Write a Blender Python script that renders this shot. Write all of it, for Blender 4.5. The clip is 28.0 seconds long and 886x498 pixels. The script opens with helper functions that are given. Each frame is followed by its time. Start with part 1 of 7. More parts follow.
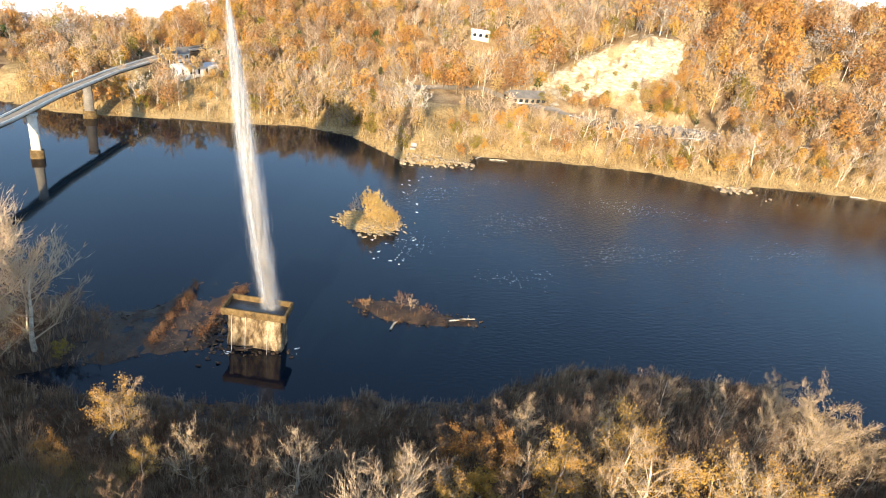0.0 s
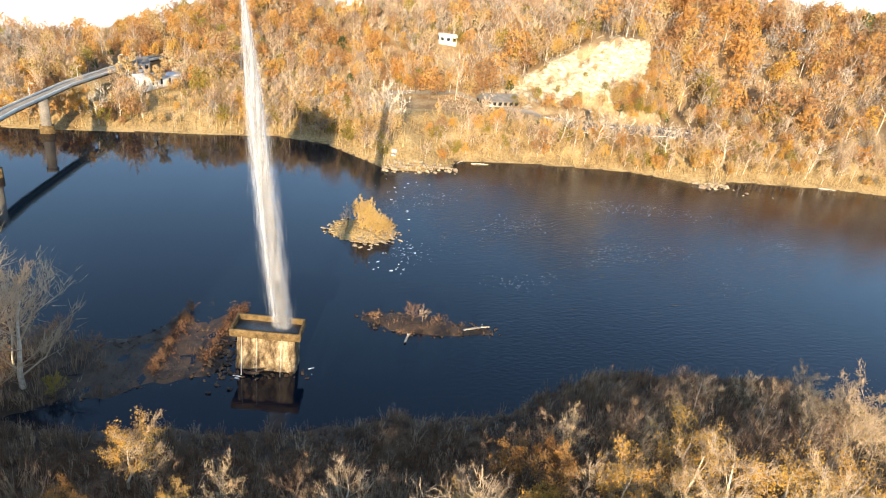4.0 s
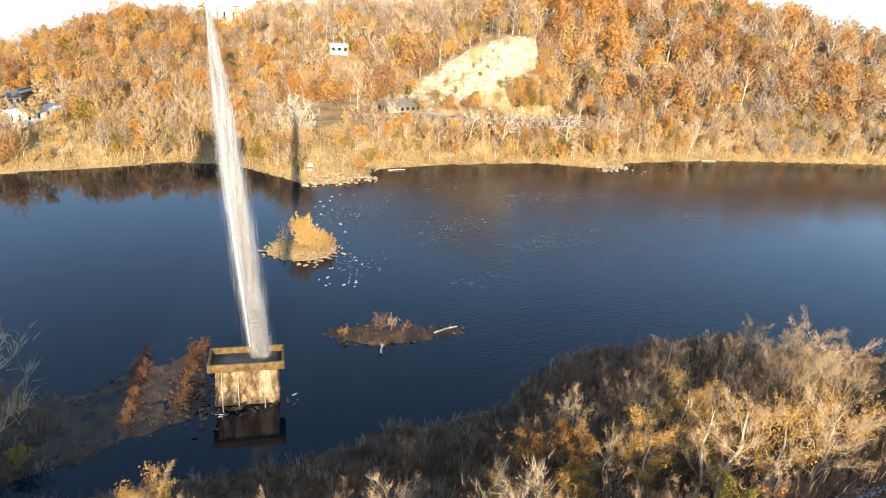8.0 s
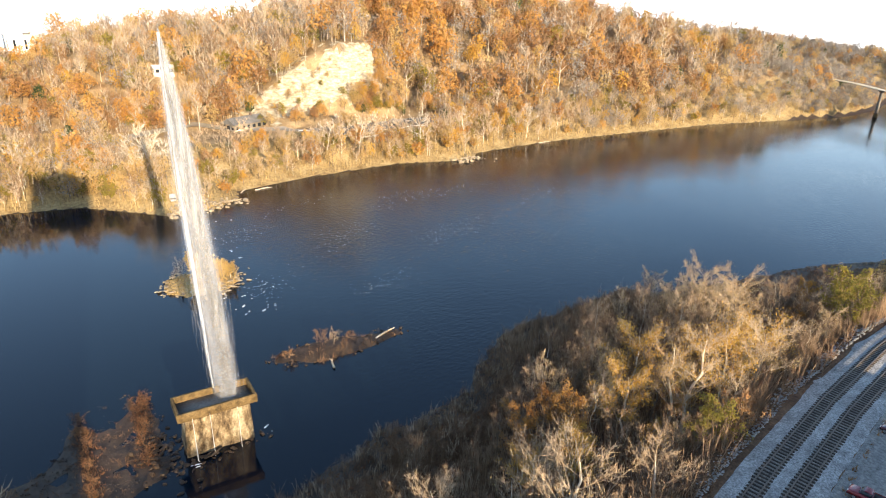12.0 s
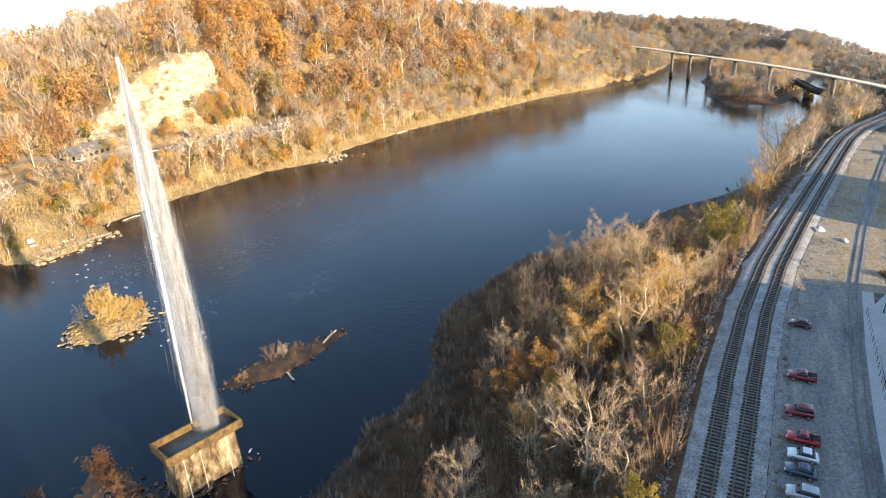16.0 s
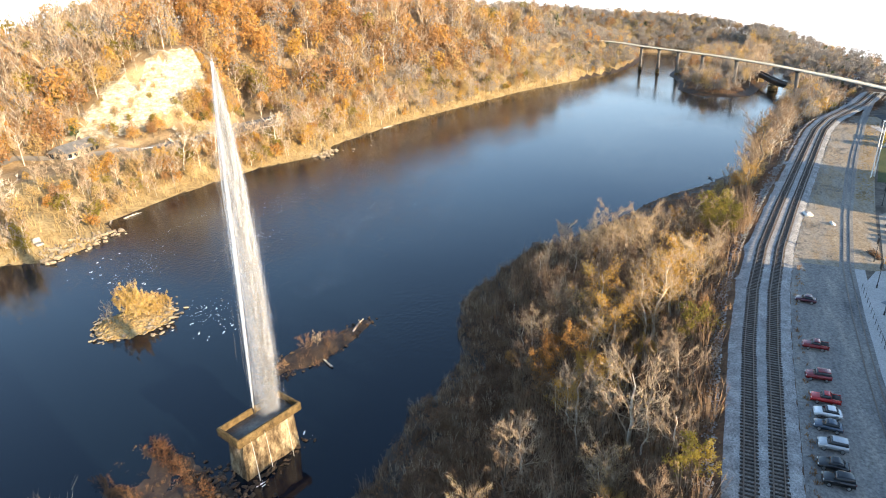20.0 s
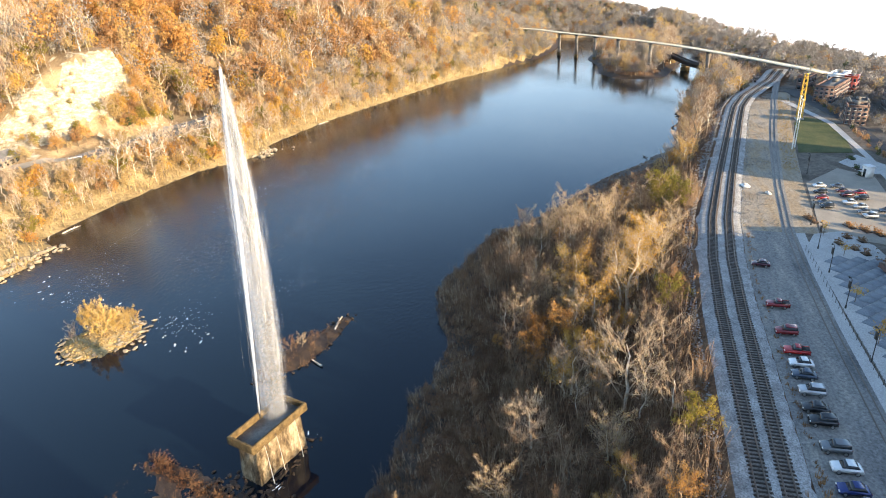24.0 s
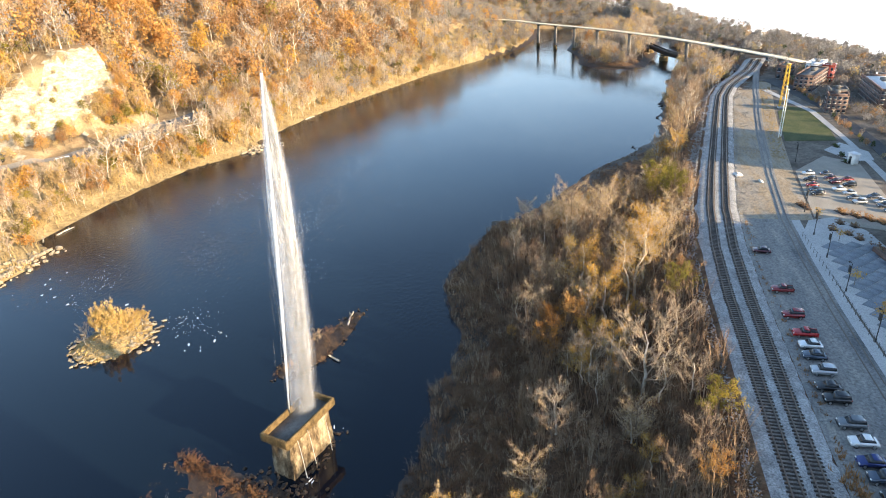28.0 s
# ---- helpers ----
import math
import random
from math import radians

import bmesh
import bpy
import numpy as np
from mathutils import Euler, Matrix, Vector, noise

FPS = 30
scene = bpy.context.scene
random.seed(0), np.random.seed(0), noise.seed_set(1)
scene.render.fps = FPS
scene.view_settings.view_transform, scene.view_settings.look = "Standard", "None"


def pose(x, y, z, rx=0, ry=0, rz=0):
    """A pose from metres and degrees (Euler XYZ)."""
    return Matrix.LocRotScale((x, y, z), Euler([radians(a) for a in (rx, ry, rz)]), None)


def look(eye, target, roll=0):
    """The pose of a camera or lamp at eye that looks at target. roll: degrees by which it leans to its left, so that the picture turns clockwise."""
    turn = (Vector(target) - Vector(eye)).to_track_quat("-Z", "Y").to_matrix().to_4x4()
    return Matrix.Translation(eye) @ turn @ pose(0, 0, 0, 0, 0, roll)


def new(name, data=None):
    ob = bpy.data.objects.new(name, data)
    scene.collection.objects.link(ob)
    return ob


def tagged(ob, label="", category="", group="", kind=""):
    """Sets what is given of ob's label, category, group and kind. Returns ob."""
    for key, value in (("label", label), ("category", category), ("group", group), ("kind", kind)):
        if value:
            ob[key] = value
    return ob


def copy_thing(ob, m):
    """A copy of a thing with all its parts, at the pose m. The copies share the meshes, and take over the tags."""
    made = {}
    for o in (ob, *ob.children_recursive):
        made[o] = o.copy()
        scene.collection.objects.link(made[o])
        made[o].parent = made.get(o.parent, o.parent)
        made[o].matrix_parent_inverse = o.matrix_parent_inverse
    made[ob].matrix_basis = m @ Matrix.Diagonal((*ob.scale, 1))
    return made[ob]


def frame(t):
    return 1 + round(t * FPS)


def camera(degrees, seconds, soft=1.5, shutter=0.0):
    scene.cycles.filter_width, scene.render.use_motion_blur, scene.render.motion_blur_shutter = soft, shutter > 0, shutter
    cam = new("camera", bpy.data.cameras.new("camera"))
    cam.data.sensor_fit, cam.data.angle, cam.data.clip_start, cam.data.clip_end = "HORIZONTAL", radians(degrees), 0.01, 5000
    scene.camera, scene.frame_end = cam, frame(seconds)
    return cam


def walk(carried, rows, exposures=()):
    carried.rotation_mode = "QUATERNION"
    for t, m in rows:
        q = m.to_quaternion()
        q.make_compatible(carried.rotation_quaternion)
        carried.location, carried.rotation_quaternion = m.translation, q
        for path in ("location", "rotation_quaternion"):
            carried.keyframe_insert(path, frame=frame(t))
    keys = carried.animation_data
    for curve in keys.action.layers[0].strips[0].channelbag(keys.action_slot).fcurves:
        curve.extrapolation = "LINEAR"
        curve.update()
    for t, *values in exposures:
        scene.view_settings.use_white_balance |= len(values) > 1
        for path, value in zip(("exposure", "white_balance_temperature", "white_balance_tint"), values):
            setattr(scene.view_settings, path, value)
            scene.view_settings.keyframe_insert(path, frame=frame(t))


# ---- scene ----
S = 1.45  # true metres for each unit in which the plan below is drawn: the rails then lie 1.48 m apart
cam = camera(69.98, 28.0, 1.05)
PATH = [  # seconds, eye, turn
    (0, 8.42, -130.12, 88.59, 63.70, -7.37, -10.52),
    (0.5, 7.16, -128.60, 87.88, 63.76, -7.46, -10.62),
    (1, 5.77, -127.19, 87.14, 63.87, -7.55, -10.78),
    (1.5, 4.21, -125.87, 86.38, 64.01, -7.62, -10.94),
    (2, 2.45, -124.58, 85.61, 64.14, -7.73, -11.15),
    (2.5, 0.72, -123.39, 84.91, 64.23, -7.78, -11.29),
    (3, -0.88, -122.42, 84.32, 64.39, -7.78, -11.77),
    (3.5, -2.48, -121.77, 83.94, 64.70, -7.42, -13.48),
    (5.5, -9.66, -119.67, 83.23, 65.96, -5.76, -22.19),
    (6, -11.93, -118.91, 82.93, 66.24, -5.37, -24.62),
    (6.5, -14.40, -118.00, 82.56, 66.52, -4.94, -26.96),
    (7, -16.72, -117.07, 82.22, 66.71, -4.69, -28.27),
    (7.5, -18.79, -116.19, 81.85, 66.78, -4.62, -28.12),
    (8, -20.88, -115.36, 81.48, 66.85, -4.57, -27.79),
    (8.5, -23.29, -114.38, 81.39, 66.86, -4.72, -27.55),
    (9, -26.04, -113.24, 81.36, 67.03, -4.53, -28.96),
    (9.5, -29.22, -111.95, 81.20, 67.36, -3.96, -32.25),
    (10, -32.67, -110.42, 80.95, 67.74, -3.22, -36.74),
    (10.5, -35.92, -108.95, 80.68, 68.09, -2.34, -41.22),
    (11, -38.70, -107.58, 80.47, 68.16, -1.26, -44.95),
    (11.5, -41.47, -105.85, 80.63, 68.31, -1.56, -45.85),
    (12, -43.78, -104.12, 80.81, 68.25, -1.65, -45.95),
    (12.5, -46.15, -102.30, 81.00, 68.12, -1.66, -46.14),
    (14.5, -57.32, -95.06, 81.78, 68.17, -0.64, -52.50),
    (15, -58.55, -93.18, 81.61, 68.02, 0.54, -56.61),
    (15.5, -59.67, -90.90, 81.48, 67.86, 1.78, -61.29),
    (16, -61.48, -88.99, 81.74, 67.71, 1.98, -62.85),
    (16.5, -63.52, -87.49, 82.20, 67.60, 1.83, -63.19),
    (17, -65.51, -86.17, 82.68, 67.50, 1.70, -63.34),
    (17.5, -67.29, -84.93, 82.98, 67.46, 1.65, -63.50),
    (18, -69.12, -83.65, 83.39, 67.39, 1.60, -63.64),
    (18.5, -71.02, -82.46, 83.88, 67.34, 1.59, -63.80),
    (19, -72.79, -81.33, 84.32, 67.29, 1.56, -63.89),
    (19.5, -74.27, -80.01, 84.52, 67.19, 1.40, -64.02),
    (20, -75.24, -78.13, 84.49, 67.00, 1.76, -66.44),
    (20.5, -76.34, -76.60, 84.64, 66.88, 2.10, -68.04),
    (21, -77.49, -75.20, 84.90, 66.73, 2.22, -69.11),
    (21.5, -78.73, -73.83, 85.27, 66.57, 2.13, -69.29),
    (23.5, -82.52, -67.93, 86.67, 65.97, 2.20, -72.05),
    (24, -82.91, -66.40, 86.68, 65.84, 2.74, -74.43),
    (24.5, -83.35, -64.99, 86.68, 65.70, 3.28, -76.62),
    (25, -84.11, -63.71, 86.93, 65.52, 3.32, -77.38),
    (25.5, -84.90, -62.49, 87.28, 65.43, 3.05, -76.79),
    (26, -85.67, -61.31, 87.72, 65.34, 2.99, -76.80),
    (26.5, -86.29, -60.16, 88.17, 65.22, 3.03, -76.92),
    (27, -86.74, -59.29, 88.55, 65.09, 3.05, -77.05),
    (27.5, -87.12, -58.65, 88.84, 64.98, 3.05, -77.07),
    (28, -87.46, -58.15, 89.03, 64.92, 2.99, -77.02),
]
walk(cam, [(t, pose(x, y, z, rx, ry, rz)) for t, x, y, z, rx, ry, rz in PATH], [(0.0, 1.42), (8.0, 1.38), (12.0, 1.33), (17.0, 1.44), (22.0, 1.55), (28.0, 1.62)])

# ---- light ----
SUN_AZ, SUN_EL = 199.3, 14.5  # compass degrees from +y towards +x, and height
world = bpy.data.worlds.new("world")
scene.world = world
world.use_nodes = True
wn = world.node_tree.nodes
wl = world.node_tree.links
sky = wn.new("ShaderNodeTexSky")
sky.sky_type = "NISHITA"
sky.sun_disc = False
sky.sun_elevation = radians(SUN_EL)
sky.sun_rotation = radians(SUN_AZ)
sky.air_density, sky.dust_density, sky.ozone_density = 1.0, 0.4, 1.7
wl.new(sky.outputs[0], wn["Background"].inputs[0])
wn["Background"].inputs[1].default_value = 0.15
sun = new("sun", bpy.data.lights.new("sun", "SUN"))
sun.data.energy, sun.data.angle, sun.data.color = 5.0, radians(0.6), (1.0, 0.79, 0.53)
sa, se = radians(SUN_AZ), radians(SUN_EL)
SUNV = Vector((math.sin(sa) * math.cos(se), math.cos(sa) * math.cos(se), math.sin(se)))
sun.matrix_world = look(SUNV * 300, (0, 0, 0))



# ---- materials ----
def nodes_of(name):
    m = bpy.data.materials.new(name)
    m.use_nodes = True
    return m, m.node_tree.nodes, m.node_tree.links, m.node_tree.nodes["Principled BSDF"]


def noise_node(n, l, scale, detail=4, rough=0.6, stretch=None):
    tc = n.new("ShaderNodeNewGeometry")
    t = n.new("ShaderNodeTexNoise")
    t.inputs["Scale"].default_value, t.inputs["Detail"].default_value, t.inputs["Roughness"].default_value = scale / S, detail, rough
    if stretch:
        mp = n.new("ShaderNodeMapping")
        mp.inputs["Scale"].default_value = stretch
        l.new(tc.outputs["Position"], mp.inputs[0])
        l.new(mp.outputs[0], t.inputs["Vector"])
    else:
        l.new(tc.outputs["Position"], t.inputs["Vector"])
    return t


def ramp_node(n, l, src, stops):
    r = n.new("ShaderNodeValToRGB")
    e = r.color_ramp.elements
    while len(e) < len(stops):
        e.new(0.5)
    for q, (p, c) in zip(e, stops):
        q.position, q.color = p, (*c, 1)
    l.new(src, r.inputs[0])
    return r


def mix_node(n, l, fac, a, b, kind="MIX"):
    x = n.new("ShaderNodeMix")
    x.data_type, x.blend_type = "RGBA", kind
    if isinstance(fac, float):
        x.inputs[0].default_value = fac
    else:
        l.new(fac, x.inputs[0])
    for s, v in ((6, a), (7, b)):
        if isinstance(v, tuple):
            x.inputs[s].default_value = (*v, 1)
        else:
            l.new(v, x.inputs[s])
    return x.outputs[2]


def surface(name, cols, scale=0.5, fine=6.0, rough=0.9, bump=0.3, metal=0.0, spread=(0.3, 0.7), stretch=None, depth=0.05, grain=(0.62, 1.25)):
    """Two scales of noise between the given colours, with fine relief."""
    m, n, l, b = nodes_of(name)
    big = noise_node(n, l, scale, 5, 0.65, stretch)
    small = noise_node(n, l, fine, 4, 0.7)
    k = len(cols)
    r = ramp_node(n, l, big.outputs[0], [(spread[0] + (spread[1] - spread[0]) * i / max(1, k - 1), c) for i, c in enumerate(cols)])
    g = ramp_node(n, l, small.outputs[0], [(0.25, (grain[0],) * 3), (0.75, (grain[1],) * 3)])
    l.new(mix_node(n, l, 1.0, r.outputs[0], g.outputs[0], "MULTIPLY"), b.inputs["Base Color"])
    b.inputs["Roughness"].default_value, b.inputs["Metallic"].default_value = rough, metal
    b.inputs["Specular IOR Level"].default_value = 0.25
    bp = n.new("ShaderNodeBump")
    bp.inputs["Strength"].default_value, bp.inputs["Distance"].default_value = bump, depth * S
    l.new(small.outputs[0], bp.inputs["Height"])
    l.new(bp.outputs[0], b.inputs["Normal"])
    return m


def leafy(name, cols, thin=0.45):
    """Foliage that differs from tree to tree and from clump to clump."""
    m, n, l, b = nodes_of(name)
    oi = n.new("ShaderNodeObjectInfo")
    ge = n.new("ShaderNodeNewGeometry")
    ad = n.new("ShaderNodeMath")
    ad.operation = "MULTIPLY_ADD"
    l.new(ge.outputs["Random Per Island"], ad.inputs[0])
    ad.inputs[1].default_value = 0.2
    sc = n.new("ShaderNodeMath")
    sc.operation = "MULTIPLY"
    sc.inputs[1].default_value = 0.28
    l.new(oi.outputs["Random"], sc.inputs[0])
    nz = noise_node(n, l, 0.16, 2, 0.5)
    st_ = n.new("ShaderNodeMapRange")
    st_.inputs[1].default_value, st_.inputs[2].default_value, st_.inputs[3].default_value, st_.inputs[4].default_value = 0.3, 0.7, 0.0, 0.52
    l.new(nz.outputs[0], st_.inputs[0])
    s2 = n.new("ShaderNodeMath")
    l.new(sc.outputs[0], s2.inputs[0])
    l.new(st_.outputs[0], s2.inputs[1])
    l.new(s2.outputs[0], ad.inputs[2])
    k = len(cols)
    r = ramp_node(n, l, ad.outputs[0], [(0.1 + 0.8 * i / max(1, k - 1), c) for i, c in enumerate(cols)])
    l.new(r.outputs[0], b.inputs["Base Color"])
    b.inputs["Roughness"].default_value = 0.75
    b.inputs["Specular IOR Level"].default_value = 0.2
    tr = n.new("ShaderNodeBsdfTranslucent")
    l.new(r.outputs[0], tr.inputs[0])
    mx = n.new("ShaderNodeMixShader")
    mx.inputs[0].default_value = thin
    l.new(b.outputs[0], mx.inputs[1])
    l.new(tr.outputs[0], mx.inputs[2])
    l.new(mx.outputs[0], n["Material Output"].inputs[0])
    return m


def plain(name, col, rough=0.5, metal=0.0, coat=0.0, vary=0.15, scale=3.0):
    m, n, l, b = nodes_of(name)
    t = noise_node(n, l, scale, 4)
    lo, hi = tuple(c * (1 - vary) for c in col), tuple(min(1, c * (1 + vary)) for c in col)
    r = ramp_node(n, l, t.outputs[0], [(0.3, lo), (0.7, hi)])
    l.new(r.outputs[0], b.inputs["Base Color"])
    b.inputs["Roughness"].default_value, b.inputs["Metallic"].default_value = rough, metal
    b.inputs["Coat Weight"].default_value = coat
    return m


M_GROUND = surface("leaf litter and soil", [(0.07, 0.038, 0.021), (0.135, 0.076, 0.042), (0.215, 0.135, 0.076)], 0.25, 2.4, 0.95, 1.0, depth=0.3, grain=(0.35, 1.5))
M_LITTER = surface("dry leaves on the hillside", [(0.19, 0.12, 0.06), (0.31, 0.215, 0.115), (0.42, 0.315, 0.18)], 0.14, 1.3, 0.95, 0.8, depth=0.3)
M_REED = surface("dry grass bank", [(0.20, 0.13, 0.055), (0.36, 0.26, 0.12), (0.46, 0.35, 0.18)], 0.15, 1.2, 0.95, 0.6, depth=0.25)
M_CLIFF = surface("pale broken rock", [(0.23, 0.17, 0.10), (0.43, 0.36, 0.24), (0.60, 0.545, 0.43)], 0.42, 1.1, 0.9, 1.0, depth=1.0, stretch=(1, 1, 2.2), spread=(0.3, 0.62))
M_ROCK = surface("river rock", [(0.16, 0.12, 0.08), (0.34, 0.27, 0.18), (0.46, 0.38, 0.26)], 0.8, 4, 0.85, 0.6)
M_MUD = surface("wet silt", [(0.028, 0.020, 0.015), (0.060, 0.040, 0.026), (0.10, 0.066, 0.040)], 0.4, 3.0, 0.6, 0.5)
M_ASPHALT = surface("asphalt", [(0.05, 0.05, 0.052), (0.09, 0.088, 0.085)], 0.3, 10, 0.9, 0.2)
M_ROADPALE = surface("weathered road surface", [(0.26, 0.23, 0.19), (0.36, 0.32, 0.26)], 0.3, 8, 0.9, 0.2)
M_BALLAST = surface("crushed stone ballast", [(0.20, 0.192, 0.18), (0.30, 0.29, 0.275), (0.42, 0.41, 0.39)], 0.6, 4.5, 0.95, 1.0, depth=0.1, grain=(0.22, 1.75))
M_GRAVEL = surface("packed gravel", [(0.13, 0.128, 0.125), (0.215, 0.205, 0.19), (0.25, 0.235, 0.21), (0.34, 0.31, 0.26)], 0.35, 2.6, 0.95, 0.6, stretch=(0.22, 1, 1), grain=(0.42, 1.45))
M_DRYLOT = surface("gravel with dead weeds", [(0.22, 0.195, 0.165), (0.31, 0.265, 0.205), (0.285, 0.215, 0.135), (0.36, 0.30, 0.22)], 0.35, 2.4, 0.95, 0.7, stretch=(0.25, 1, 1), grain=(0.5, 1.4))
M_TOWN = surface("town yards and streets", [(0.075, 0.062, 0.048), (0.135, 0.112, 0.088), (0.21, 0.18, 0.145)], 0.2, 1.6, 0.95, 0.3)
M_PAVE = surface("pale concrete paving", [(0.38, 0.37, 0.35), (0.50, 0.48, 0.45)], 0.25, 5, 0.9, 0.2)
M_GRASS = surface("autumn lawn", [(0.045, 0.06, 0.02), (0.075, 0.085, 0.03), (0.12, 0.11, 0.045)], 0.2, 4, 0.95, 0.5)
M_CONC = surface("weathered tan concrete", [(0.045, 0.030, 0.014), (0.125, 0.083, 0.034), (0.20, 0.142, 0.066)], 1.3, 6, 0.85, 0.5, depth=0.06)
M_STONE = surface("stained pier stone", [(0.03, 0.02, 0.011), (0.15, 0.105, 0.058), (0.30, 0.235, 0.145), (0.50, 0.415, 0.28)], 0.95, 4, 0.85, 1.0, stretch=(1, 1, 0.4), depth=0.15, spread=(0.33, 0.68), grain=(0.45, 1.3))
M_BRIDGE = surface("pale bridge concrete", [(0.60, 0.56, 0.48), (0.76, 0.72, 0.63)], 0.2, 3, 0.85, 0.2)
M_CREAM = surface("cream bridge concrete", [(0.66, 0.58, 0.42), (0.80, 0.72, 0.55)], 0.2, 3, 0.85, 0.2)
M_DARKCONC = surface("shaded weathered concrete", [(0.12, 0.11, 0.10), (0.24, 0.22, 0.19)], 0.3, 3, 0.9, 0.3)
M_STEELDARK = plain("dark weathered steel", (0.05, 0.045, 0.04), 0.7, 0.4)
M_RAIL = plain("worn rail steel", (0.16, 0.13, 0.11), 0.45, 0.8)
M_TIE = surface("creosoted timber", [(0.035, 0.026, 0.02), (0.08, 0.06, 0.045)], 1.5, 8, 0.9, 0.4)
M_TIEDUST = surface("dusty old timber", [(0.10, 0.09, 0.08), (0.19, 0.175, 0.16)], 1.5, 8, 0.9, 0.4)
M_BARK = surface("grey brown bark", [(0.14, 0.105, 0.075), (0.24, 0.185, 0.13)], 1.0, 9, 0.95, 0.5)
M_BARKPALE = surface("pale mottled bark", [(0.34, 0.27, 0.18), (0.62, 0.54, 0.42), (0.72, 0.65, 0.54)], 0.9, 5, 0.85, 0.3)
M_TWIG = leafy("bare twigs", [(0.155, 0.095, 0.056), (0.27, 0.178, 0.108), (0.40, 0.284, 0.182)], 0.1)
# these two crown colours are lifted and greyed to hold the distance haze
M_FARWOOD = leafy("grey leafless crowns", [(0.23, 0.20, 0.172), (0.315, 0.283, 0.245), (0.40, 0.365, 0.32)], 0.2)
M_FARDARK = leafy("dark leafless crowns", [(0.155, 0.135, 0.115), (0.22, 0.195, 0.168), (0.29, 0.26, 0.225)], 0.15)
M_FALLEN = leafy("fallen russet leaves", [(0.13, 0.06, 0.032), (0.26, 0.13, 0.065), (0.40, 0.24, 0.13)], 0.1)
M_RUSSET = leafy("russet weeds", [(0.11, 0.050, 0.026), (0.21, 0.100, 0.046), (0.33, 0.185, 0.09)], 0.2)
M_PEBBLE = leafy("dark river pebbles", [(0.02, 0.015, 0.012), (0.05, 0.036, 0.028), (0.12, 0.092, 0.07)], 0.0)
M_STONECHIP = leafy("grey stone chips", [(0.17, 0.165, 0.16), (0.33, 0.32, 0.305), (0.52, 0.51, 0.49)], 0.0)
M_TWIGPALE = leafy("sunbleached twigs", [(0.33, 0.238, 0.155), (0.46, 0.342, 0.225), (0.58, 0.456, 0.315)], 0.1)
M_GOLD = leafy("golden leaves", [(0.42, 0.22, 0.045), (0.55, 0.325, 0.07), (0.62, 0.41, 0.11)])
M_ORANGE = leafy("orange leaves", [(0.35, 0.155, 0.04), (0.51, 0.26, 0.07), (0.61, 0.37, 0.13)])
M_RUST = leafy("rust brown leaves", [(0.24, 0.122, 0.055), (0.37, 0.205, 0.09), (0.47, 0.29, 0.135)])
M_OLIVE = leafy("yellow green leaves", [(0.14, 0.13, 0.03), (0.27, 0.22, 0.045), (0.40, 0.29, 0.05)])
M_PALEGOLD = leafy("pale golden leaves", [(0.46, 0.30, 0.09), (0.60, 0.43, 0.15), (0.70, 0.54, 0.23)])
M_TAN = leafy("dry tan leaves", [(0.36, 0.235, 0.10), (0.50, 0.345, 0.145), (0.60, 0.45, 0.21)])
M_GREEN = leafy("evergreen needles", [(0.03, 0.05, 0.018), (0.055, 0.08, 0.025), (0.09, 0.10, 0.035)], 0.15)
M_SCRUB = leafy("dull brown scrub", [(0.125, 0.070, 0.038), (0.22, 0.130, 0.072), (0.33, 0.212, 0.125)], 0.1)
M_STRAW = leafy("dry straw", [(0.30, 0.20, 0.085), (0.44, 0.32, 0.15), (0.55, 0.42, 0.22)], 0.3)
M_WHITE = plain("white painted boards", (0.75, 0.73, 0.68), 0.6, vary=0.08)
M_ROOF = surface("grey shingle roof", [(0.12, 0.115, 0.11), (0.2, 0.19, 0.18)], 0.5, 6, 0.9, 0.3)
M_ROOFPALE = plain("pale membrane roof", (0.62, 0.62, 0.62), 0.7)
M_BRICK = surface("brown brickwork", [(0.11, 0.075, 0.06), (0.16, 0.105, 0.085), (0.21, 0.145, 0.12)], 0.3, 5, 0.9, 0.3)
M_GLASS = plain("dark window glass", (0.02, 0.025, 0.03), 0.08)
M_RUBBER = plain("black rubber", (0.015, 0.015, 0.016), 0.8)
M_CHROME = plain("brushed alloy", (0.5, 0.5, 0.5), 0.3, 0.9)
M_YELLOW = plain("yellow painted steel", (0.60, 0.36, 0.03), 0.5)
M_TEAL = surface("dull green wall panels", [(0.03, 0.07, 0.06), (0.05, 0.10, 0.085)], 0.4, 3, 0.7, 0.1)

# water: dark body, sky mirrored by small ripples, rougher where the riffle runs
M_WATER, wn_, wl_, wb_ = nodes_of("river water")
wb_.inputs["Base Color"].default_value = (0.003, 0.0075, 0.014, 1)
wb_.inputs["Roughness"].default_value = 0.04
wb_.inputs["IOR"].default_value = 1.33
rip = noise_node(wn_, wl_, 0.9, 3, 0.55, (1.0, 1.7, 1.0))
zone = noise_node(wn_, wl_, 0.018, 3, 0.5)
zr = ramp_node(wn_, wl_, zone.outputs[0], [(0.40, (0.18, 0.18, 0.18)), (0.62, (0.55, 0.55, 0.55))])
gp = wn_.new("ShaderNodeNewGeometry")
gm = wn_.new("ShaderNodeMapping")
gm.vector_type = "POINT"
gm.inputs["Location"].default_value = (-0.80, -0.62, 0)
gm.inputs["Scale"].default_value = (1 / 95 / S, 1 / 72 / S, 0)
wl_.new(gp.outputs["Position"], gm.inputs[0])
gs = wn_.new("ShaderNodeTexGradient")
gs.gradient_type = "SPHERICAL"
wl_.new(gm.outputs[0], gs.inputs[0])
ga_ = wn_.new("ShaderNodeMath")
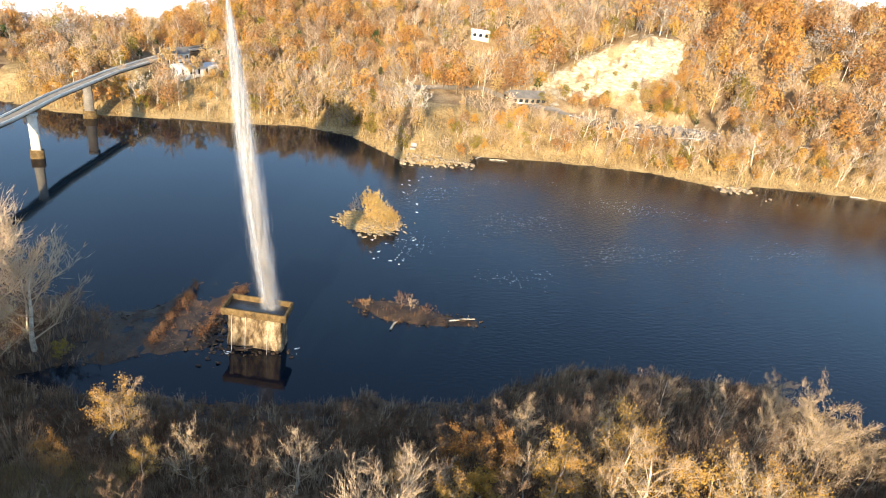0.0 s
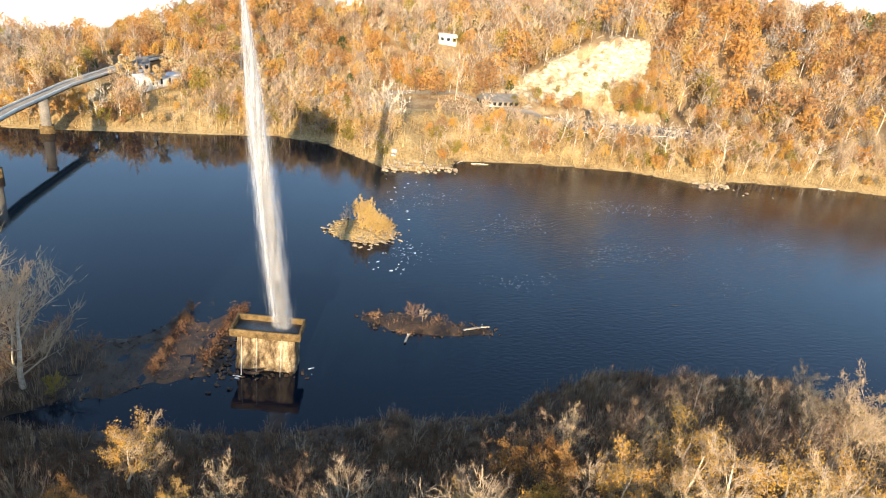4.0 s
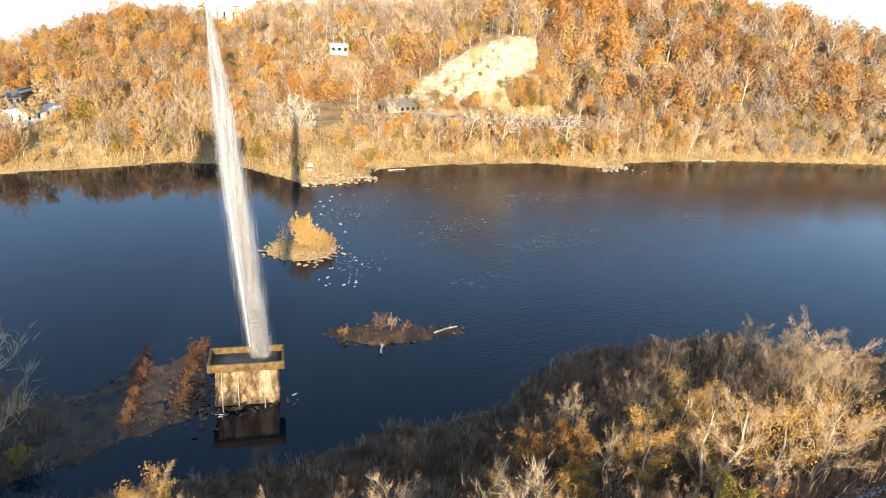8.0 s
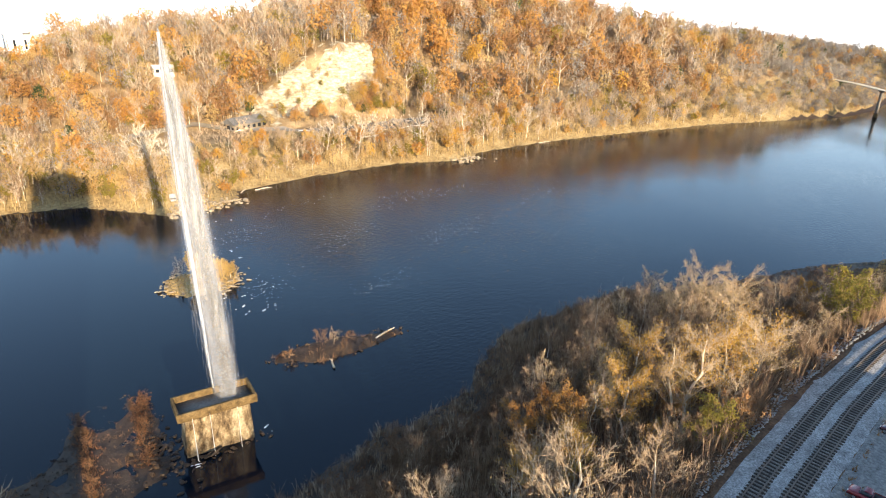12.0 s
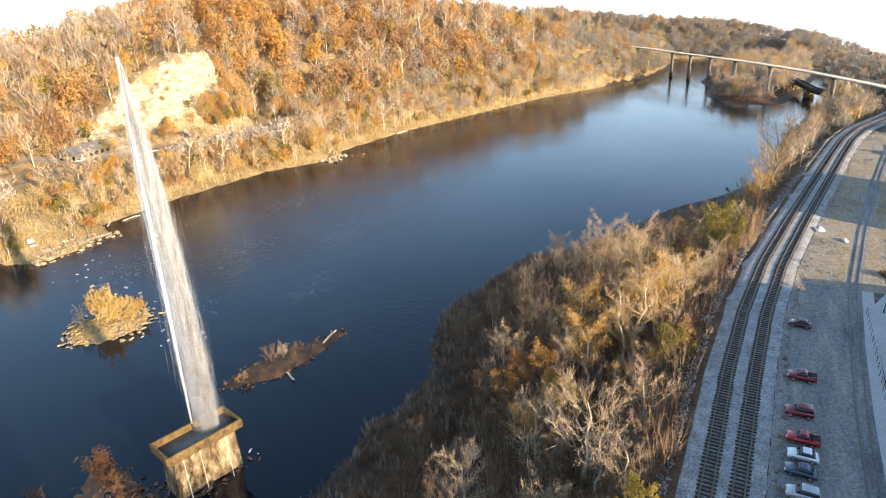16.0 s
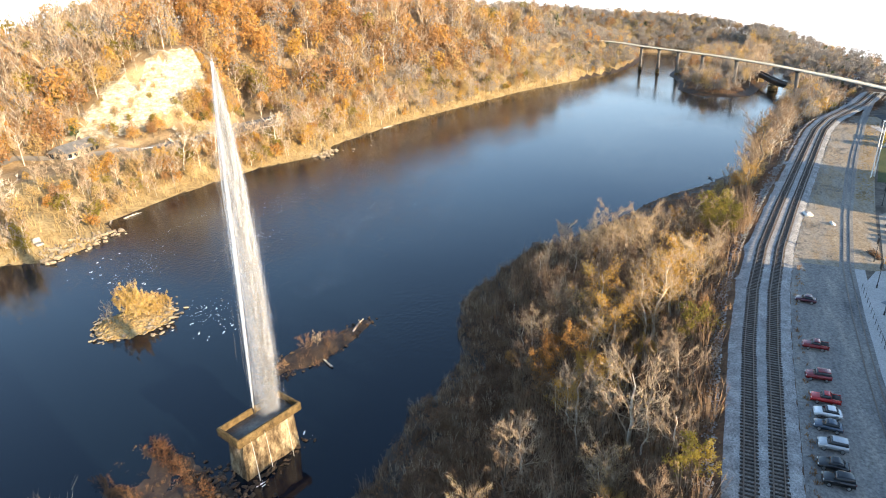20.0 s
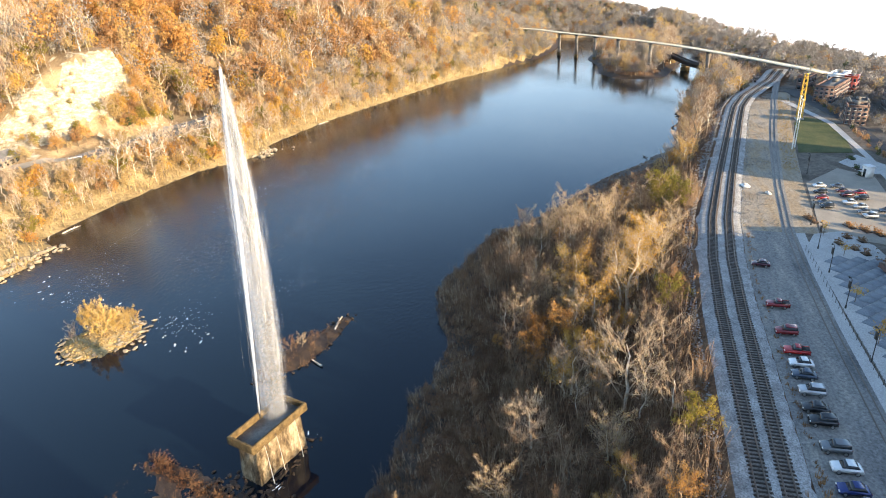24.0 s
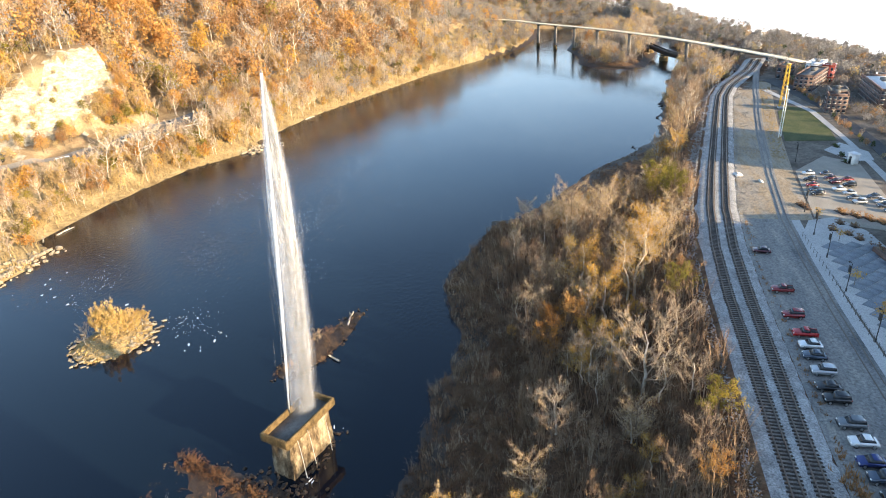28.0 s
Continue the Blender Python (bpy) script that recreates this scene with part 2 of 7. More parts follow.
ga_.operation = "MULTIPLY_ADD"
ga_.inputs[1].default_value = 0.7
wl_.new(gs.outputs[1], ga_.inputs[0])
wl_.new(zr.outputs[0], ga_.inputs[2])
crest = noise_node(wn_, wl_, 0.35, 5, 0.75, (0.6, 2.2, 1.0))
cr = ramp_node(wn_, wl_, crest.outputs[0], [(0.56, (0, 0, 0)), (0.72, (1.0, 1.0, 1.0))])
gcr = wn_.new("ShaderNodeMath")
gcr.operation = "MULTIPLY"
wl_.new(cr.outputs[0], gcr.inputs[0])
wl_.new(gs.outputs[1], gcr.inputs[1])
gsum = wn_.new("ShaderNodeMath")
gsum.operation = "MULTIPLY_ADD"
gsum.inputs[1].default_value = 3.0
wl_.new(gcr.outputs[0], gsum.inputs[0])
wl_.new(ga_.outputs[0], gsum.inputs[2])
wbp = wn_.new("ShaderNodeBump")
wbp.inputs["Distance"].default_value = 0.10 * S
sepx = wn_.new("ShaderNodeSeparateXYZ")  # the pool upstream of the little island lies still
wl_.new(gp.outputs["Position"], sepx.inputs[0])
calm = wn_.new("ShaderNodeMapRange")
calm.inputs[1].default_value, calm.inputs[2].default_value, calm.inputs[3].default_value, calm.inputs[4].default_value = 8 * S, 42 * S, 0.18, 1.0
wl_.new(sepx.outputs[0], calm.inputs[0])
wind = wn_.new("ShaderNodeMapRange")
wind.inputs[1].default_value, wind.inputs[2].default_value, wind.inputs[3].default_value, wind.inputs[4].default_value = 200 * S, 300 * S, 0.0, 0.1
wl_.new(sepx.outputs[0], wind.inputs[0])
wsum = wn_.new("ShaderNodeMath")
wl_.new(gsum.outputs[0], wsum.inputs[0])
wl_.new(wind.outputs[0], wsum.inputs[1])
cm = wn_.new("ShaderNodeMath")
cm.operation = "MULTIPLY"
wl_.new(wsum.outputs[0], cm.inputs[0])
wl_.new(calm.outputs[0], cm.inputs[1])
wl_.new(cm.outputs[0], wbp.inputs["Strength"])
wl_.new(rip.outputs[0], wbp.inputs["Height"])
wl_.new(wbp.outputs[0], wb_.inputs["Normal"])


# ---- mesh helpers ----
def mesh_np(name, V, F, mat=None, smooth=False):
    """A mesh from arrays of vertices and of triangles or quads."""
    V, F = np.asarray(V, np.float32).reshape(-1, 3), np.asarray(F, np.int32)
    k = F.shape[1]
    me = bpy.data.meshes.new(name)
    me.vertices.add(len(V))
    me.vertices.foreach_set("co", V.ravel())
    me.loops.add(F.size)
    me.loops.foreach_set("vertex_index", F.ravel())
    me.polygons.add(len(F))
    me.polygons.foreach_set("loop_start", np.arange(0, F.size, k, dtype=np.int32))
    me.polygons.foreach_set("loop_total", np.full(len(F), k, np.int32))
    if smooth:
        me.polygons.foreach_set("use_smooth", np.ones(len(F), bool))
    me.update(calc_edges=True)
    if mat:
        me.materials.append(mat)
    return me


def join(pieces):
    """One pair of arrays from many pairs of vertices and faces."""
    vs, fs, o = [], [], 0
    for v, f in pieces:
        vs.append(v)
        fs.append(np.asarray(f) + o)
        o += len(v)
    return np.concatenate(vs), np.concatenate(fs)


BOXF = np.array([(0, 3, 2, 1), (4, 5, 6, 7), (0, 1, 5, 4), (1, 2, 6, 5), (2, 3, 7, 6), (3, 0, 4, 7)])


def box(c, s, rz=0.0, taper=1.0):
    """A box about the centre c, its top scaled by taper, as arrays."""
    x, y, z = s[0] / 2, s[1] / 2, s[2] / 2
    v = np.array([(-x, -y, -z), (x, -y, -z), (x, y, -z), (-x, y, -z), (-x * taper, -y * taper, z), (x * taper, -y * taper, z), (x * taper, y * taper, z), (-x * taper, y * taper, z)], float)
    a, b = math.cos(radians(rz)), math.sin(radians(rz))
    v = np.stack([v[:, 0] * a - v[:, 1] * b, v[:, 0] * b + v[:, 1] * a, v[:, 2]], 1)
    return v + np.array(c, float), BOXF


def part(name, vf, mat, parent=None, label="", smooth=False, bevel=0.0):
    """One mesh object, under parent if given, from arrays of vertices and faces."""
    me = mesh_np(name, vf[0], vf[1], mat, smooth)
    if bevel:
        bm = bmesh.new()
        bm.from_mesh(me)
        bmesh.ops.bevel(bm, geom=bm.edges[:], offset=bevel, segments=2, affect="EDGES", clamp_overlap=True)
        bm.to_mesh(me)
        bm.free()
    ob = new(name, me)
    if parent:
        ob.parent = parent
    if label:
        tagged(ob, label)
    return ob


def thing(name, label, category, at=(0, 0, 0), rz=0.0, group="", kind=""):
    ob = new(name)
    ob.matrix_world = pose(*at, 0, 0, rz)
    return tagged(ob, label, category, group, kind)


def tube(path, radii, sides=8, cap=True):
    """A tapered tube along a path, as quads."""
    path = [Vector(p) for p in path]
    V, F = [], []
    for i, p in enumerate(path):
        d = (path[min(i + 1, len(path) - 1)] - path[max(i - 1, 0)]).normalized()
        u = d.orthogonal().normalized()
        w = d.cross(u)
        for k in range(sides):
            a = 2 * math.pi * k / sides
            V.append(p + (u * math.cos(a) + w * math.sin(a)) * radii[i])
    for i in range(len(path) - 1):
        for k in range(sides):
            a, b = i * sides + k, i * sides + (k + 1) % sides
            F.append((a, b, b + sides, a + sides))
    return np.array(V), np.array(F)


# ---- the lie of the land ----
FAR_SHORE = [(-1500, 500), (-400, 190), (-160, 138), (-83, 120), (-66, 113), (-35, 114), (6, 116), (20, 110), (30, 95), (35, 87), (46, 86), (56, 91), (59, 97), (84, 97), (118, 92), (138, 81), (144, 79), (153, 85), (192, 80), (238, 67), (290, 52), (335, 32), (383, 12), (430, 6), (520, 14), (700, 30), (1500, 60)]
NEAR_SHORE = [(1500, 40), (620, 10), (540, -20), (455, -64), (410, -93), (340, -92), (300, -79), (263, -73), (212, -66), (166, -62), (145, -52), (126, -40), (112, -34.5), (95, -27), (87, -22), (84, -17), (70, -15), (60, -13), (50, -11.5), (38, -15.5), (33, -19), (20, -19), (16, -17), (10, -18.5), (0, -19), (-12, -16.5), (-22, -15.5), (-30, -14), (-33, -11), (-27, -10), (-20, -8.5), (-14, -6.5), (-8, -6.5), (-6.5, -3.5), (-5, 3), (-3, 12), (-6, 15.5), (-11, 14.5), (-16, 8), (-21, 4.5), (-27, 5), (-32, 8.5), (-45, 12), (-70, 9), (-120, 5), (-400, 30), (-1500, 300)]
ISLAND = [(13.5, 43.5), (16, 40), (20, 38), (24, 38), (28, 41), (29, 44), (26, 48.5), (20, 50.5), (15.5, 49.5)]
BAR = [(14, 8.8), (17, 6), (20.5, 2.8), (25, 1.6), (31, 1.0), (38.5, 1.2), (37.5, 2.8), (32, 4.8), (27, 8.3), (21, 9.6)]
FAR_ISLE = [(318, -29), (303, -38), (299, -56), (306, -65), (330, -70), (360, -75), (392, -79), (470, -80), (560, -66), (560, -40), (440, -24), (372, -19), (343, -28)]


def away(P, poly, closed):
    """Distances of the points P from a line of points."""
    A = np.array(poly, float)
    B = np.roll(A, -1, 0) if closed else A[1:]
    A = A if closed else A[:-1]
    best = np.full(len(P), 1e9)
    for a, b in zip(A, B):
        ab = b - a
        t = np.clip(((P - a) @ ab) / (ab @ ab), 0, 1)
        best = np.minimum(best, np.linalg.norm(P - a - t[:, None] * ab, axis=1))
    return best


def inside(P, poly):
    A = np.array(poly, float)
    r = np.zeros(len(P), bool)
    for (x0, y0), (x1, y1) in zip(A, np.roll(A, -1, 0)):
        if y0 == y1:
            continue
        c = ((y0 > P[:, 1]) != (y1 > P[:, 1])) & (P[:, 0] < (x1 - x0) * (P[:, 1] - y0) / (y1 - y0) + x0)
        r ^= c
    return r


FAR_LAND = FAR_SHORE + [(1500, 3000), (-1500, 3000)]
NEAR_LAND = NEAR_SHORE + [(-1500, -3000), (1500, -3000)]
TRACK_X = [-3000, -60, 0, 30, 48, 67, 92, 129, 150, 172, 190, 205, 222, 247, 300, 420, 3000]
TRACK_Y = [-60.8, -60.8, -60.8, -60.9, -61.6, -63.3, -67.0, -73.0, -76.4, -80.2, -85.0, -91.0, -98.0, -105.5, -117, -150, -800]
RIDGE_X = [-3000, -200, -77, -60, -35, 0, 36, 53, 91, 120, 155, 200, 246, 330, 400, 500, 700, 3000]
RIDGE_Z = [-20, -14, 2, 9, 18, 26, 29, 31, 33, 32, 38, 44, 47, 42, 27, 10, 0, -20]


def smoothstep(a, b, x):
    t = np.clip((x - a) / (b - a), 0, 1)
    return t * t * (3 - 2 * t)


def wob(P, s, seed=0.0):
    """Cheap rolling unevenness, about -1 to 1."""
    x, y = P[:, 0] / s + seed, P[:, 1] / s - seed
    return (np.sin(x * 1.7 + 1.3 * np.sin(y * 1.1)) + np.sin(y * 1.9 + 1.7 * np.sin(x * 0.8 + 2)) + 0.5 * np.sin(3.1 * x + 2.3 * y)) / 2.5


def cliff_lines(x):
    """Foot and brow of the quarry face along x."""
    return np.interp(x, [93, 100, 122, 137, 150], [11, 11, 11.5, 17, 26]), np.interp(x, [93, 100, 108, 120, 135, 150], [13.5, 17.5, 22, 30, 37, 38])


def land(P):
    """Height of the ground at the points P (n x 2)."""
    P = np.asarray(P, float).reshape(-1, 2)
    x, y = P[:, 0], P[:, 1]
    z = np.full(len(P), -1.6)
    df = away(P, FAR_SHORE, False) * np.where(inside(P, FAR_LAND), 1, -1)
    dn = away(P, NEAR_SHORE, False) * np.where(inside(P, NEAR_LAND), 1, -1) + np.where(x > -40, 0.9 * wob(P, 2.6, 2) + 0.6 * wob(P, 1.3), 0)
    # far bank: strand, bench with the road, then the hill
    bench = np.interp(df, [-6, 0, 2.5, 7, 16, 26, 58], [-1.6, 0.0, 0.5, 2.0, 5.5, 8.0, 9.0])
    steep = np.interp(df, [-6, 0, 3, 12, 40, 100], [-1.6, 0.0, 0.7, 5.0, 18.0, 44.0])
    k = smoothstep(180, 225, x)
    base = bench * (1 - k) + steep * k
    top = np.interp(x, RIDGE_X, RIDGE_Z) + 2.0 * wob(P, 37)
    rise = smoothstep(44, 112, df) * np.maximum(top - 9, 0) * (1 - k) + base
    back = np.interp(x, [-120, -40, 40, 150, 250], [90, 115, 130, 140, 150])
    hill = np.minimum(rise, np.maximum(top, np.minimum(base, 6.0))) - np.maximum(df - back, 0) * 0.45
    quarry = smoothstep(93, 101, x) * (1 - smoothstep(146, 153, x))
    u = df - 2.0 * wob(P, 9, 3) - 1.2 * wob(P, 3.1, 1)
    fl, ftop = cliff_lines(x)
    rock = np.where(u < 46, 9.2 + np.clip((u - 39) / 7, 0, 1) * (fl - 9.2), fl + np.clip((u - 46) / 11, 0, 1) * (ftop - fl)) + 0.7 * wob(P, 2.3, 5) * ((u > 46) & (u < 57))
    hill = np.where((df > 38) & (df < 120), np.maximum(hill, hill * (1 - quarry) + quarry * rock), hill)
    far = np.where(df > -6, hill + np.where(df > 4, 0.35 * wob(P, 5), 0), -1.6)
    z = np.maximum(z, far)
    # near bank: wooded flat, embankment, railway and lots at one level
    ty = np.interp(x, TRACK_X, TRACK_Y) + 3.4
    flat = np.interp(dn, [-5, 0, 1.5, 7, 25, 60], [-1.6, 0.0, 0.5, 1.4, 3.5, 5.0])
    emb = 12.2 - np.maximum(y - ty, 0) * 0.85
    near = np.minimum(np.where(dn > 0.5, np.maximum(flat, np.minimum(emb, 12.2 * smoothstep(0, 14, dn))), flat), 12.2)
    near = near + np.where((dn > 2) & (y > ty), 0.3 * wob(P, 4), 0)
    shoal = (x > -29) & (y > -10) & (dn > 0)
    near = np.where(shoal, np.minimum(near, 0.10 + 0.16 * wob(P, 2.1, 4) + 0.10 * wob(P, 0.9) - 0.6 * np.exp(-((x + 8.8) / 2.3) ** 2 - ((y - 14.0) / 4.5) ** 2)), near)
    near = np.where(dn > -5, near, -1.6)
    z = np.maximum(z, near)
    # islands
    for poly, h, w in ((ISLAND, 0.9, 3.0), (BAR, 0.42, 2.6), (FAR_ISLE, 2.5, 12.0)):
        d = away(P, poly, True) * np.where(inside(P, poly), 1, -1)
        z = np.maximum(z, np.interp(d, [-4, 0, w], [-1.6, 0.0, h]) + np.where(d > 0.4, 0.15 * wob(P, 1.7), 0))
    # distant ridge closing the valley, beyond which the land falls away
    D = np.hypot(x + 58, y + 44)
    az = np.degrees(np.arctan2(x + 58, y + 44))
    z = np.where((az > 90) & (z > 5), z - np.maximum(D - 250, 0) * 0.035, z)
    crest = np.interp(az, [60, 73, 80, 85, 89, 94, 99], [40, 35, 27, 23, 19, 12, 7]) + 1.5 * wob(P, 60)
    z = np.maximum(z, -1.6 + (crest + 1.6) * smoothstep(np.where(az < 92, 545, 440), np.where(az < 92, 625, 600), D) * ((az > 55) & (az < 102)))
    D0 = np.interp(az, [-180, -60, -30, -5, 10, 40, 60, 87, 94, 100, 105, 111, 125, 180], [330, 300, 250, 300, 350, 430, 620, 620, 590, 500, 400, 318, 300, 330])
    return z - np.maximum(D - D0, 0) * np.interp(az, [0, 40, 60, 90, 99], [0.3, 0.3, 0.2, 0.18, 0.3])


def ground_at(x, y):
    return float(land([(x, y)])[0])


def graded(lo, hi, a, b, step):
    mid = np.arange(a, b + 0.01, step)
    grow, s, left, right = 1.22, step, [], []
    p = a
    while p > lo:
        s *= grow
        p -= s
        left.append(p)
    s, p = step, b
    while p < hi:
        s *= grow
        p += s
        right.append(p)
    return np.concatenate([left[::-1], mid, right])


gx, gy = graded(-2400, 2400, -110, 330, 1.6), graded(-2400, 2400, -130, 260, 1.6)
GX, GY = np.meshgrid(gx, gy)
GP = np.stack([GX.ravel(), GY.ravel()], 1)
GZ = land(GP)
nx, ny = len(gx), len(gy)
ii = (np.arange(ny - 1)[:, None] * nx + np.arange(nx - 1)[None]).ravel()
GF = np.stack([ii, ii + 1, ii + 1 + nx, ii + nx], 1)
ground = part("ground", (np.column_stack([GP, GZ]), GF), M_GROUND, smooth=True)
tagged(ground, "uneven wooded river banks with fallen leaves and soil", "ground", kind="structure")
# bank colours are laid by place: straw on the far bank, wet silt at the water, pale rock on the quarry face
ground.data.materials.append(M_REED)
ground.data.materials.append(M_MUD)
ground.data.materials.append(M_CLIFF)
ground.data.materials.append(M_LITTER)
ground.data.materials.append(M_TOWN)
cen = (GP[GF[:, 0]] + GP[GF[:, 2]]) / 2
cz = GZ[GF].mean(1)
dfar = away(cen, FAR_SHORE, False) * np.where(inside(cen, FAR_LAND), 1, -1)
mi = np.zeros(len(GF), np.int32)
mi[(dfar > -1) & (dfar < 34 + 6 * wob(cen, 11)) & (cen[:, 0] > -90)] = 1
mi[(cz < 0.5) & (dfar < 0)] = 2
mi[(cen[:, 1] < 30) & (cz < 1.0) & (cz > -1)] = 2
fl_, ft_ = cliff_lines(cen[:, 0])
edge = 2.6 * wob(cen, 5.3, 2) + 1.8 * wob(cen, 2.3)
mi[(mi == 0) & (dfar > 20) & (dfar < 300)] = 4
mi[(cz > fl_ + np.interp(cen[:, 0], [97, 115, 148], [-0.5, 1.0, 2.0]) + edge) & (cz < ft_ - 0.6 + edge) & (cen[:, 0] > 94 + edge) & (cen[:, 0] < 150 + edge) & (dfar > 40) & (dfar < 64)] = 3
mi[(cen[:, 0] > -150) & (cen[:, 1] < np.interp(cen[:, 0], TRACK_X, TRACK_Y) - 7)] = 5
mi[(mi == 0) & (cen[:, 0] > 380)] = 4
isl = inside(cen, [(x + (x - 21) * 0.2, y + (y - 44) * 0.2) for x, y in ISLAND])
mi[isl] = 1
ground.data.polygons.foreach_set("material_index", mi)

WX, WY = np.meshgrid(np.arange(-900, 621, 12.0), np.arange(-260, 501, 12.0))
WP2 = np.stack([WX.ravel(), WY.ravel()], 1)
wnx, wny = WX.shape[1], WX.shape[0]
wi_ = (np.arange(wny - 1)[:, None] * wnx + np.arange(wnx - 1)[None]).ravel()
WF = np.stack([wi_, wi_ + 1, wi_ + 1 + wnx, wi_ + wnx], 1)
wc = WP2[WF].mean(1)
wet = (away(wc, FAR_SHORE, False) * np.where(inside(wc, FAR_LAND), 1, -1) < 16) & (away(wc, NEAR_SHORE, False) * np.where(inside(wc, NEAR_LAND), 1, -1) < 16) & (np.hypot(wc[:, 0] + 58, wc[:, 1] + 44) < 600)
water = part("water", (np.column_stack([WP2, np.zeros(len(WP2))]), WF[wet]), M_WATER)
tagged(water, "calm dark blue river with faint ripples and reflections", "river", kind="structure")

# plain pale distance beyond the hills: white haze that thins out upward into the blue
M_HAZE, hn, hl, hb = nodes_of("pale sky haze")
em = hn.new("ShaderNodeEmission")
em.inputs[1].default_value = 1.05
hg = hn.new("ShaderNodeNewGeometry")
hq = hn.new("ShaderNodeSeparateXYZ")
hl.new(hg.outputs["Position"], hq.inputs[0])
hr = hn.new("ShaderNodeMapRange")
hr.inputs[1].default_value, hr.inputs[2].default_value, hr.inputs[3].default_value, hr.inputs[4].default_value = 0.0, 1500 * S, 0.0, 1.0
hl.new(hq.outputs[2], hr.inputs[0])
hc = ramp_node(hn, hl, hr.outputs[0], [(0.07, (0.95, 0.98, 1.0)), (0.2, (0.60, 0.80, 1.0)), (0.5, (0.20, 0.38, 0.70)), (1.0, (0.14, 0.28, 0.56))])
hl.new(hc.outputs[0], em.inputs[0])
ha = ramp_node(hn, hl, hr.outputs[0], [(0.08, (1, 1, 1)), (0.3, (0.44, 0.44, 0.44)), (0.6, (0.12, 0.12, 0.12)), (1.0, (0, 0, 0))])
ht = hn.new("ShaderNodeBsdfTransparent")
hm_ = hn.new("ShaderNodeMixShader")
hl.new(ha.outputs[0], hm_.inputs[0])
hl.new(ht.outputs[0], hm_.inputs[1])
hl.new(em.outputs[0], hm_.inputs[2])
hl.new(hm_.outputs[0], hn["Material Output"].inputs[0])
RV, RF = [], []
for i in range(64):
    a = 2 * math.pi * i / 64
    for z in (-900, 1500):
        RV.append((2300 * math.sin(a), 2300 * math.cos(a), z))
    j = (i + 1) % 64
    RF.append((2 * i, 2 * j, 2 * j + 1, 2 * i + 1))
haze = part("backdrop", (np.array(RV), np.array(RF)), M_HAZE)
tagged(haze, "bright white hazy sky low over the horizon", "sky", kind="structure")
haze.visible_shadow = False


# ---- trees ----
def prism(p0, p1, r0, r1):
    d = p1 - p0
    d = d / (np.linalg.norm(d) + 1e-9)
    u = np.cross(d, (0.3, 0.9, 0.2))
    u /= np.linalg.norm(u) + 1e-9
    w = np.cross(d, u)
    V = []
    for p, r in ((p0, r0), (p1, r1)):
        for k in range(3):
            a = 2.0944 * k
            V.append(p + (u * math.cos(a) + w * math.sin(a)) * r)
    return np.array(V)


PRF = np.array([(0, 1, 4), (0, 4, 3), (1, 2, 5), (1, 5, 4), (2, 0, 3), (2, 3, 5)])


def grow(g, height, spread, limbs=7, subs=5, tips=4, clear=0.3, lean=(0, 0), girth=0.035, rise=0.55):
    """Limbs of a tree: lists of trunk and branch prisms and the tips (place, way)."""
    trunk, wood, ends = [], [], []
    h = height
    pts = [np.zeros(3)]
    for i in range(1, 7):
        f = i / 6
        pts.append(np.array([lean[0] * h * f * f + g.normal(0, 0.02) * h, lean[1] * h * f * f + g.normal(0, 0.02) * h, h * 0.86 * f]))
    rad = [h * girth * (1 - 0.8 * i / 6) for i in range(7)]
    trunk.append((pts, rad))

    def along(f):
        q = min(f * 6, 5.999)
        i = int(q)
        return pts[i] * (1 - q + i) + pts[i + 1] * (q - i)

    ga = g.uniform(0, 6.28)
    for i in range(limbs):
        f = clear + (0.98 - clear) * (i + 0.3) / limbs
        b = along(f)
        ga += 2.4 + g.normal(0, 0.3)
        out = spread * (1.05 - 0.75 * max(0, f - 0.35)) * g.uniform(0.7, 1.1)
        d = np.array([math.cos(ga), math.sin(ga), 0])
        up = rise * out + 0.1 * h * g.uniform(0.4, 1.0)
        m = b + d * out * 0.5 + np.array([0, 0, up * 0.35]) + g.normal(0, 0.04, 3) * h
        e = b + d * out + np.array([0, 0, up]) + g.normal(0, 0.03, 3) * h
        r = h * girth * 0.42 * (1 - 0.6 * f)
        wood.append(prism(b, m, r, r * 0.7))
        wood.append(prism(m, e, r * 0.7, r * 0.25))
        for j in range(subs):
            q = 0.25 + 0.8 * (j + g.uniform(0, 0.8)) / subs
            s = (b + (m - b) * q * 2) if q < 0.5 else (m + (e - m) * min(1, q * 2 - 1))
            a2 = ga + g.normal(0, 0.9)
            ln = out * g.uniform(0.3, 0.55)
            t = s + np.array([math.cos(a2), math.sin(a2), 0]) * ln * 0.8 + np.array([0, 0, ln * g.uniform(0.3, 1.0)])
            wood.append(prism(s, t, r * 0.35, r * 0.12))
            for k in range(tips):
                c = s + (t - s) * g.uniform(0.4, 1.0)
                v = (t - s) / (np.linalg.norm(t - s) + 1e-9) + g.normal(0, 0.55, 3) + np.array([0, 0, 0.25])
                v /= np.linalg.norm(v)
                ends.append((c, v, ln))
    return trunk, wood, ends


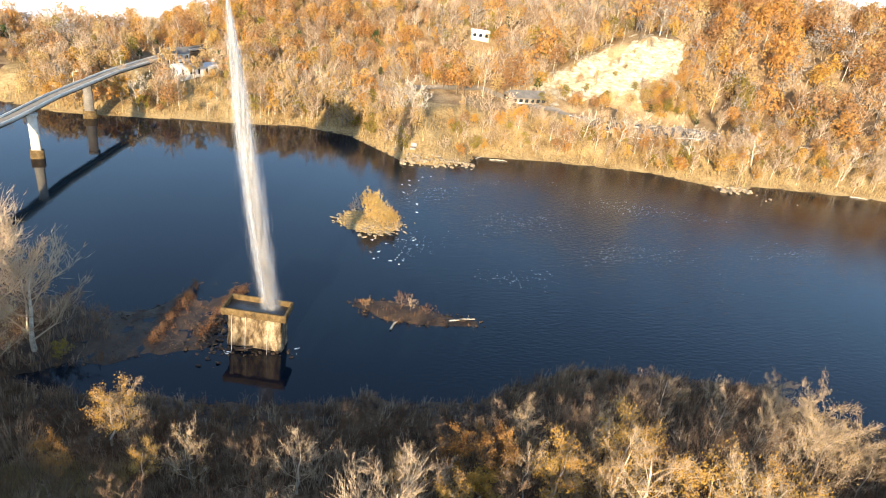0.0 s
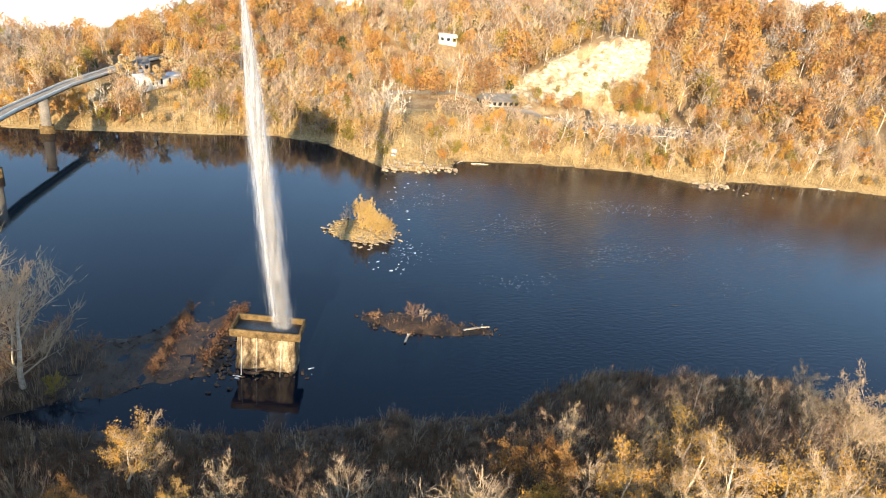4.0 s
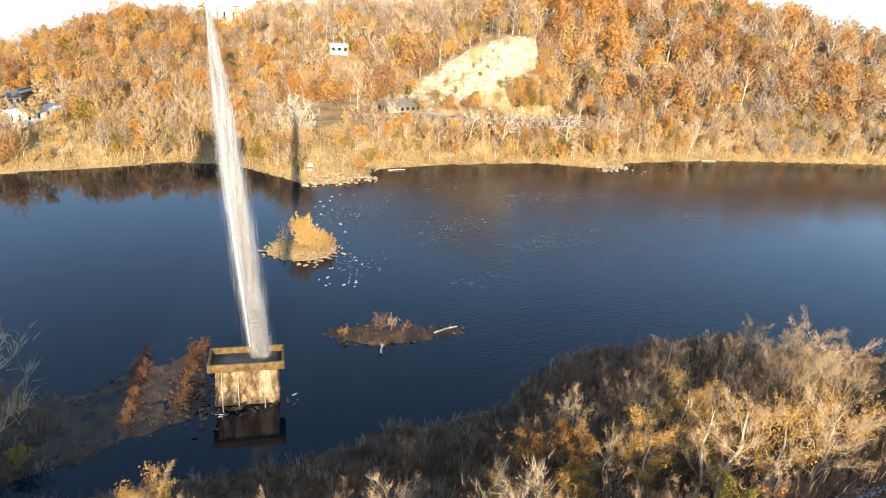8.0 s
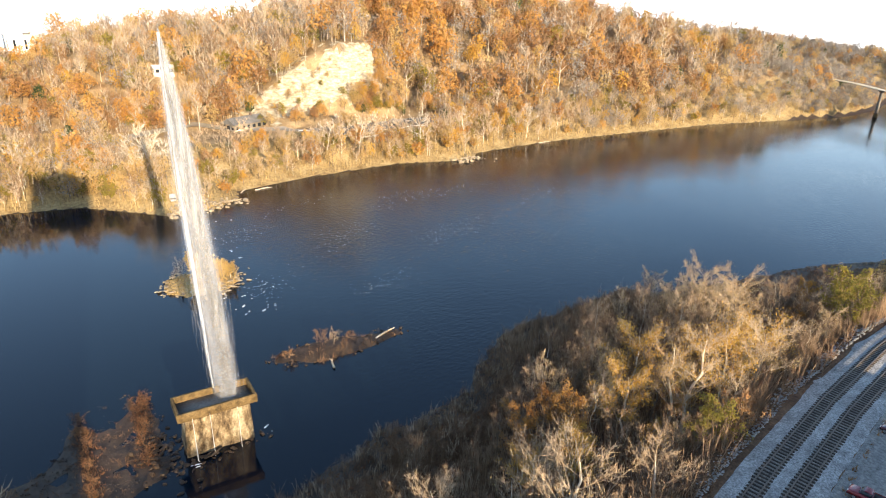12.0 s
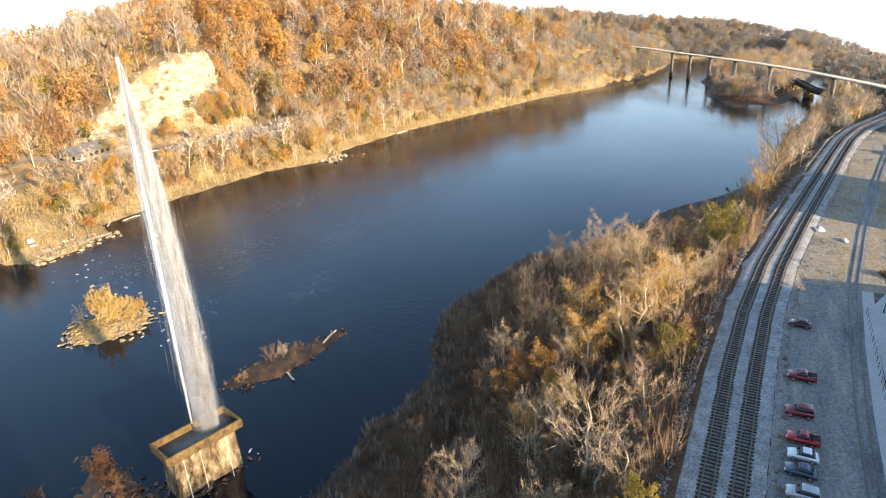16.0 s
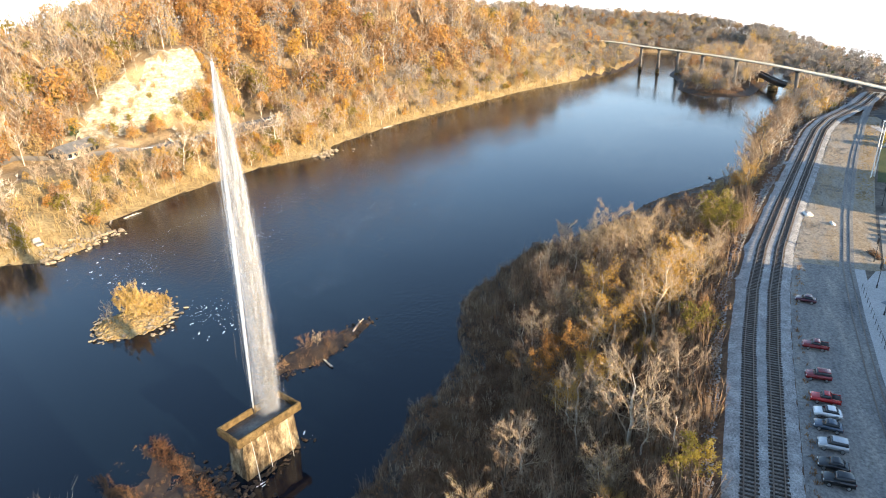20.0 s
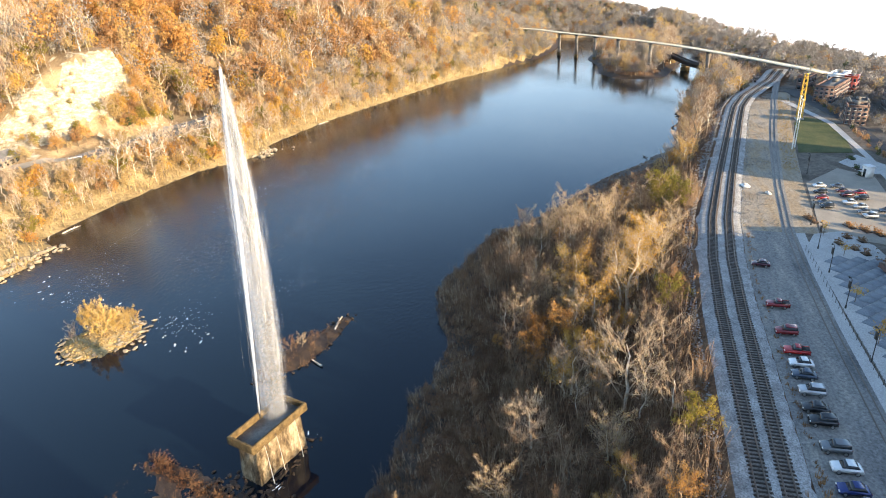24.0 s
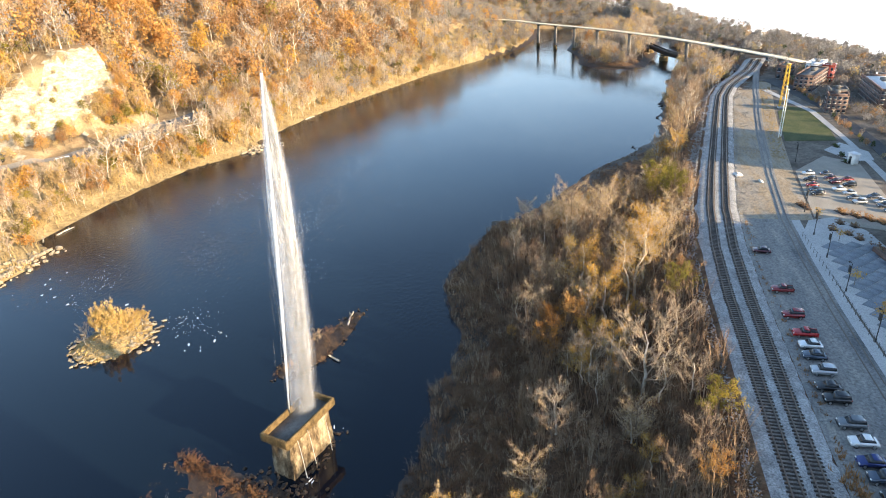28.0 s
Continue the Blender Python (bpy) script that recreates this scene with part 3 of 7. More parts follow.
def twigs(g, ends, n, ln, wd):
    """Fine twigs, thin slivers that follow their branch and sweep upward."""
    V, F = [], []
    for c, v, s in ends:
        for k in range(n):
            d = v + g.normal(0, 0.32, 3) + np.array([0, 0, 0.35])
            d /= np.linalg.norm(d)
            L = ln * g.uniform(0.5, 1.35)
            u = np.cross(d, g.normal(0, 1, 3))
            u /= np.linalg.norm(u) + 1e-9
            o = len(V)
            b = c + v * s * g.uniform(-0.3, 0.7) + g.normal(0, 0.1, 3)
            V += [b - u * wd, b + u * wd, b + d * L]
            F.append((o, o + 1, o + 2))
    return np.array(V).reshape(-1, 3), np.array(F).reshape(-1, 3)


def leaves(g, ends, n, size, loose, keep=1.0, low=None):
    """Small bent leaf clumps round the tips."""
    V, F = [], []
    for c, v, s in ends:
        if g.uniform() > keep:
            continue
        for k in range(n):
            p = c + v * s * g.uniform(0, 0.8) + g.normal(0, loose, 3)
            a = g.normal(0, 1, 3)
            a /= np.linalg.norm(a)
            b = np.cross(a, g.normal(0, 1, 3))
            b /= np.linalg.norm(b) + 1e-9
            q = size * g.uniform(0.5, 1.2)
            o = len(V)
            V += [p - a * q, p + b * q * 0.6, p + a * q, p - b * q * 0.6 + np.cross(a, b) * q * 0.4]
            F += [(o, o + 1, o + 2), (o, o + 2, o + 3)]
    return np.array(V).reshape(-1, 3), np.array(F).reshape(-1, 3)


def woodmesh(ps):
    return join([(p, PRF) for p in ps])


def tree_kind(name, label, seed, height, spread, bark, crown_mat, limbs=8, subs=5, tips=4, clear=0.25, lean=(0, 0), girth=0.02, rise=0.55,
              twig_n=5, twig_l=0.9, twig_w=0.022, leaf_n=0, leaf_s=0.2, leaf_keep=1.0, leaf_mat=None, category="tree", group=""):
    """A master tree, kept out of the scene's way until it is copied: trunk with limbs, crown of twigs, leaves."""
    g = np.random.default_rng(seed)
    trunk, wood, ends = grow(g, height, spread, limbs, subs, tips, clear, lean, girth, rise)
    ob = thing(name, label, category, group=group)
    tv, tf = tube(trunk[0][0], trunk[0][1], 5)
    part("trunk", (tv, np.concatenate([tf[:, [0, 1, 2]], tf[:, [0, 2, 3]]])), bark, ob, smooth=True)
    tv, tf = twigs(g, ends, twig_n, twig_l, twig_w)
    wv_, wf_ = woodmesh(wood)
    part("crown", join([(wv_, wf_), (tv, tf)]), crown_mat, ob)
    if leaf_n:
        lv, lf = leaves(g, ends, leaf_n, leaf_s, height * 0.035, leaf_keep)
        part("leaves", (lv, lf), leaf_mat, ob)
    return ob


def place(master, x, y, s=1.0, rz=0.0, sink=0.15, tilt=(0, 0), sz=None, z=None):
    z = ground_at(x, y) - sink if z is None else z
    return copy_thing(master, pose(x, y, z, tilt[0], tilt[1], rz) @ Matrix.Diagonal((s, s, sz or s, 1)))


def forget(ob):
    for o in (*ob.children_recursive, ob):
        bpy.data.objects.remove(o)


def turned(V, x, y, z, s, a, sz=1.0):
    c, k = math.cos(a) * s, math.sin(a) * s
    return np.stack([V[:, 0] * c - V[:, 1] * k + x, V[:, 0] * k + V[:, 1] * c + y, V[:, 2] * s * sz + z], 1)


def hill_tree(seed, height, spread, mat, n_leaf, size, twig_mat):
    """A light tree for joined woods, as arrays by material: trunk and limbs, then leaves in rounded lobes or, if leafless, a brush of fine twigs."""
    q = np.random.default_rng(seed)
    h = height
    bark = M_BARK if n_leaf else M_BARKPALE
    tr = [prism(np.zeros(3), np.array([q.normal(0, 0.2), q.normal(0, 0.2), h * 0.8]), 0.17, 0.05)]
    tips = []
    for i in range(8):
        a, f = i * 2.4 + q.uniform(0, 1), 0.3 + 0.55 * i / 8
        b = np.array([0, 0, h * f])
        e = b + np.array([math.cos(a) * spread * (1.1 - 0.7 * f), math.sin(a) * spread * (1.1 - 0.7 * f), h * 0.2])
        if i % 3 == 0 or not n_leaf:
            tr.append(prism(b, e, 0.085, 0.025))
        tips += [b + (e - b) * k for k in (0.45, 0.75, 1.0)]
    tips.append(np.array([0, 0, h * 0.82]))
    n_t = 24 if n_leaf else 190
    C = np.array(tips)[q.integers(0, len(tips), n_t)] + q.normal(0, 0.25, (n_t, 3))
    D = np.column_stack([C[:, :2] * 0.16 + q.normal(0, 0.42, (n_t, 2)), np.ones(n_t)])
    D /= np.linalg.norm(D, axis=1)[:, None]
    U = np.cross(D, q.normal(0, 1, (n_t, 3)))
    U *= q.uniform(0.03, 0.075, n_t)[:, None] / (np.linalg.norm(U, axis=1)[:, None] + 1e-9)
    V = np.stack([C - U, C + U, C + D * q.uniform(0.9, 2.3, n_t)[:, None]], 1).reshape(-1, 3)
    out = {"trunk": (*woodmesh(tr), bark), "crown": (V, np.arange(3 * n_t).reshape(-1, 3), twig_mat)}
    if n_leaf:
        m = 8
        la = q.uniform(0, 6.28) + np.arange(m) * 2.4
        lz = h * (0.36 + 0.46 * (np.arange(m) + q.uniform(0, 0.8, m)) / m)
        lr = spread * np.interp(lz / h, [0.3, 0.55, 0.85], [0.62, 0.68, 0.18]) * q.uniform(0.75, 1.15, m)
        L = np.column_stack([np.cos(la) * lr, np.sin(la) * lr, lz])
        R = spread * q.uniform(0.42, 0.66, m)
        k = q.choice(m, n_leaf, p=R ** 2 / (R ** 2).sum())
        A = q.normal(0, 1, (n_leaf, 3)) + np.array([0, 0, 0.35])
        A /= np.linalg.norm(A, axis=1)[:, None]
        C = L[k] + A * (R[k] * q.uniform(0.55, 1.05, n_leaf) ** 0.6)[:, None] * np.array([1, 1, 0.9])
        N = A + q.normal(0, 0.4, (n_leaf, 3))
        N /= np.linalg.norm(N, axis=1)[:, None]
        U = np.cross(N, q.normal(0, 1, (n_leaf, 3)))
        U /= np.linalg.norm(U, axis=1)[:, None]
        W = np.cross(N, U)
        th = q.uniform(0, 6.28, n_leaf)[:, None] + np.array([0, 2.1, 4.2]) + q.normal(0, 0.3, (n_leaf, 3))
        rd = size * 1.45 * q.uniform(0.55, 1.3, (n_leaf, 3))
        T = C[:, None] + U[:, None] * (np.cos(th) * rd)[..., None] + W[:, None] * (np.sin(th) * rd)[..., None] + N[:, None] * q.normal(0, 0.25 * size, (n_leaf, 3))[..., None]
        out["leaves"] = (T.reshape(-1, 3), np.arange(3 * n_leaf).reshape(-1, 3), mat)
    return out


# ---- the old pier with the fountain ----
PIER_A = -14.5


def ring(lx, ly, z, wob_=0.0, n=10, g=None):
    """Points round a slightly uneven rectangle, n to a side."""
    c = [(-lx, -ly), (lx, -ly), (lx, ly), (-lx, ly)]
    out = []
    for i in range(4):
        a, b = np.array(c[i]), np.array(c[(i + 1) % 4])
        for k in range(n):
            p = a + (b - a) * k / n
            if g is not None:
                p = p + g.normal(0, wob_, 2)
            out.append((p[0], p[1], z))
    return out


def lofted(rings, close=True):
    n = len(rings[0])
    V = [p for r in rings for p in r]
    F = []
    for i in range(len(rings) - 1):
        for k in range(n):
            a, b = i * n + k, i * n + (k + 1) % n
            F.append((a, b, b + n, a + n))
    return np.array(V, float), np.array(F)


pier = thing("river_pier", "old tan concrete bridge pier with a hollow trough cap", "pier", (-0.3, -3.6, 0), PIER_A)
g = np.random.default_rng(3)
rr = []
for i in range(9):
    f = i / 8
    rr.append(ring(4.35 - 0.30 * f, 1.75 - 0.15 * f, -1.2 + 7.1 * f, 0.06, 12, g))
part("shaft", lofted(rr), M_STONE, pier, "rough stained shaft, darker and wet towards the water", smooth=False)
# trough cap: outer faces, rim, inner faces, floor
OX, OY, TH = 4.95, 2.25, 0.32
cap = [ring(OX, OY, 5.9), ring(OX + 0.02, OY + 0.02, 6.3), ring(OX, OY, 6.95), ring(OX - 0.05, OY - 0.05, 7.0), ring(OX - TH, OY - TH, 7.0), ring(OX - TH - 0.03, OY - TH - 0.03, 6.9), ring(OX - TH - 0.05, OY - TH - 0.05, 6.05)]
cv, cf = lofted(cap)
part("cap", (cv, cf), M_CONC, pier, "tan concrete trough rim with chipped edges")
part("trough_floor", box((0, 0, 6.02), (2 * (OX - 0.2), 2 * (OY - 0.2), 0.2)), M_DARKCONC, pier, "wet dark trough floor")
part("cap_soffit", box((0, 0, 5.86), (2 * OX - 0.05, 2 * OY - 0.05, 0.14)), M_CONC, pier)
for hx in (-3.2, -1.1, 2.3):
    part("weep_hole", tube([(hx, -OY - 0.03, 6.1), (hx, -OY + 0.1, 6.1)], [0.13, 0.13], 10), M_STEELDARK, pier)
for k in range(5):
    part("timber", box((-2.3 + 0.35 * k, -2.5 - 0.25 * (k % 3), 0.12 + 0.1 * k), (1.9, 0.22, 0.2), 14 * k - 20), M_TIE, pier, "rotten driftwood timber lodged at the foot")

# falling and rising water: soft white streaks
M_SPRAY, sn, sl, sb = nodes_of("white spray")
sb.inputs["Base Color"].default_value = (0.86, 0.87, 0.88, 1)
sb.inputs["Roughness"].default_value = 0.9
tl = sn.new("ShaderNodeBsdfTranslucent")
tl.inputs[0].default_value = (0.9, 0.91, 0.92, 1)
m1 = sn.new("ShaderNodeMixShader")
m1.inputs[0].default_value = 0.45
sl.new(sb.outputs[0], m1.inputs[1])
sl.new(tl.outputs[0], m1.inputs[2])
tp = sn.new("ShaderNodeBsdfTransparent")
m2 = sn.new("ShaderNodeMixShader")
st = noise_node(sn, sl, 2.2, 5, 0.62, (1, 1, 0.035))
rp = ramp_node(sn, sl, st.outputs[0], [(0.36, (0.03, 0.03, 0.03)), (0.72, (0.27, 0.27, 0.27))])
hz = sn.new("ShaderNodeNewGeometry")  # the water is thicker high up and tears apart as it falls
hs = sn.new("ShaderNodeSeparateXYZ")
sl.new(hz.outputs["Position"], hs.inputs[0])
hm = sn.new("ShaderNodeMapRange")
hm.inputs[1].default_value, hm.inputs[2].default_value, hm.inputs[3].default_value, hm.inputs[4].default_value = 14 * S, 46 * S, 0.7, 2.1
sl.new(hs.outputs[2], hm.inputs[0])
hx_ = sn.new("ShaderNodeMath")
hx_.operation, hx_.use_clamp = "MULTIPLY", True
sl.new(rp.outputs[0], hx_.inputs[0])
sl.new(hm.outputs[0], hx_.inputs[1])
sl.new(hx_.outputs[0], m2.inputs[0])
sl.new(tp.outputs[0], m2.inputs[1])
sl.new(m1.outputs[0], m2.inputs[2])
sl.new(m2.outputs[0], sn["Material Output"].inputs[0])
M_JET = M_SPRAY.copy()
M_JET.name = "dense white jet"
for nd in M_JET.node_tree.nodes:
    if nd.type == "VALTORGB":
        nd.color_ramp.elements[0].color, nd.color_ramp.elements[1].color = (0.7, 0.7, 0.7, 1), (0.98, 0.97, 0.97, 1)

NOZ, TOP = Vector((0.55, -1.9, 6.9)), Vector((-3.4, -8.4, 51.8))
fountain = thing("fountain", "tall white water jet rising from a dark pipe", "fountain", (NOZ.x, NOZ.y, 5.6))
part("nozzle_pipe", tube([(0, 0, -0.1), (0, 0, 1.2), (-0.05, 0, 2.8)], [0.13, 0.12, 0.10], 10), M_STEELDARK, fountain, "dark upright nozzle pipe")


def jet_at(f):
    return (TOP - NOZ) * f + Vector((0, 0, 1.3)) + Vector((-0.3 * math.sin(f * 3.1416), -0.3 * math.sin(f * 3.1416), 0))


fs = [i / 14 for i in range(15)]
part("jet", tube([jet_at(f) for f in fs], [0.10 + 0.42 * f * (1 - f * 0.9) for f in fs], 8), M_JET, fountain, "narrow dense rising jet", smooth=True)
g = np.random.default_rng(11)
FALL = Vector((2.3, -3.4, 0))


FD = FALL.normalized()
FN = Vector((-FD.y, FD.x, 0))
VF = [0, 0.25, 0.5, 0.72, 0.83, 0.93, 1.0]


def shell(k, c, f0, f1, seed, lift=0.0):
    """A hollow falling curtain round the jet: k scales its girth, c shifts it towards the windward edge."""
    q = np.random.default_rng(seed)
    n, V = 28, []
    fs_ = np.linspace(f0, f1, 26)
    ph = q.uniform(0, 6.28, 5)
    for f in fs_:
        w = np.interp(f, VF, [3.6, 3.75, 3.6, 2.85, 2.0, 1.1, 0.2])
        l_ = np.interp(f, VF, [0.1, 0.4, 0.8, 0.8, 0.6, 0.4, 0.1])
        a, b = w / 2 * k, w / 2 * k * 0.72
        o = jet_at(f) + FD * (w / 2 * (1 + c) - l_) + Vector((0, 0, -1.1 * (1 - f)))
        for i in range(n):
            t = 6.2832 * i / n
            r = 1 + 0.07 * math.sin(3 * t + ph[0]) + 0.05 * math.sin(7 * t + ph[1] + 5 * f) + 0.03 * math.sin(11 * t + ph[2] - 9 * f)
            V.append(o + FD * a * r * math.cos(t) + FN * b * r * math.sin(t))
    F = [(i * n + j, i * n + (j + 1) % n, i * n + n + (j + 1) % n, i * n + n + j) for i in range(25) for j in range(n)]
    return np.array(V), np.array(F)


M_DROP, dn_, dl_, db_ = nodes_of("falling drops")
db_.inputs["Base Color"].default_value, db_.inputs["Roughness"].default_value = (0.9, 0.9, 0.91, 1), 0.8
dt_ = dn_.new("ShaderNodeBsdfTranslucent")
dt_.inputs[0].default_value = (0.93, 0.93, 0.94, 1)
dm_ = dn_.new("ShaderNodeMixShader")
dm_.inputs[0].default_value = 0.5
dl_.new(db_.outputs[0], dm_.inputs[1])
dl_.new(dt_.outputs[0], dm_.inputs[2])
dx_ = dn_.new("ShaderNodeMixShader")
dx_.inputs[0].default_value = 0.11
dp_ = dn_.new("ShaderNodeBsdfTransparent")
dl_.new(dp_.outputs[0], dx_.inputs[1])
dl_.new(dm_.outputs[0], dx_.inputs[2])
dl_.new(dx_.outputs[0], dn_["Material Output"].inputs[0])


def streaks(n, seed, mid, wide, f0, f1, size, long_):
    """Fine upright slivers of falling water strewn across the fall: mid and wide place them between the jet and the lee edge."""
    q = np.random.default_rng(seed)
    f = f0 + (f1 - f0) * q.uniform(0, 1, n) ** 0.9
    w = np.interp(f, VF, [3.6, 3.75, 3.6, 2.85, 2.0, 1.1, 0.2])
    l_ = np.interp(f, VF, [0.1, 0.4, 0.8, 0.8, 0.6, 0.4, 0.1])
    u = q.normal(mid, wide, n)
    d = q.normal(0, 0.17, n) * w
    J = np.array([jet_at(k) for k in f]) + np.column_stack([0 * f, 0 * f, -1.1 * (1 - f)])
    C = J + np.outer(u * w - l_, FD) + np.outer(d, FN)
    a = q.uniform(0, 3.1416, n)
    U = np.column_stack([np.cos(a), np.sin(a), 0 * a]) * q.uniform(*size, n)[:, None]
    D = np.column_stack([q.normal(-0.05, 0.03, n), q.normal(-0.08, 0.03, n), np.ones(n)]) * (q.uniform(*long_, n) * np.interp(f, [0, 0.9, 1], [1, 0.7, 0.25]))[:, None]
    return np.stack([C - U, C - D * 0.5, C + U, C + D * 0.5], 1).reshape(-1, 3), np.arange(4 * n).reshape(-1, 4)


part("veil", shell(0.80, 0.0, 0.0, 1.0, 3), M_SPRAY, fountain, "falling curtain of torn white water", smooth=True)
part("veil", shell(0.42, 0.40, 0.0, 0.97, 5), M_SPRAY, fountain, "denser falling water along the lee edge", smooth=True)
part("spray", streaks(9000, 71, 0.50, 0.20, 0.0, 1.0, (0.012, 0.04), (2.0, 6.0)), M_DROP, fountain, "torn white streaks of falling drops")
part("spray", streaks(5000, 72, 0.76, 0.12, 0.0, 0.99, (0.012, 0.04), (2.0, 6.5)), M_DROP, fountain, "dense white streaks along the lee edge")
# water spilling from the weep holes and over the end of the trough
cA, sA = math.cos(radians(PIER_A)), math.sin(radians(PIER_A))


def pier_pt(u, v, z):
    return Vector((-0.3 + u * cA - v * sA, -3.6 + u * sA + v * cA, z))


for hx, wdt in ((-3.2, 0.075), (-1.1, 0.06), (2.3, 0.045)):
    v0 = -2.3 if hx < 4 else -1.0
    pts = [pier_pt(hx + (0.0 if hx < 4 else 0.5 * q), v0 - (0.55 * q if hx < 4 else 0.1 * q), 6.05 - 6.1 * q * q) for q in (0, 0.25, 0.5, 0.75, 1.0)]
    base = Vector((NOZ.x, NOZ.y, 5.6))
    part("spill", tube([p - base for p in pts], [wdt * 0.35, wdt * 0.35, wdt * 0.45, wdt * 0.6, wdt], 6), M_JET, fountain, smooth=True)

# ---- trees near the camera ----
NT = {}
NT["sapling1"] = tree_kind("sapling", "slender leafless sapling with fine grey brown twigs", 21, 9.5, 1.9, M_BARK, M_TWIG, 9, 4, 4, 0.2, (0.05, 0.02), 0.013, 1.2, 4, 0.8, 0.02, group="bank thicket")
NT["sapling2"] = tree_kind("sapling", "slender leafless sapling with upswept twigs", 22, 8.0, 2.2, M_BARK, M_TWIG, 8, 4, 4, 0.15, (-0.06, 0.04), 0.014, 1.1, 4, 0.8, 0.02, group="bank thicket")
NT["sapling3"] = tree_kind("sapling", "pale leafless sapling with a few tan leaves", 23, 10.5, 2.3, M_BARKPALE, M_TWIGPALE, 9, 4, 4, 0.25, (0.02, -0.05), 0.013, 1.1, 4, 0.9, 0.02, 1, 0.16, 0.3, M_TAN, group="bank thicket")
NT["bare1"] = tree_kind("bare_tree", "broad leafless tree with pale spreading branches", 31, 10.0, 4.6, M_BARKPALE, M_TWIGPALE, 11, 7, 4, 0.12, (0.05, 0.0), 0.028, 0.75, 4, 1.1, 0.026, group="bank trees")
NT["bare2"] = tree_kind("bare_tree", "leafless grey tree with an open crown", 32, 13.0, 4.0, M_BARK, M_TWIG, 11, 6, 4, 0.2, (-0.04, 0.05), 0.022, 0.8, 4, 1.1, 0.025, group="bank trees")
NT["tan1"] = tree_kind("tan_tree", "tree with sparse dry tan leaves", 33, 11.0, 3.4, M_BARK, M_TWIGPALE, 11, 6, 4, 0.2, (0, 0.03), 0.018, 0.8, 5, 0.9, 0.02, 4, 0.115, 0.7, M_TAN, group="bank trees")
NT["gold1"] = tree_kind("golden_tree", "tree with thin golden autumn leaves over pale limbs", 34, 11.0, 3.2, M_BARKPALE, M_TWIGPALE, 10, 6, 4, 0.22, (0.06, -0.03), 0.02, 0.8, 4, 0.8, 0.02, 12, 0.135, 0.8, M_GOLD, group="bank trees")
NT["yellow1"] = tree_kind("yellow_tree", "small tree thick with bright yellow leaves", 44, 7.0, 2.4, M_BARK, M_TWIG, 9, 6, 4, 0.2, (0.03, 0), 0.02, 0.75, 3, 0.6, 0.02, 16, 0.16, 0.95, M_GOLD, group="bank trees")
NT["orange1"] = tree_kind("orange_tree", "small tree with orange autumn leaves", 35, 8.5, 2.7, M_BARK, M_TWIG, 9, 6, 4, 0.25, (-0.04, 0), 0.018, 0.7, 4, 0.7, 0.02, 13, 0.13, 0.85, M_ORANGE, group="bank trees")
NT["olive1"] = tree_kind("yellow_green_tree", "tree with dense yellow green leaves", 36, 9.0, 3.0, M_BARK, M_TWIG, 10, 6, 4, 0.12, (0, 0), 0.02, 0.7, 3, 0.7, 0.02, 9, 0.2, 0.95, M_OLIVE, group="bank trees")
NT["rust1"] = tree_kind("rust_shrub", "low shrub with rust brown leaves", 37, 4.0, 1.9, M_BARK, M_TWIG, 9, 4, 4, 0.05, (0, 0), 0.02, 0.8, 5, 0.6, 0.02, 5, 0.15, 0.8, M_RUST, category="shrub", group="bank shrubs")
NT["scrub1"] = tree_kind("scrub_bush", "tangled leafless brown bush", 38, 3.2, 1.9, M_BARK, M_SCRUB, 11, 4, 4, 0.03, (0, 0), 0.018, 0.9, 4, 0.7, 0.022, 1, 0.12, 0.5, M_SCRUB, category="shrub", group="bank shrubs")
NT["weed1"] = tree_kind("russet_shrub", "low russet weed clump on the gravel shoal", 41, 1.6, 1.1, M_BARK, M_SCRUB, 7, 3, 3, 0.03, (0, 0), 0.02, 0.8, 2, 0.4, 0.018, 4, 0.10, 0.9, M_RUSSET, category="shrub", group="shoal shrubs")
NT["goldshrub"] = tree_kind("golden_shrub", "dense golden shrub on the rocky islet", 43, 3.6, 2.0, M_BARKPALE, M_TWIGPALE, 9, 4, 4, 0.05, (0.05, 0), 0.02, 0.8, 3, 0.6, 0.022, 11, 0.15, 0.95, M_PALEGOLD, category="shrub", group="islet shrubs")
NT["syc"] = tree_kind("sycamore", "tall white barked sycamore with sparse golden leaves", 39, 21.0, 3.6, M_BARKPALE, M_TWIGPALE, 13, 7, 4, 0.22, (0.10, 0.05), 0.018, 0.9, 5, 1.1, 0.024, 7, 0.13, 0.6, M_GOLD, group="bank trees")

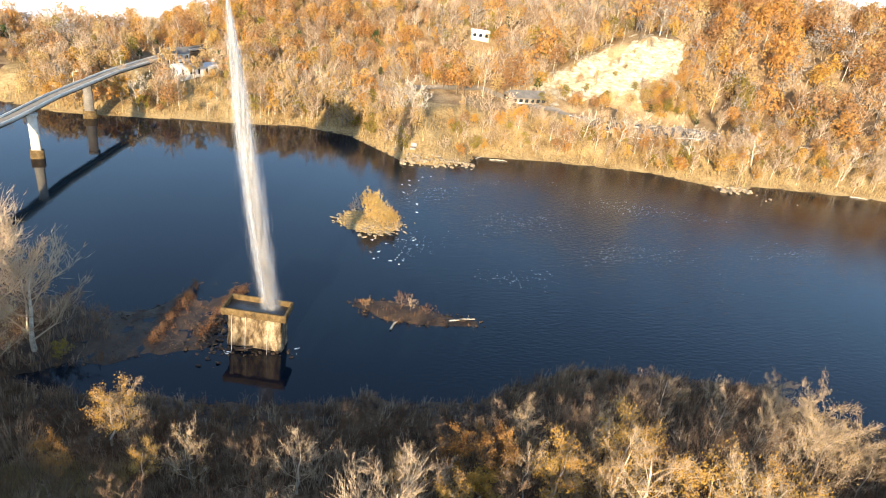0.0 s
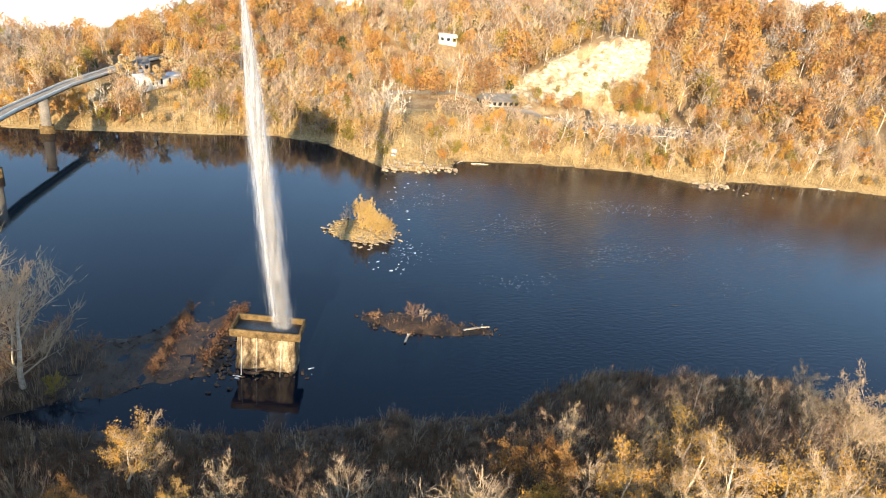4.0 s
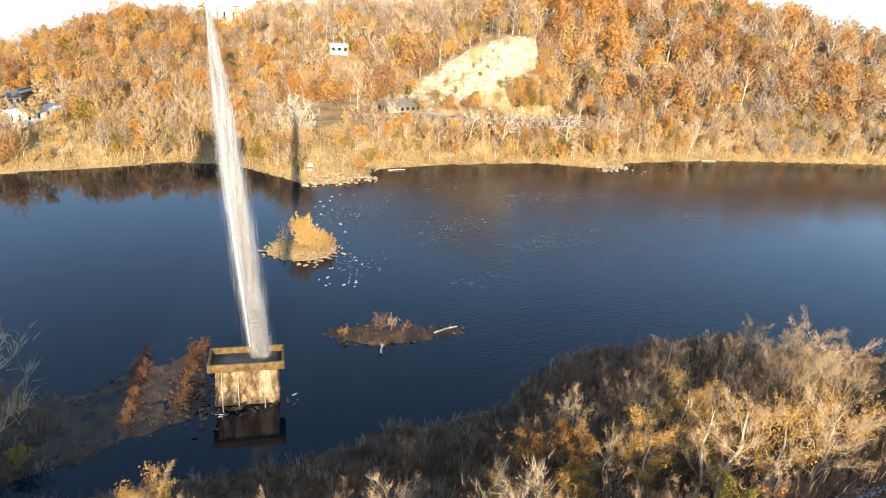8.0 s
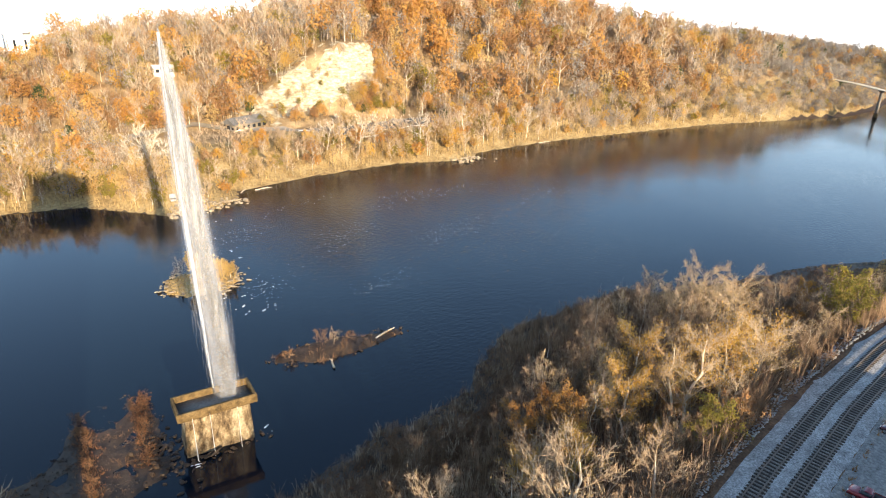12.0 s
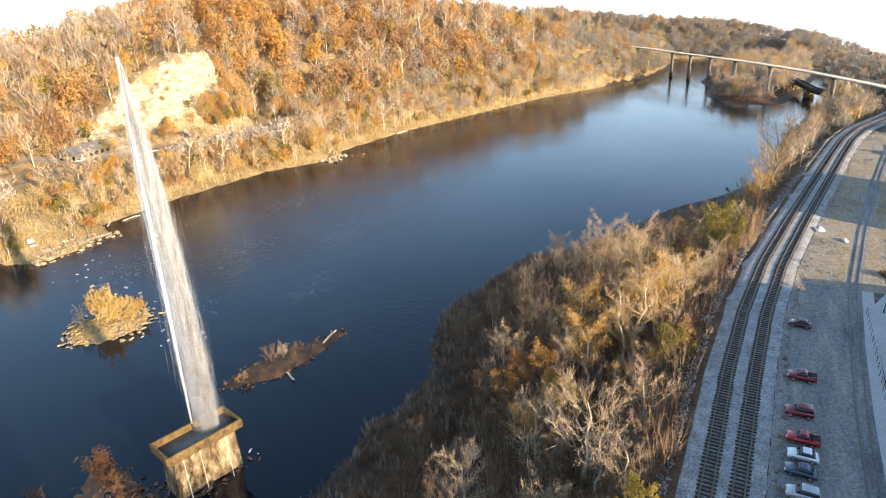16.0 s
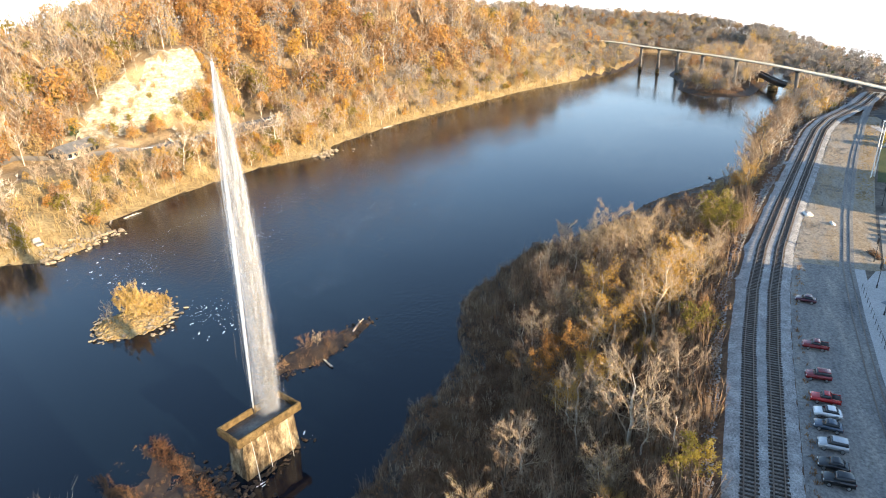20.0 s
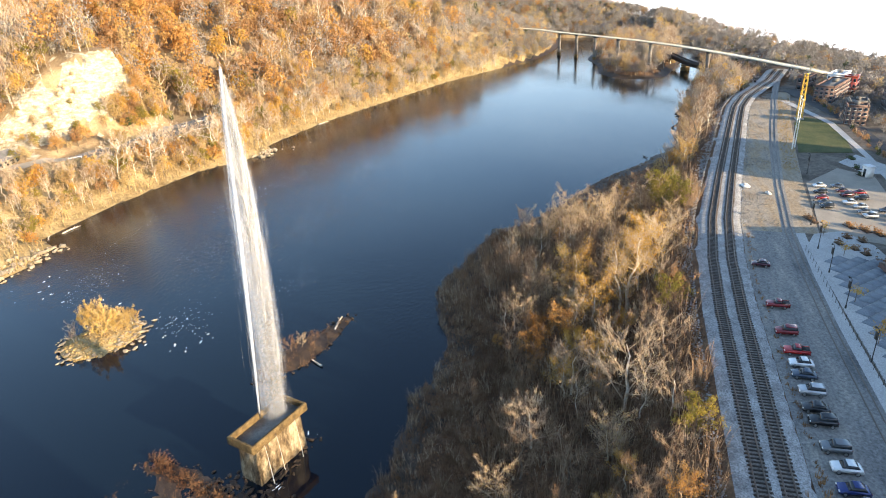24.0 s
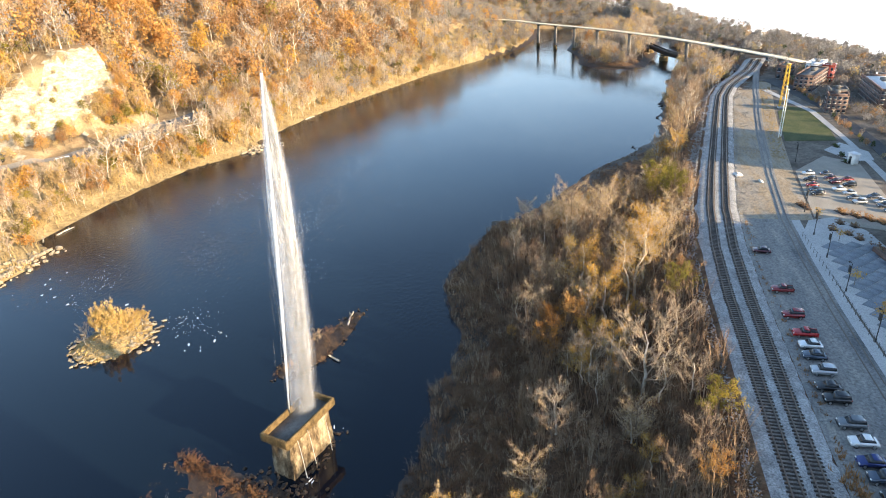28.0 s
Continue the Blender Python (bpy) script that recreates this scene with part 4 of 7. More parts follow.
g = np.random.default_rng(5)
HERO = [("syc", 41, -48, 0.85, 200), ("syc", 39, -47, 0.7, 30), ("bare1", 14.5, -48.3, 1.15, 10), ("bare1", 22, -53, 0.7, 120), ("olive1", 3.0, -55.5, 0.6, 0), ("olive1", 87, -55, 1.1, 40), ("olive1", 78, -57.5, 0.9, 90),
        ("bare1", 57, -47, 0.9, 0), ("tan1", 67, -44, 1.2, 70), ("tan1", 75, -42, 0.9, 20), ("gold1", 34, -43.2, 1.0, 50), ("gold1", 48, -50, 1.15, 150), ("gold1", 56, -50, 1.1, 250), ("gold1", 21.6, -44, 0.7, 0), ("orange1", 30.1, -34.4, 0.75, 90),
        ("tan1", 49, -53, 1.05, 200), ("bare2", 41, -44, 0.75, 100), ("yellow1", 33.8, -48.0, 0.65, 30), ("yellow1", 26.8, -40.5, 0.8, 200), ("yellow1", 97, -47, 0.8, 90), ("olive1", 33, -54, 0.7, 30), ("rust1", 38, -55, 1.2, 0), ("rust1", 22.1, -35.9, 1.2, 40), ("rust1", 27, -41, 1.1, 140), ("orange1", 36, -38.5, 0.6, 10), ("bare1", 18.3, -41, 0.8, 200),
        ("bare1", -31, -6.5, 1.5, 0), ("bare1", -37, -3, 1.7, 80), ("tan1", -36, -11, 1.3, 160), ("bare1", -40, -14, 1.5, 160), ("bare1", -42, -2, 1.8, 20), ("tan1", -34, 2, 1.2, 220), ("bare1", -41, 5, 1.6, 300), ("sapling3", -33, -3, 1.2, 50), ("sapling3", -38, 1, 1.4, 10), ("tan1", -33, -13, 1.0, 300),
        ("gold1", -15.5, -27, 0.8, 0), ("tan1", -13.5, -27.5, 0.75, 140), ("orange1", -21, -30.5, 0.5, 0), ("gold1", -10.5, -34.5, 0.5, 20), ("tan1", -5.4, -35, 0.7, 20), ("orange1", -19, -33, 0.5, 20), ("bare1", 6.3, -37, 0.7, 60), ("bare2", 1, -36.5, 0.6, 200), ("gold1", 17.5, -40, 0.6, 60), ("orange1", 25, -34.5, 0.75, 10), ("orange1", 29.3, -38, 0.9, 70),
        ("bare2", 118, -63.5, 1.45, 0), ("tan1", 93, -54, 0.8, 0), ("tan1", 124, -63, 1.2, 30), ("gold1", 112, -61, 0.8, 0), ("tan1", 4.6, -47, 0.72, 0), ("bare1", 5.2, -46.5, 0.5, 100), ("gold1", 0.1, -48.5, 0.45, 30), ("gold1", -4.5, -46.5, 0.38, 60), ("gold1", -6.7, -44, 0.36, 10),
        ("gold1", 44, -39.5, 1.05, 60), ("bare2", 55, -39.3, 0.7, 60), ("bare2", 61, -40, 0.75, 60), ("tan1", 74, -36, 1.05, 10), ("bare1", 9, -53.5, 0.6, 0), ("bare2", 79, -47, 0.8, 0)]
for k, x, y, s, a in HERO:
    place(NT[k], x, y, s, a)
taken = [(x, y) for _, x, y, _, _ in HERO]
picks = ["sapling1", "sapling2", "sapling3", "sapling1", "sapling2", "bare2", "tan1", "scrub1", "scrub1", "sapling3", "orange1", "sapling1"]
n_ = 0
while n_ < 280:
    x, y = g.uniform(-62, 100), g.uniform(-58, -12)
    P = np.array([(x, y)])
    dn = away(P, NEAR_SHORE, False)[0]
    if not inside(P, NEAR_LAND)[0] or dn < 2.0 or y < np.interp(x, TRACK_X, TRACK_Y) + 6.5 or min((x - a) ** 2 + (y - b) ** 2 for a, b in taken) < 6.5:
        continue
    if x > 78 and y > np.interp(x, [78, 90, 100, 120, 140], [-30, -42, -50, -59, -66]):
        continue
    k = picks[g.integers(len(picks))]
    if dn < 9 and (k not in ("sapling2", "scrub1", "sapling1") or g.uniform() < 0.5):
        k = "scrub1"
    if -13 < x < 14 and y > -41 and k in ("bare2", "tan1", "gold1", "orange1", "sapling3"):
        k = "scrub1"
    place(NT[k], x, y, g.uniform(0.6, 1.0) * (0.7 if k in ("bare2", "tan1", "gold1", "orange1") else 1.0) * (0.75 if x < 30 and y > -42 else 1.0) * (0.65 if dn < 9 else 1.0), g.uniform(0, 360))
    taken.append((x, y))
    n_ += 1
SPIT_A, SPIT_B = ([-3.4, -5.5, -9], [13.5, 9, -2], 22), ([-12.2, -13, -16], [14, 9, -4], 28)
# taller pale saplings that catch the sun on the wooded point
n_ = 0
while n_ < 70:
    x, y = g.uniform(34, 82), g.uniform(-44, -20)
    dn = away(np.array([(x, y)]), NEAR_SHORE, False)[0]
    if dn < 8:
        continue
    place(NT[("sapling2", "sapling1", "sapling2", "sapling3", "sapling1", "tan1")[n_ % 6]], x, y, g.uniform(0.5, 0.76), g.uniform(0, 360))
    n_ += 1
# left spit with low russet weeds, brushy bar, small island
for x, y, s, k in [(float(np.interp(q, [0, 0.35, 1], xs_)) + g.normal(0, 0.35), float(np.interp(q, [0, 0.35, 1], ys_)) + g.normal(0, 0.5), g.uniform(0.35, 0.7), "weed1") for xs_, ys_, m_ in (SPIT_A, SPIT_B) for q in np.linspace(0, 1, m_)] + [(-27, -8, 1.0, "olive1"), (-24, 1, 0.8, "scrub1"), (-29, 4, 0.9, "scrub1"),
                   (25.5, 5.5, 0.75, "tan1"), (24, 6.8, 0.7, "scrub1"), (28, 4.5, 0.5, "scrub1"), (17.5, 7.0, 0.45, "rust1")]:
    place(NT[k], x, y, s if k not in ("tan1", "olive1") else s * 0.35, g.uniform(0, 360))
for x, y, s, k in [(18.0, 47.4, 0.42, "sapling3"), (17.4, 46.6, 0.36, "sapling2"), (18.8, 47.0, 0.38, "sapling3")]:
    place(NT[k], x, y, s, g.uniform(0, 360))
for x, y, s, h in [(21.2, 45.6, 1.05, 1.55), (22.2, 44.7, 1.0, 1.5), (21.6, 44.2, 0.9, 1.25), (20.6, 46.2, 0.8, 1.1), (23.0, 43.4, 0.85, 1.05), (23.6, 44.6, 0.9, 1.0), (24.4, 43.0, 0.85, 0.85), (25.2, 42.2, 0.8, 0.8), (26.2, 41.6, 0.8, 0.85), (24.8, 44.0, 0.8, 0.8), (22.6, 46.4, 0.8, 0.9), (21.0, 43.2, 0.6, 0.6), (22.6, 42.0, 0.6, 0.55), (24.0, 41.2, 0.55, 0.5), (26.8, 42.6, 0.6, 0.6)]:
    place(NT["goldshrub"], x, y, s * 0.8, g.uniform(0, 360), sz=h)

# ---- far bank trees ----
FT = {}
for i, (nm, lab, mat, ln, keep, h, sp, bark, tw) in enumerate([
        ("bare_tree", "leafless pale tree on the far bank", None, 0, 0, 9, 3.0, M_BARKPALE, M_TWIGPALE), ("bare_tree", "leafless grey tree on the far bank", None, 0, 0, 10, 3.0, M_BARK, M_TWIGPALE),
        ("tan_tree", "tree with dry tan leaves on the far bank", M_TAN, 5, 0.8, 8.5, 3.0, M_BARK, M_TWIGPALE), ("yellow_tree", "yellow leaved tree on the far bank", M_GOLD, 5, 0.9, 7.5, 2.8, M_BARK, M_TWIGPALE),
        ("olive_tree", "yellow green tree on the far bank", M_OLIVE, 6, 0.9, 7.0, 2.6, M_BARK, M_TWIG), ("orange_tree", "orange leaved tree on the far bank", M_ORANGE, 6, 0.9, 9.0, 3.2, M_BARK, M_TWIG)]):
    FT[i] = tree_kind(nm, lab, 60 + i, h, sp, bark, tw, 8, 5, 3, 0.15, (0.03, 0.02), 0.016, 0.9, 4, 1.2, 0.045, ln, 0.42, keep, mat, group="far bank trees")
FT[6] = tree_kind("sycamore", "white barked leafless sycamore leaning over the far bank", 70, 12, 4.5, M_BARKPALE, M_BARKPALE, 9, 5, 3, 0.2, (0.15, -0.1), 0.022, 0.7, 3, 1.0, 0.05, group="far bank trees")
FS = np.array(FAR_SHORE, float)
g = np.random.default_rng(9)
n_ = 0
while n_ < 210:
    x = g.uniform(-75, 330)
    d = 2.5 + 26 * g.uniform(0, 1) ** 1.3
    y = np.interp(x, FS[:, 0], FS[:, 1]) + d
    dd = away(np.array([(x, y)]), FAR_SHORE, False)[0]
    if dd < 2.5 or (38 < x < 52 and g.uniform() < 0.75) or (95 < x < 185 and d > 17 and g.uniform() < 0.8):
        continue
    k = int(g.choice(7, p=[0.22, 0.2, 0.24, 0.12, 0.1, 0.07, 0.05]))
    if math.hypot(x + 24, y - 122) < 11:
        continue
    place(FT[k], x, y, g.uniform(0.55, 0.95) * (0.75 if d < 6 else 1.0) * (1.3 if x < 40 else 1.0), g.uniform(0, 360))
    n_ += 1

for k, x, d, s in [(6, 98, 11, 1.0), (0, 103, 14, 1.2), (6, 109, 9, 1.1), (0, 112, 13, 1.25), (1, 116, 11, 1.2), (6, 121, 15, 1.0), (0, 126, 12, 1.2), (6, 132, 10, 1.15), (0, 139, 13, 1.1), (1, 150, 11, 1.1), (6, 158, 12, 1.0), (0, 166, 10, 1.1), (6, 36, 22, 1.1), (6, 40, 24, 1.25), (0, 24, 16, 1.2), (6, 12, 14, 1.0), (6, 190, 9, 1.0), (0, 205, 12, 1.1)]:
    place(FT[k], x, float(np.interp(x, FS[:, 0], FS[:, 1])) + d, s, 40 * x)

# ---- woods on the hill, far isle and far side: many trees joined by their colour ----
HA = [hill_tree(80 + i, h, sp, mat, n, sz, tw) for i, (h, sp, n, sz, mat, tw) in enumerate(
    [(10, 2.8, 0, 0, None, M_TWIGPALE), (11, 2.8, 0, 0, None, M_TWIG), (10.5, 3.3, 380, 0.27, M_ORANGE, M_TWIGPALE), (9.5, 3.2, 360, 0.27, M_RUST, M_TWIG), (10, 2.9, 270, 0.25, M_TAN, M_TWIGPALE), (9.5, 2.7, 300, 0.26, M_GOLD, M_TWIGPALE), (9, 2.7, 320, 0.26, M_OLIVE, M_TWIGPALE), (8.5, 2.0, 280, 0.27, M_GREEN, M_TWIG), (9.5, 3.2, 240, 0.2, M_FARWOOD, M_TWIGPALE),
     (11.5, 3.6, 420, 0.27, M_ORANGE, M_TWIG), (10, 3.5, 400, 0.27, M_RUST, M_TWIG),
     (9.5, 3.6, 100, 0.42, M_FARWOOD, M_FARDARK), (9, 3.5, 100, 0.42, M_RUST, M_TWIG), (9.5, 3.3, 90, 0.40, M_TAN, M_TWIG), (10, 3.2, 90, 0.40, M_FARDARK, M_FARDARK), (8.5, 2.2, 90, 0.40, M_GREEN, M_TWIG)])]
bins = {}
g = np.random.default_rng(13)


EPL = [(445, 50), (393.5, 0.7), (344, -46), (311, -71), (270, -95), (222, -119)]


def woods(n, xr, yr, test, weights, size=(0.7, 1.15)):
    k, tries = 0, 0
    while k < n and tries < 40:
        tries += 1
        P = np.column_stack([g.uniform(*xr, n), g.uniform(*yr, n)])
        P = P[test(P)]
        Z = land(P)
        for (x, y), z in zip(P, Z):
            if k >= n:
                break
            w = np.array(weights(x, y), float)
            i = int(g.choice(len(w), p=w / w.sum()))
            s, a = g.uniform(*size) * (float(np.interp(x, [-60, -20, 45, 70, 105], [0.58, 0.66, 0.6, 0.8, 1.0])) if y > 90 else 1.0), g.uniform(0, 6.28)
            for key, (V, F, mt) in HA[i].items():
                bins.setdefault((key, mt.name), [mt, []])[1].append((turned(V, x, y, z - 0.3, s, a, g.uniform(0.85, 1.2)), F))
            k += 1


def on_hill(P):
    d = away(P, FAR_SHORE, False) * np.where(inside(P, FAR_LAND), 1, -1)
    q = (P[:, 0] > 92) & (P[:, 0] < 150) & (d < np.interp(P[:, 0], [92, 104, 112], [50, 56, 61]))
    road = (d < 46) & (P[:, 0] < 190) & (P[:, 0] > -5)
    near_bridge = away(P, [(-66, 80), (-55, 112), (-47, 135), (-36, 162)], False) < 9
    return (d > 20) & (d < np.interp(P[:, 0], [-120, -40, 40, 150], [90, 118, 135, 150])) & (away(P, [(-20, 112), (-31, 142)], False) > 9) & ~near_bridge & ~q & ~road & (np.hypot(P[:, 0] - 41, (P[:, 1] - 224) * 0.8) > 10) & (np.hypot((P[:, 0] - 75) / 7, (P[:, 1] - 173) / 13) > 1) & (np.hypot(P[:, 0] - 88, P[:, 1] - 140) > 9) & (d < 150)


def mixed(x, y):
    o = max(0.12, 1.0 + 1.5 * math.sin(x / 47 + 2.6) * math.sin(y / 33 + x / 90 + 1.0) + 0.4 * math.sin(x / 13 + y / 17))
    b = max(0.3, 1.4 + 1.5 * math.sin(x / 38 + 5.2) * math.cos(y / 31))
    if x > 215:
        return [0.8, 1.2, 0.5 * o, 0.8 * o, 1.2, 0.3, 0.2, 0.05, 2.6, 0.3 * o, 0.8 * o]
    return [1.0 * b, 1.2 * b, 0.8 * o, 0.7 * o, 1.7, 0.8 * o, 0.8, 0.07, 1.3 * b, 0.7 * o, 0.6 * o]


woods(1700, (-120, 420), (60, 300), on_hill, mixed, (1.05, 1.75))
woods(900, (-80, 400), (10, 160), lambda P: (lambda d: (away(P, [(-66, 80), (-55, 112), (-47, 135), (-36, 162)], False) > 7) & (d > 3) & (d < 30) & ~((P[:, 0] > 38) & (P[:, 0] < 52) & (d < 40)) & ~((P[:, 0] > 60) & (P[:, 0] < 185) & (d > 20)))(away(P, FAR_SHORE, False) * np.where(inside(P, FAR_LAND), 1, -1)),
      lambda x, y: [3, 3, 0.5, 0.4, 3, 1.4, 0.8, 0.1] if x < 200 else [1, 1, 0.1, 0.2, 2, 0.4, 0.3, 0.0, 4], (0.45, 0.85))
woods(400, (-80, 42), (90, 160), lambda P: (lambda d: (d > 4) & (away(P, [(-20, 112), (-31, 142)], False) > 9) & (d < 32) & (away(P, [(-66, 80), (-55, 112), (-47, 135), (-36, 162)], False) > 7) & ~((P[:, 0] > 36) & (d < 12)))(away(P, FAR_SHORE, False) * np.where(inside(P, FAR_LAND), 1, -1)), lambda x, y: [2.2, 2.2, 0.5, 0.3, 3, 1.0, 1.4, 0.0, 2.0], (0.95, 1.5))
woods(700, (-120, 0), (130, 260), lambda P: on_hill(P), lambda x, y: [1.5, 1.5, 1.5, 2, 1, 0.2, 0.3, 0.6], (0.7, 1.1))
woods(750, (-20, 120), (150, 260), on_hill, lambda x, y: [2.4, 2.4, 1.0, 0.9, 2.2, 1.0, 0.9, 0.2, 2.0], (0.8, 1.3))
# far trees, mostly in the two crown colours that carry painted haze
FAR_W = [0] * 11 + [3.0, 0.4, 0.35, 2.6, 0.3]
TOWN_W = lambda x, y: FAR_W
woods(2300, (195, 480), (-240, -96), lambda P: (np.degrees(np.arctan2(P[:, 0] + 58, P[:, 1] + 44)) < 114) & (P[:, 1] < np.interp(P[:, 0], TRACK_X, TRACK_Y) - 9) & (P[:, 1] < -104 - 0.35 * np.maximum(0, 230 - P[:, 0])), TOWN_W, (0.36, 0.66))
woods(420, (100, 230), (-230, -128), lambda P: (P[:, 1] < -131) & (np.hypot(P[:, 0] - 94, P[:, 1] + 130) > 19), TOWN_W, (0.35, 0.6))
woods(420, (112, 240), (-135, -106), lambda P: (P[:, 1] < np.interp(P[:, 0], [112, 150, 205, 240], [-113, -113.5, -108, -112])) & np.all([np.hypot(P[:, 0] - x, P[:, 1] - y) > r for x, y, r in ((180, -109, 4), (188, -112.5, 6), (196, -117, 5), (205, -118.5, 6), (150, -109.5, 4), (158, -112, 5), (154, -127, 8), (163, -127, 8), (172, -127, 8), (176, -131, 8), (208, -109, 5))], axis=0), TOWN_W, (0.2, 0.4))
woods(60, (76, 200), (-121, -103), lambda P: np.abs(P[:, 1] + 105.6 + 0.02 * (P[:, 0] - 80)) < 0.9, lambda x, y: [1, 1, 1, 3, 0.5, 0.2, 0.4, 1.5], (0.16, 0.3))
woods(120, (90, 154), (130, 175), lambda P: (lambda d: (d > 58) & (d < 82))(away(P, FAR_SHORE, False)), mixed, (0.6, 1.0))
woods(130, (158, 215), (95, 150), lambda P: (lambda d: (d > 18) & (d < 47) & (away(P, [(121, 121), (148, 119), (175, 114), (197, 107), (230, 106)], False) > 4.5))(away(P, FAR_SHORE, False)), mixed, (0.5, 0.9))
woods(650, (-70, 330), (150, 300), lambda P: (lambda d: (np.hypot(P[:, 0] - 41, (P[:, 1] - 226) * 0.8) > 10) & (d > 98) & (d < np.interp(P[:, 0], [-70, 40, 150, 250], [118, 140, 155, 165])))(away(P, FAR_SHORE, False) * np.where(inside(P, FAR_LAND), 1, -1)), mixed, (0.75, 1.15))
woods(1300, (385, 620), (-30, 210), lambda P: (land(P) > 0.6) & ~inside(P, FAR_ISLE) & (away(P, EPL, False) > 4), lambda x, y: [0, 0, 0.4, 0, 0, 0, 0, 0, 0, 0, 0, 3.0, 0.9, 1.2, 0.8, 0.1], (0.55, 0.95))
woods(330, (252, 430), (-165, -86), lambda P: (away(P, EPL, False) > 4) & (land(P) > 1.5) & ~inside(P, FAR_ISLE) & (P[:, 1] > np.interp(P[:, 0], TRACK_X, TRACK_Y) - 14) & ((P[:, 0] > 285) | (np.abs(P[:, 1] - np.interp(P[:, 0], TRACK_X, TRACK_Y)) > 5)), TOWN_W, (0.36, 0.66))
woods(46, (95, 150), (128, 165), lambda P: (lambda d: (d > 47) & (d < 59))(away(P, FAR_SHORE, False)), mixed, (0.2, 0.42))
woods(36, (93, 152), (125, 150), lambda P: (lambda d: (d > 38) & (d < 46.5))(away(P, FAR_SHORE, False)), lambda x, y: [1, 1, 0.6, 1, 2, 1, 1.5, 0.2], (0.35, 0.7))
woods(110, (128, 152), (124, 150), lambda P: (lambda d: (d > 40) & (d < np.interp(P[:, 0], [116, 135, 150], [44, 47, 51])))(away(P, FAR_SHORE, False)), lambda x, y: [1, 1, 0.6, 1, 2, 1.5, 1.5, 0.2], (0.4, 0.75))
woods(420, (300, 470), (-92, -20), lambda P: inside(P, FAR_ISLE) & (away(P, FAR_ISLE, True) > 3) & (away(P, EPL, False) > 5), lambda x, y: [1.0, 1.2, 0.1, 0.3, 1.5, 0.1, 0.1, 0.0, 4], (0.7, 1.05))
woods(170, (85, 330), (-95, -30), lambda P: inside(P, NEAR_LAND) & (away(P, NEAR_SHORE, False) > np.interp(P[:, 0], [120, 150, 172], [12, 11, 2])) & (P[:, 1] > np.interp(P[:, 0], TRACK_X, TRACK_Y) + 6) & (P[:, 0] > 120), lambda x, y: [2.0, 2.5, 0.1, 0.2, 1.6, 0.4, 0.3, 0.0, 3.0], (0.6, 1.0))
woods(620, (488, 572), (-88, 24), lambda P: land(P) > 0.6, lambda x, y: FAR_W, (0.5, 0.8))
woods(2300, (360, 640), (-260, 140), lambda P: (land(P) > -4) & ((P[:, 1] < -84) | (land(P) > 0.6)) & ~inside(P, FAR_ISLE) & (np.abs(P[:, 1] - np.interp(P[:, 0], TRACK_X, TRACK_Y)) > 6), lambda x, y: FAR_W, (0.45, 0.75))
# low brush over the near bank and along the shores


def thicket(seed, n, h, fan, mat):
    """A clump of thin upright stems with upswept twigs, as arrays."""
    q = np.random.default_rng(seed)
    ps, V, F = [], [], []
    for k in range(n):
        b = np.array([*q.normal(0, 0.55, 2), 0.0])
        d = np.array([*(b[:2] * fan + q.normal(0, 0.10, 2)), 1.0])
        d /= np.linalg.norm(d)
        L = h * q.uniform(0.45, 1.0)
        e = b + d * L + np.array([*q.normal(0, 0.05 * h, 2), 0])
        ps.append(prism(b, e, 0.017 + 0.008 * h, 0.008))
        for j in range(6):
            s = b + (e - b) * q.uniform(0.25, 1.0)
            t = s + (d + q.normal(0, 0.42, 3)) * q.uniform(0.10, 0.24) * h
            u = np.cross(t - s, q.normal(0, 1, 3))
            u *= 0.023 / (np.linalg.norm(u) + 1e-9)
            o = len(V)
            V += [s - u, s + u, t]
            F.append((o, o + 1, o + 2))
    return {"crown": (*join([(np.concatenate(ps), np.concatenate([PRF + 6 * i for i in range(n)])), (np.array(V), np.array(F))]), mat)}


LA = [thicket(201, 9, 3.2, 0.25, M_SCRUB), thicket(202, 9, 4.6, 0.15, M_TWIG), thicket(203, 10, 2.2, 0.4, M_SCRUB), thicket(204, 8, 6.0, 0.12, M_TWIG), thicket(205, 9, 4.0, 0.2, M_TWIGPALE), thicket(206, 9, 5.0, 0.15, M_TWIG)]
brush = {}
n_ = 0
while n_ < 3900:
    P = np.column_stack([g.uniform(-62, 135, 400), g.uniform(-62, 12, 400)])
    dn = away(P, NEAR_SHORE, False)
    keep = inside(P, NEAR_LAND) & (dn > 0.4) & ((P[:, 0] < 78) | (P[:, 1] < np.interp(P[:, 0], [78, 90, 100, 120, 140], [-27, -39, -47, -57, -66]))) & (P[:, 1] > np.interp(P[:, 0], TRACK_X, TRACK_Y) + 3.5)
    P, dn = P[keep], dn[keep]
    Z = land(P)
    for (x, y), z, q in zip(P, Z, dn):
        i = int(g.choice(6, p=[0.15, 0.26, 0.12, 0.20, 0.09, 0.18]))
        s, a = g.uniform(0.5, 1.0) * float(np.interp(q, [0, 9], [0.5, 1.0])), g.uniform(0, 6.28)
        if y > -12 and x > -25:
            s *= 0.45
        if -22 < x < 40 and y > -31:
            i, s = (0, 2)[int(g.integers(2))], s * 0.75
        for key, (V, F, mt) in LA[i].items():
            brush.setdefault((key, mt.name), [mt, []])[1].append((turned(V, x, y, z - 0.1, s, a, g.uniform(0.8, 1.2)), F))
        n_ += 1
P = np.column_stack([g.uniform(-45, 80, 16000), g.uniform(-36, 0, 16000)])
dn = away(P, NEAR_SHORE, False) * np.where(inside(P, NEAR_LAND), 1, -1)
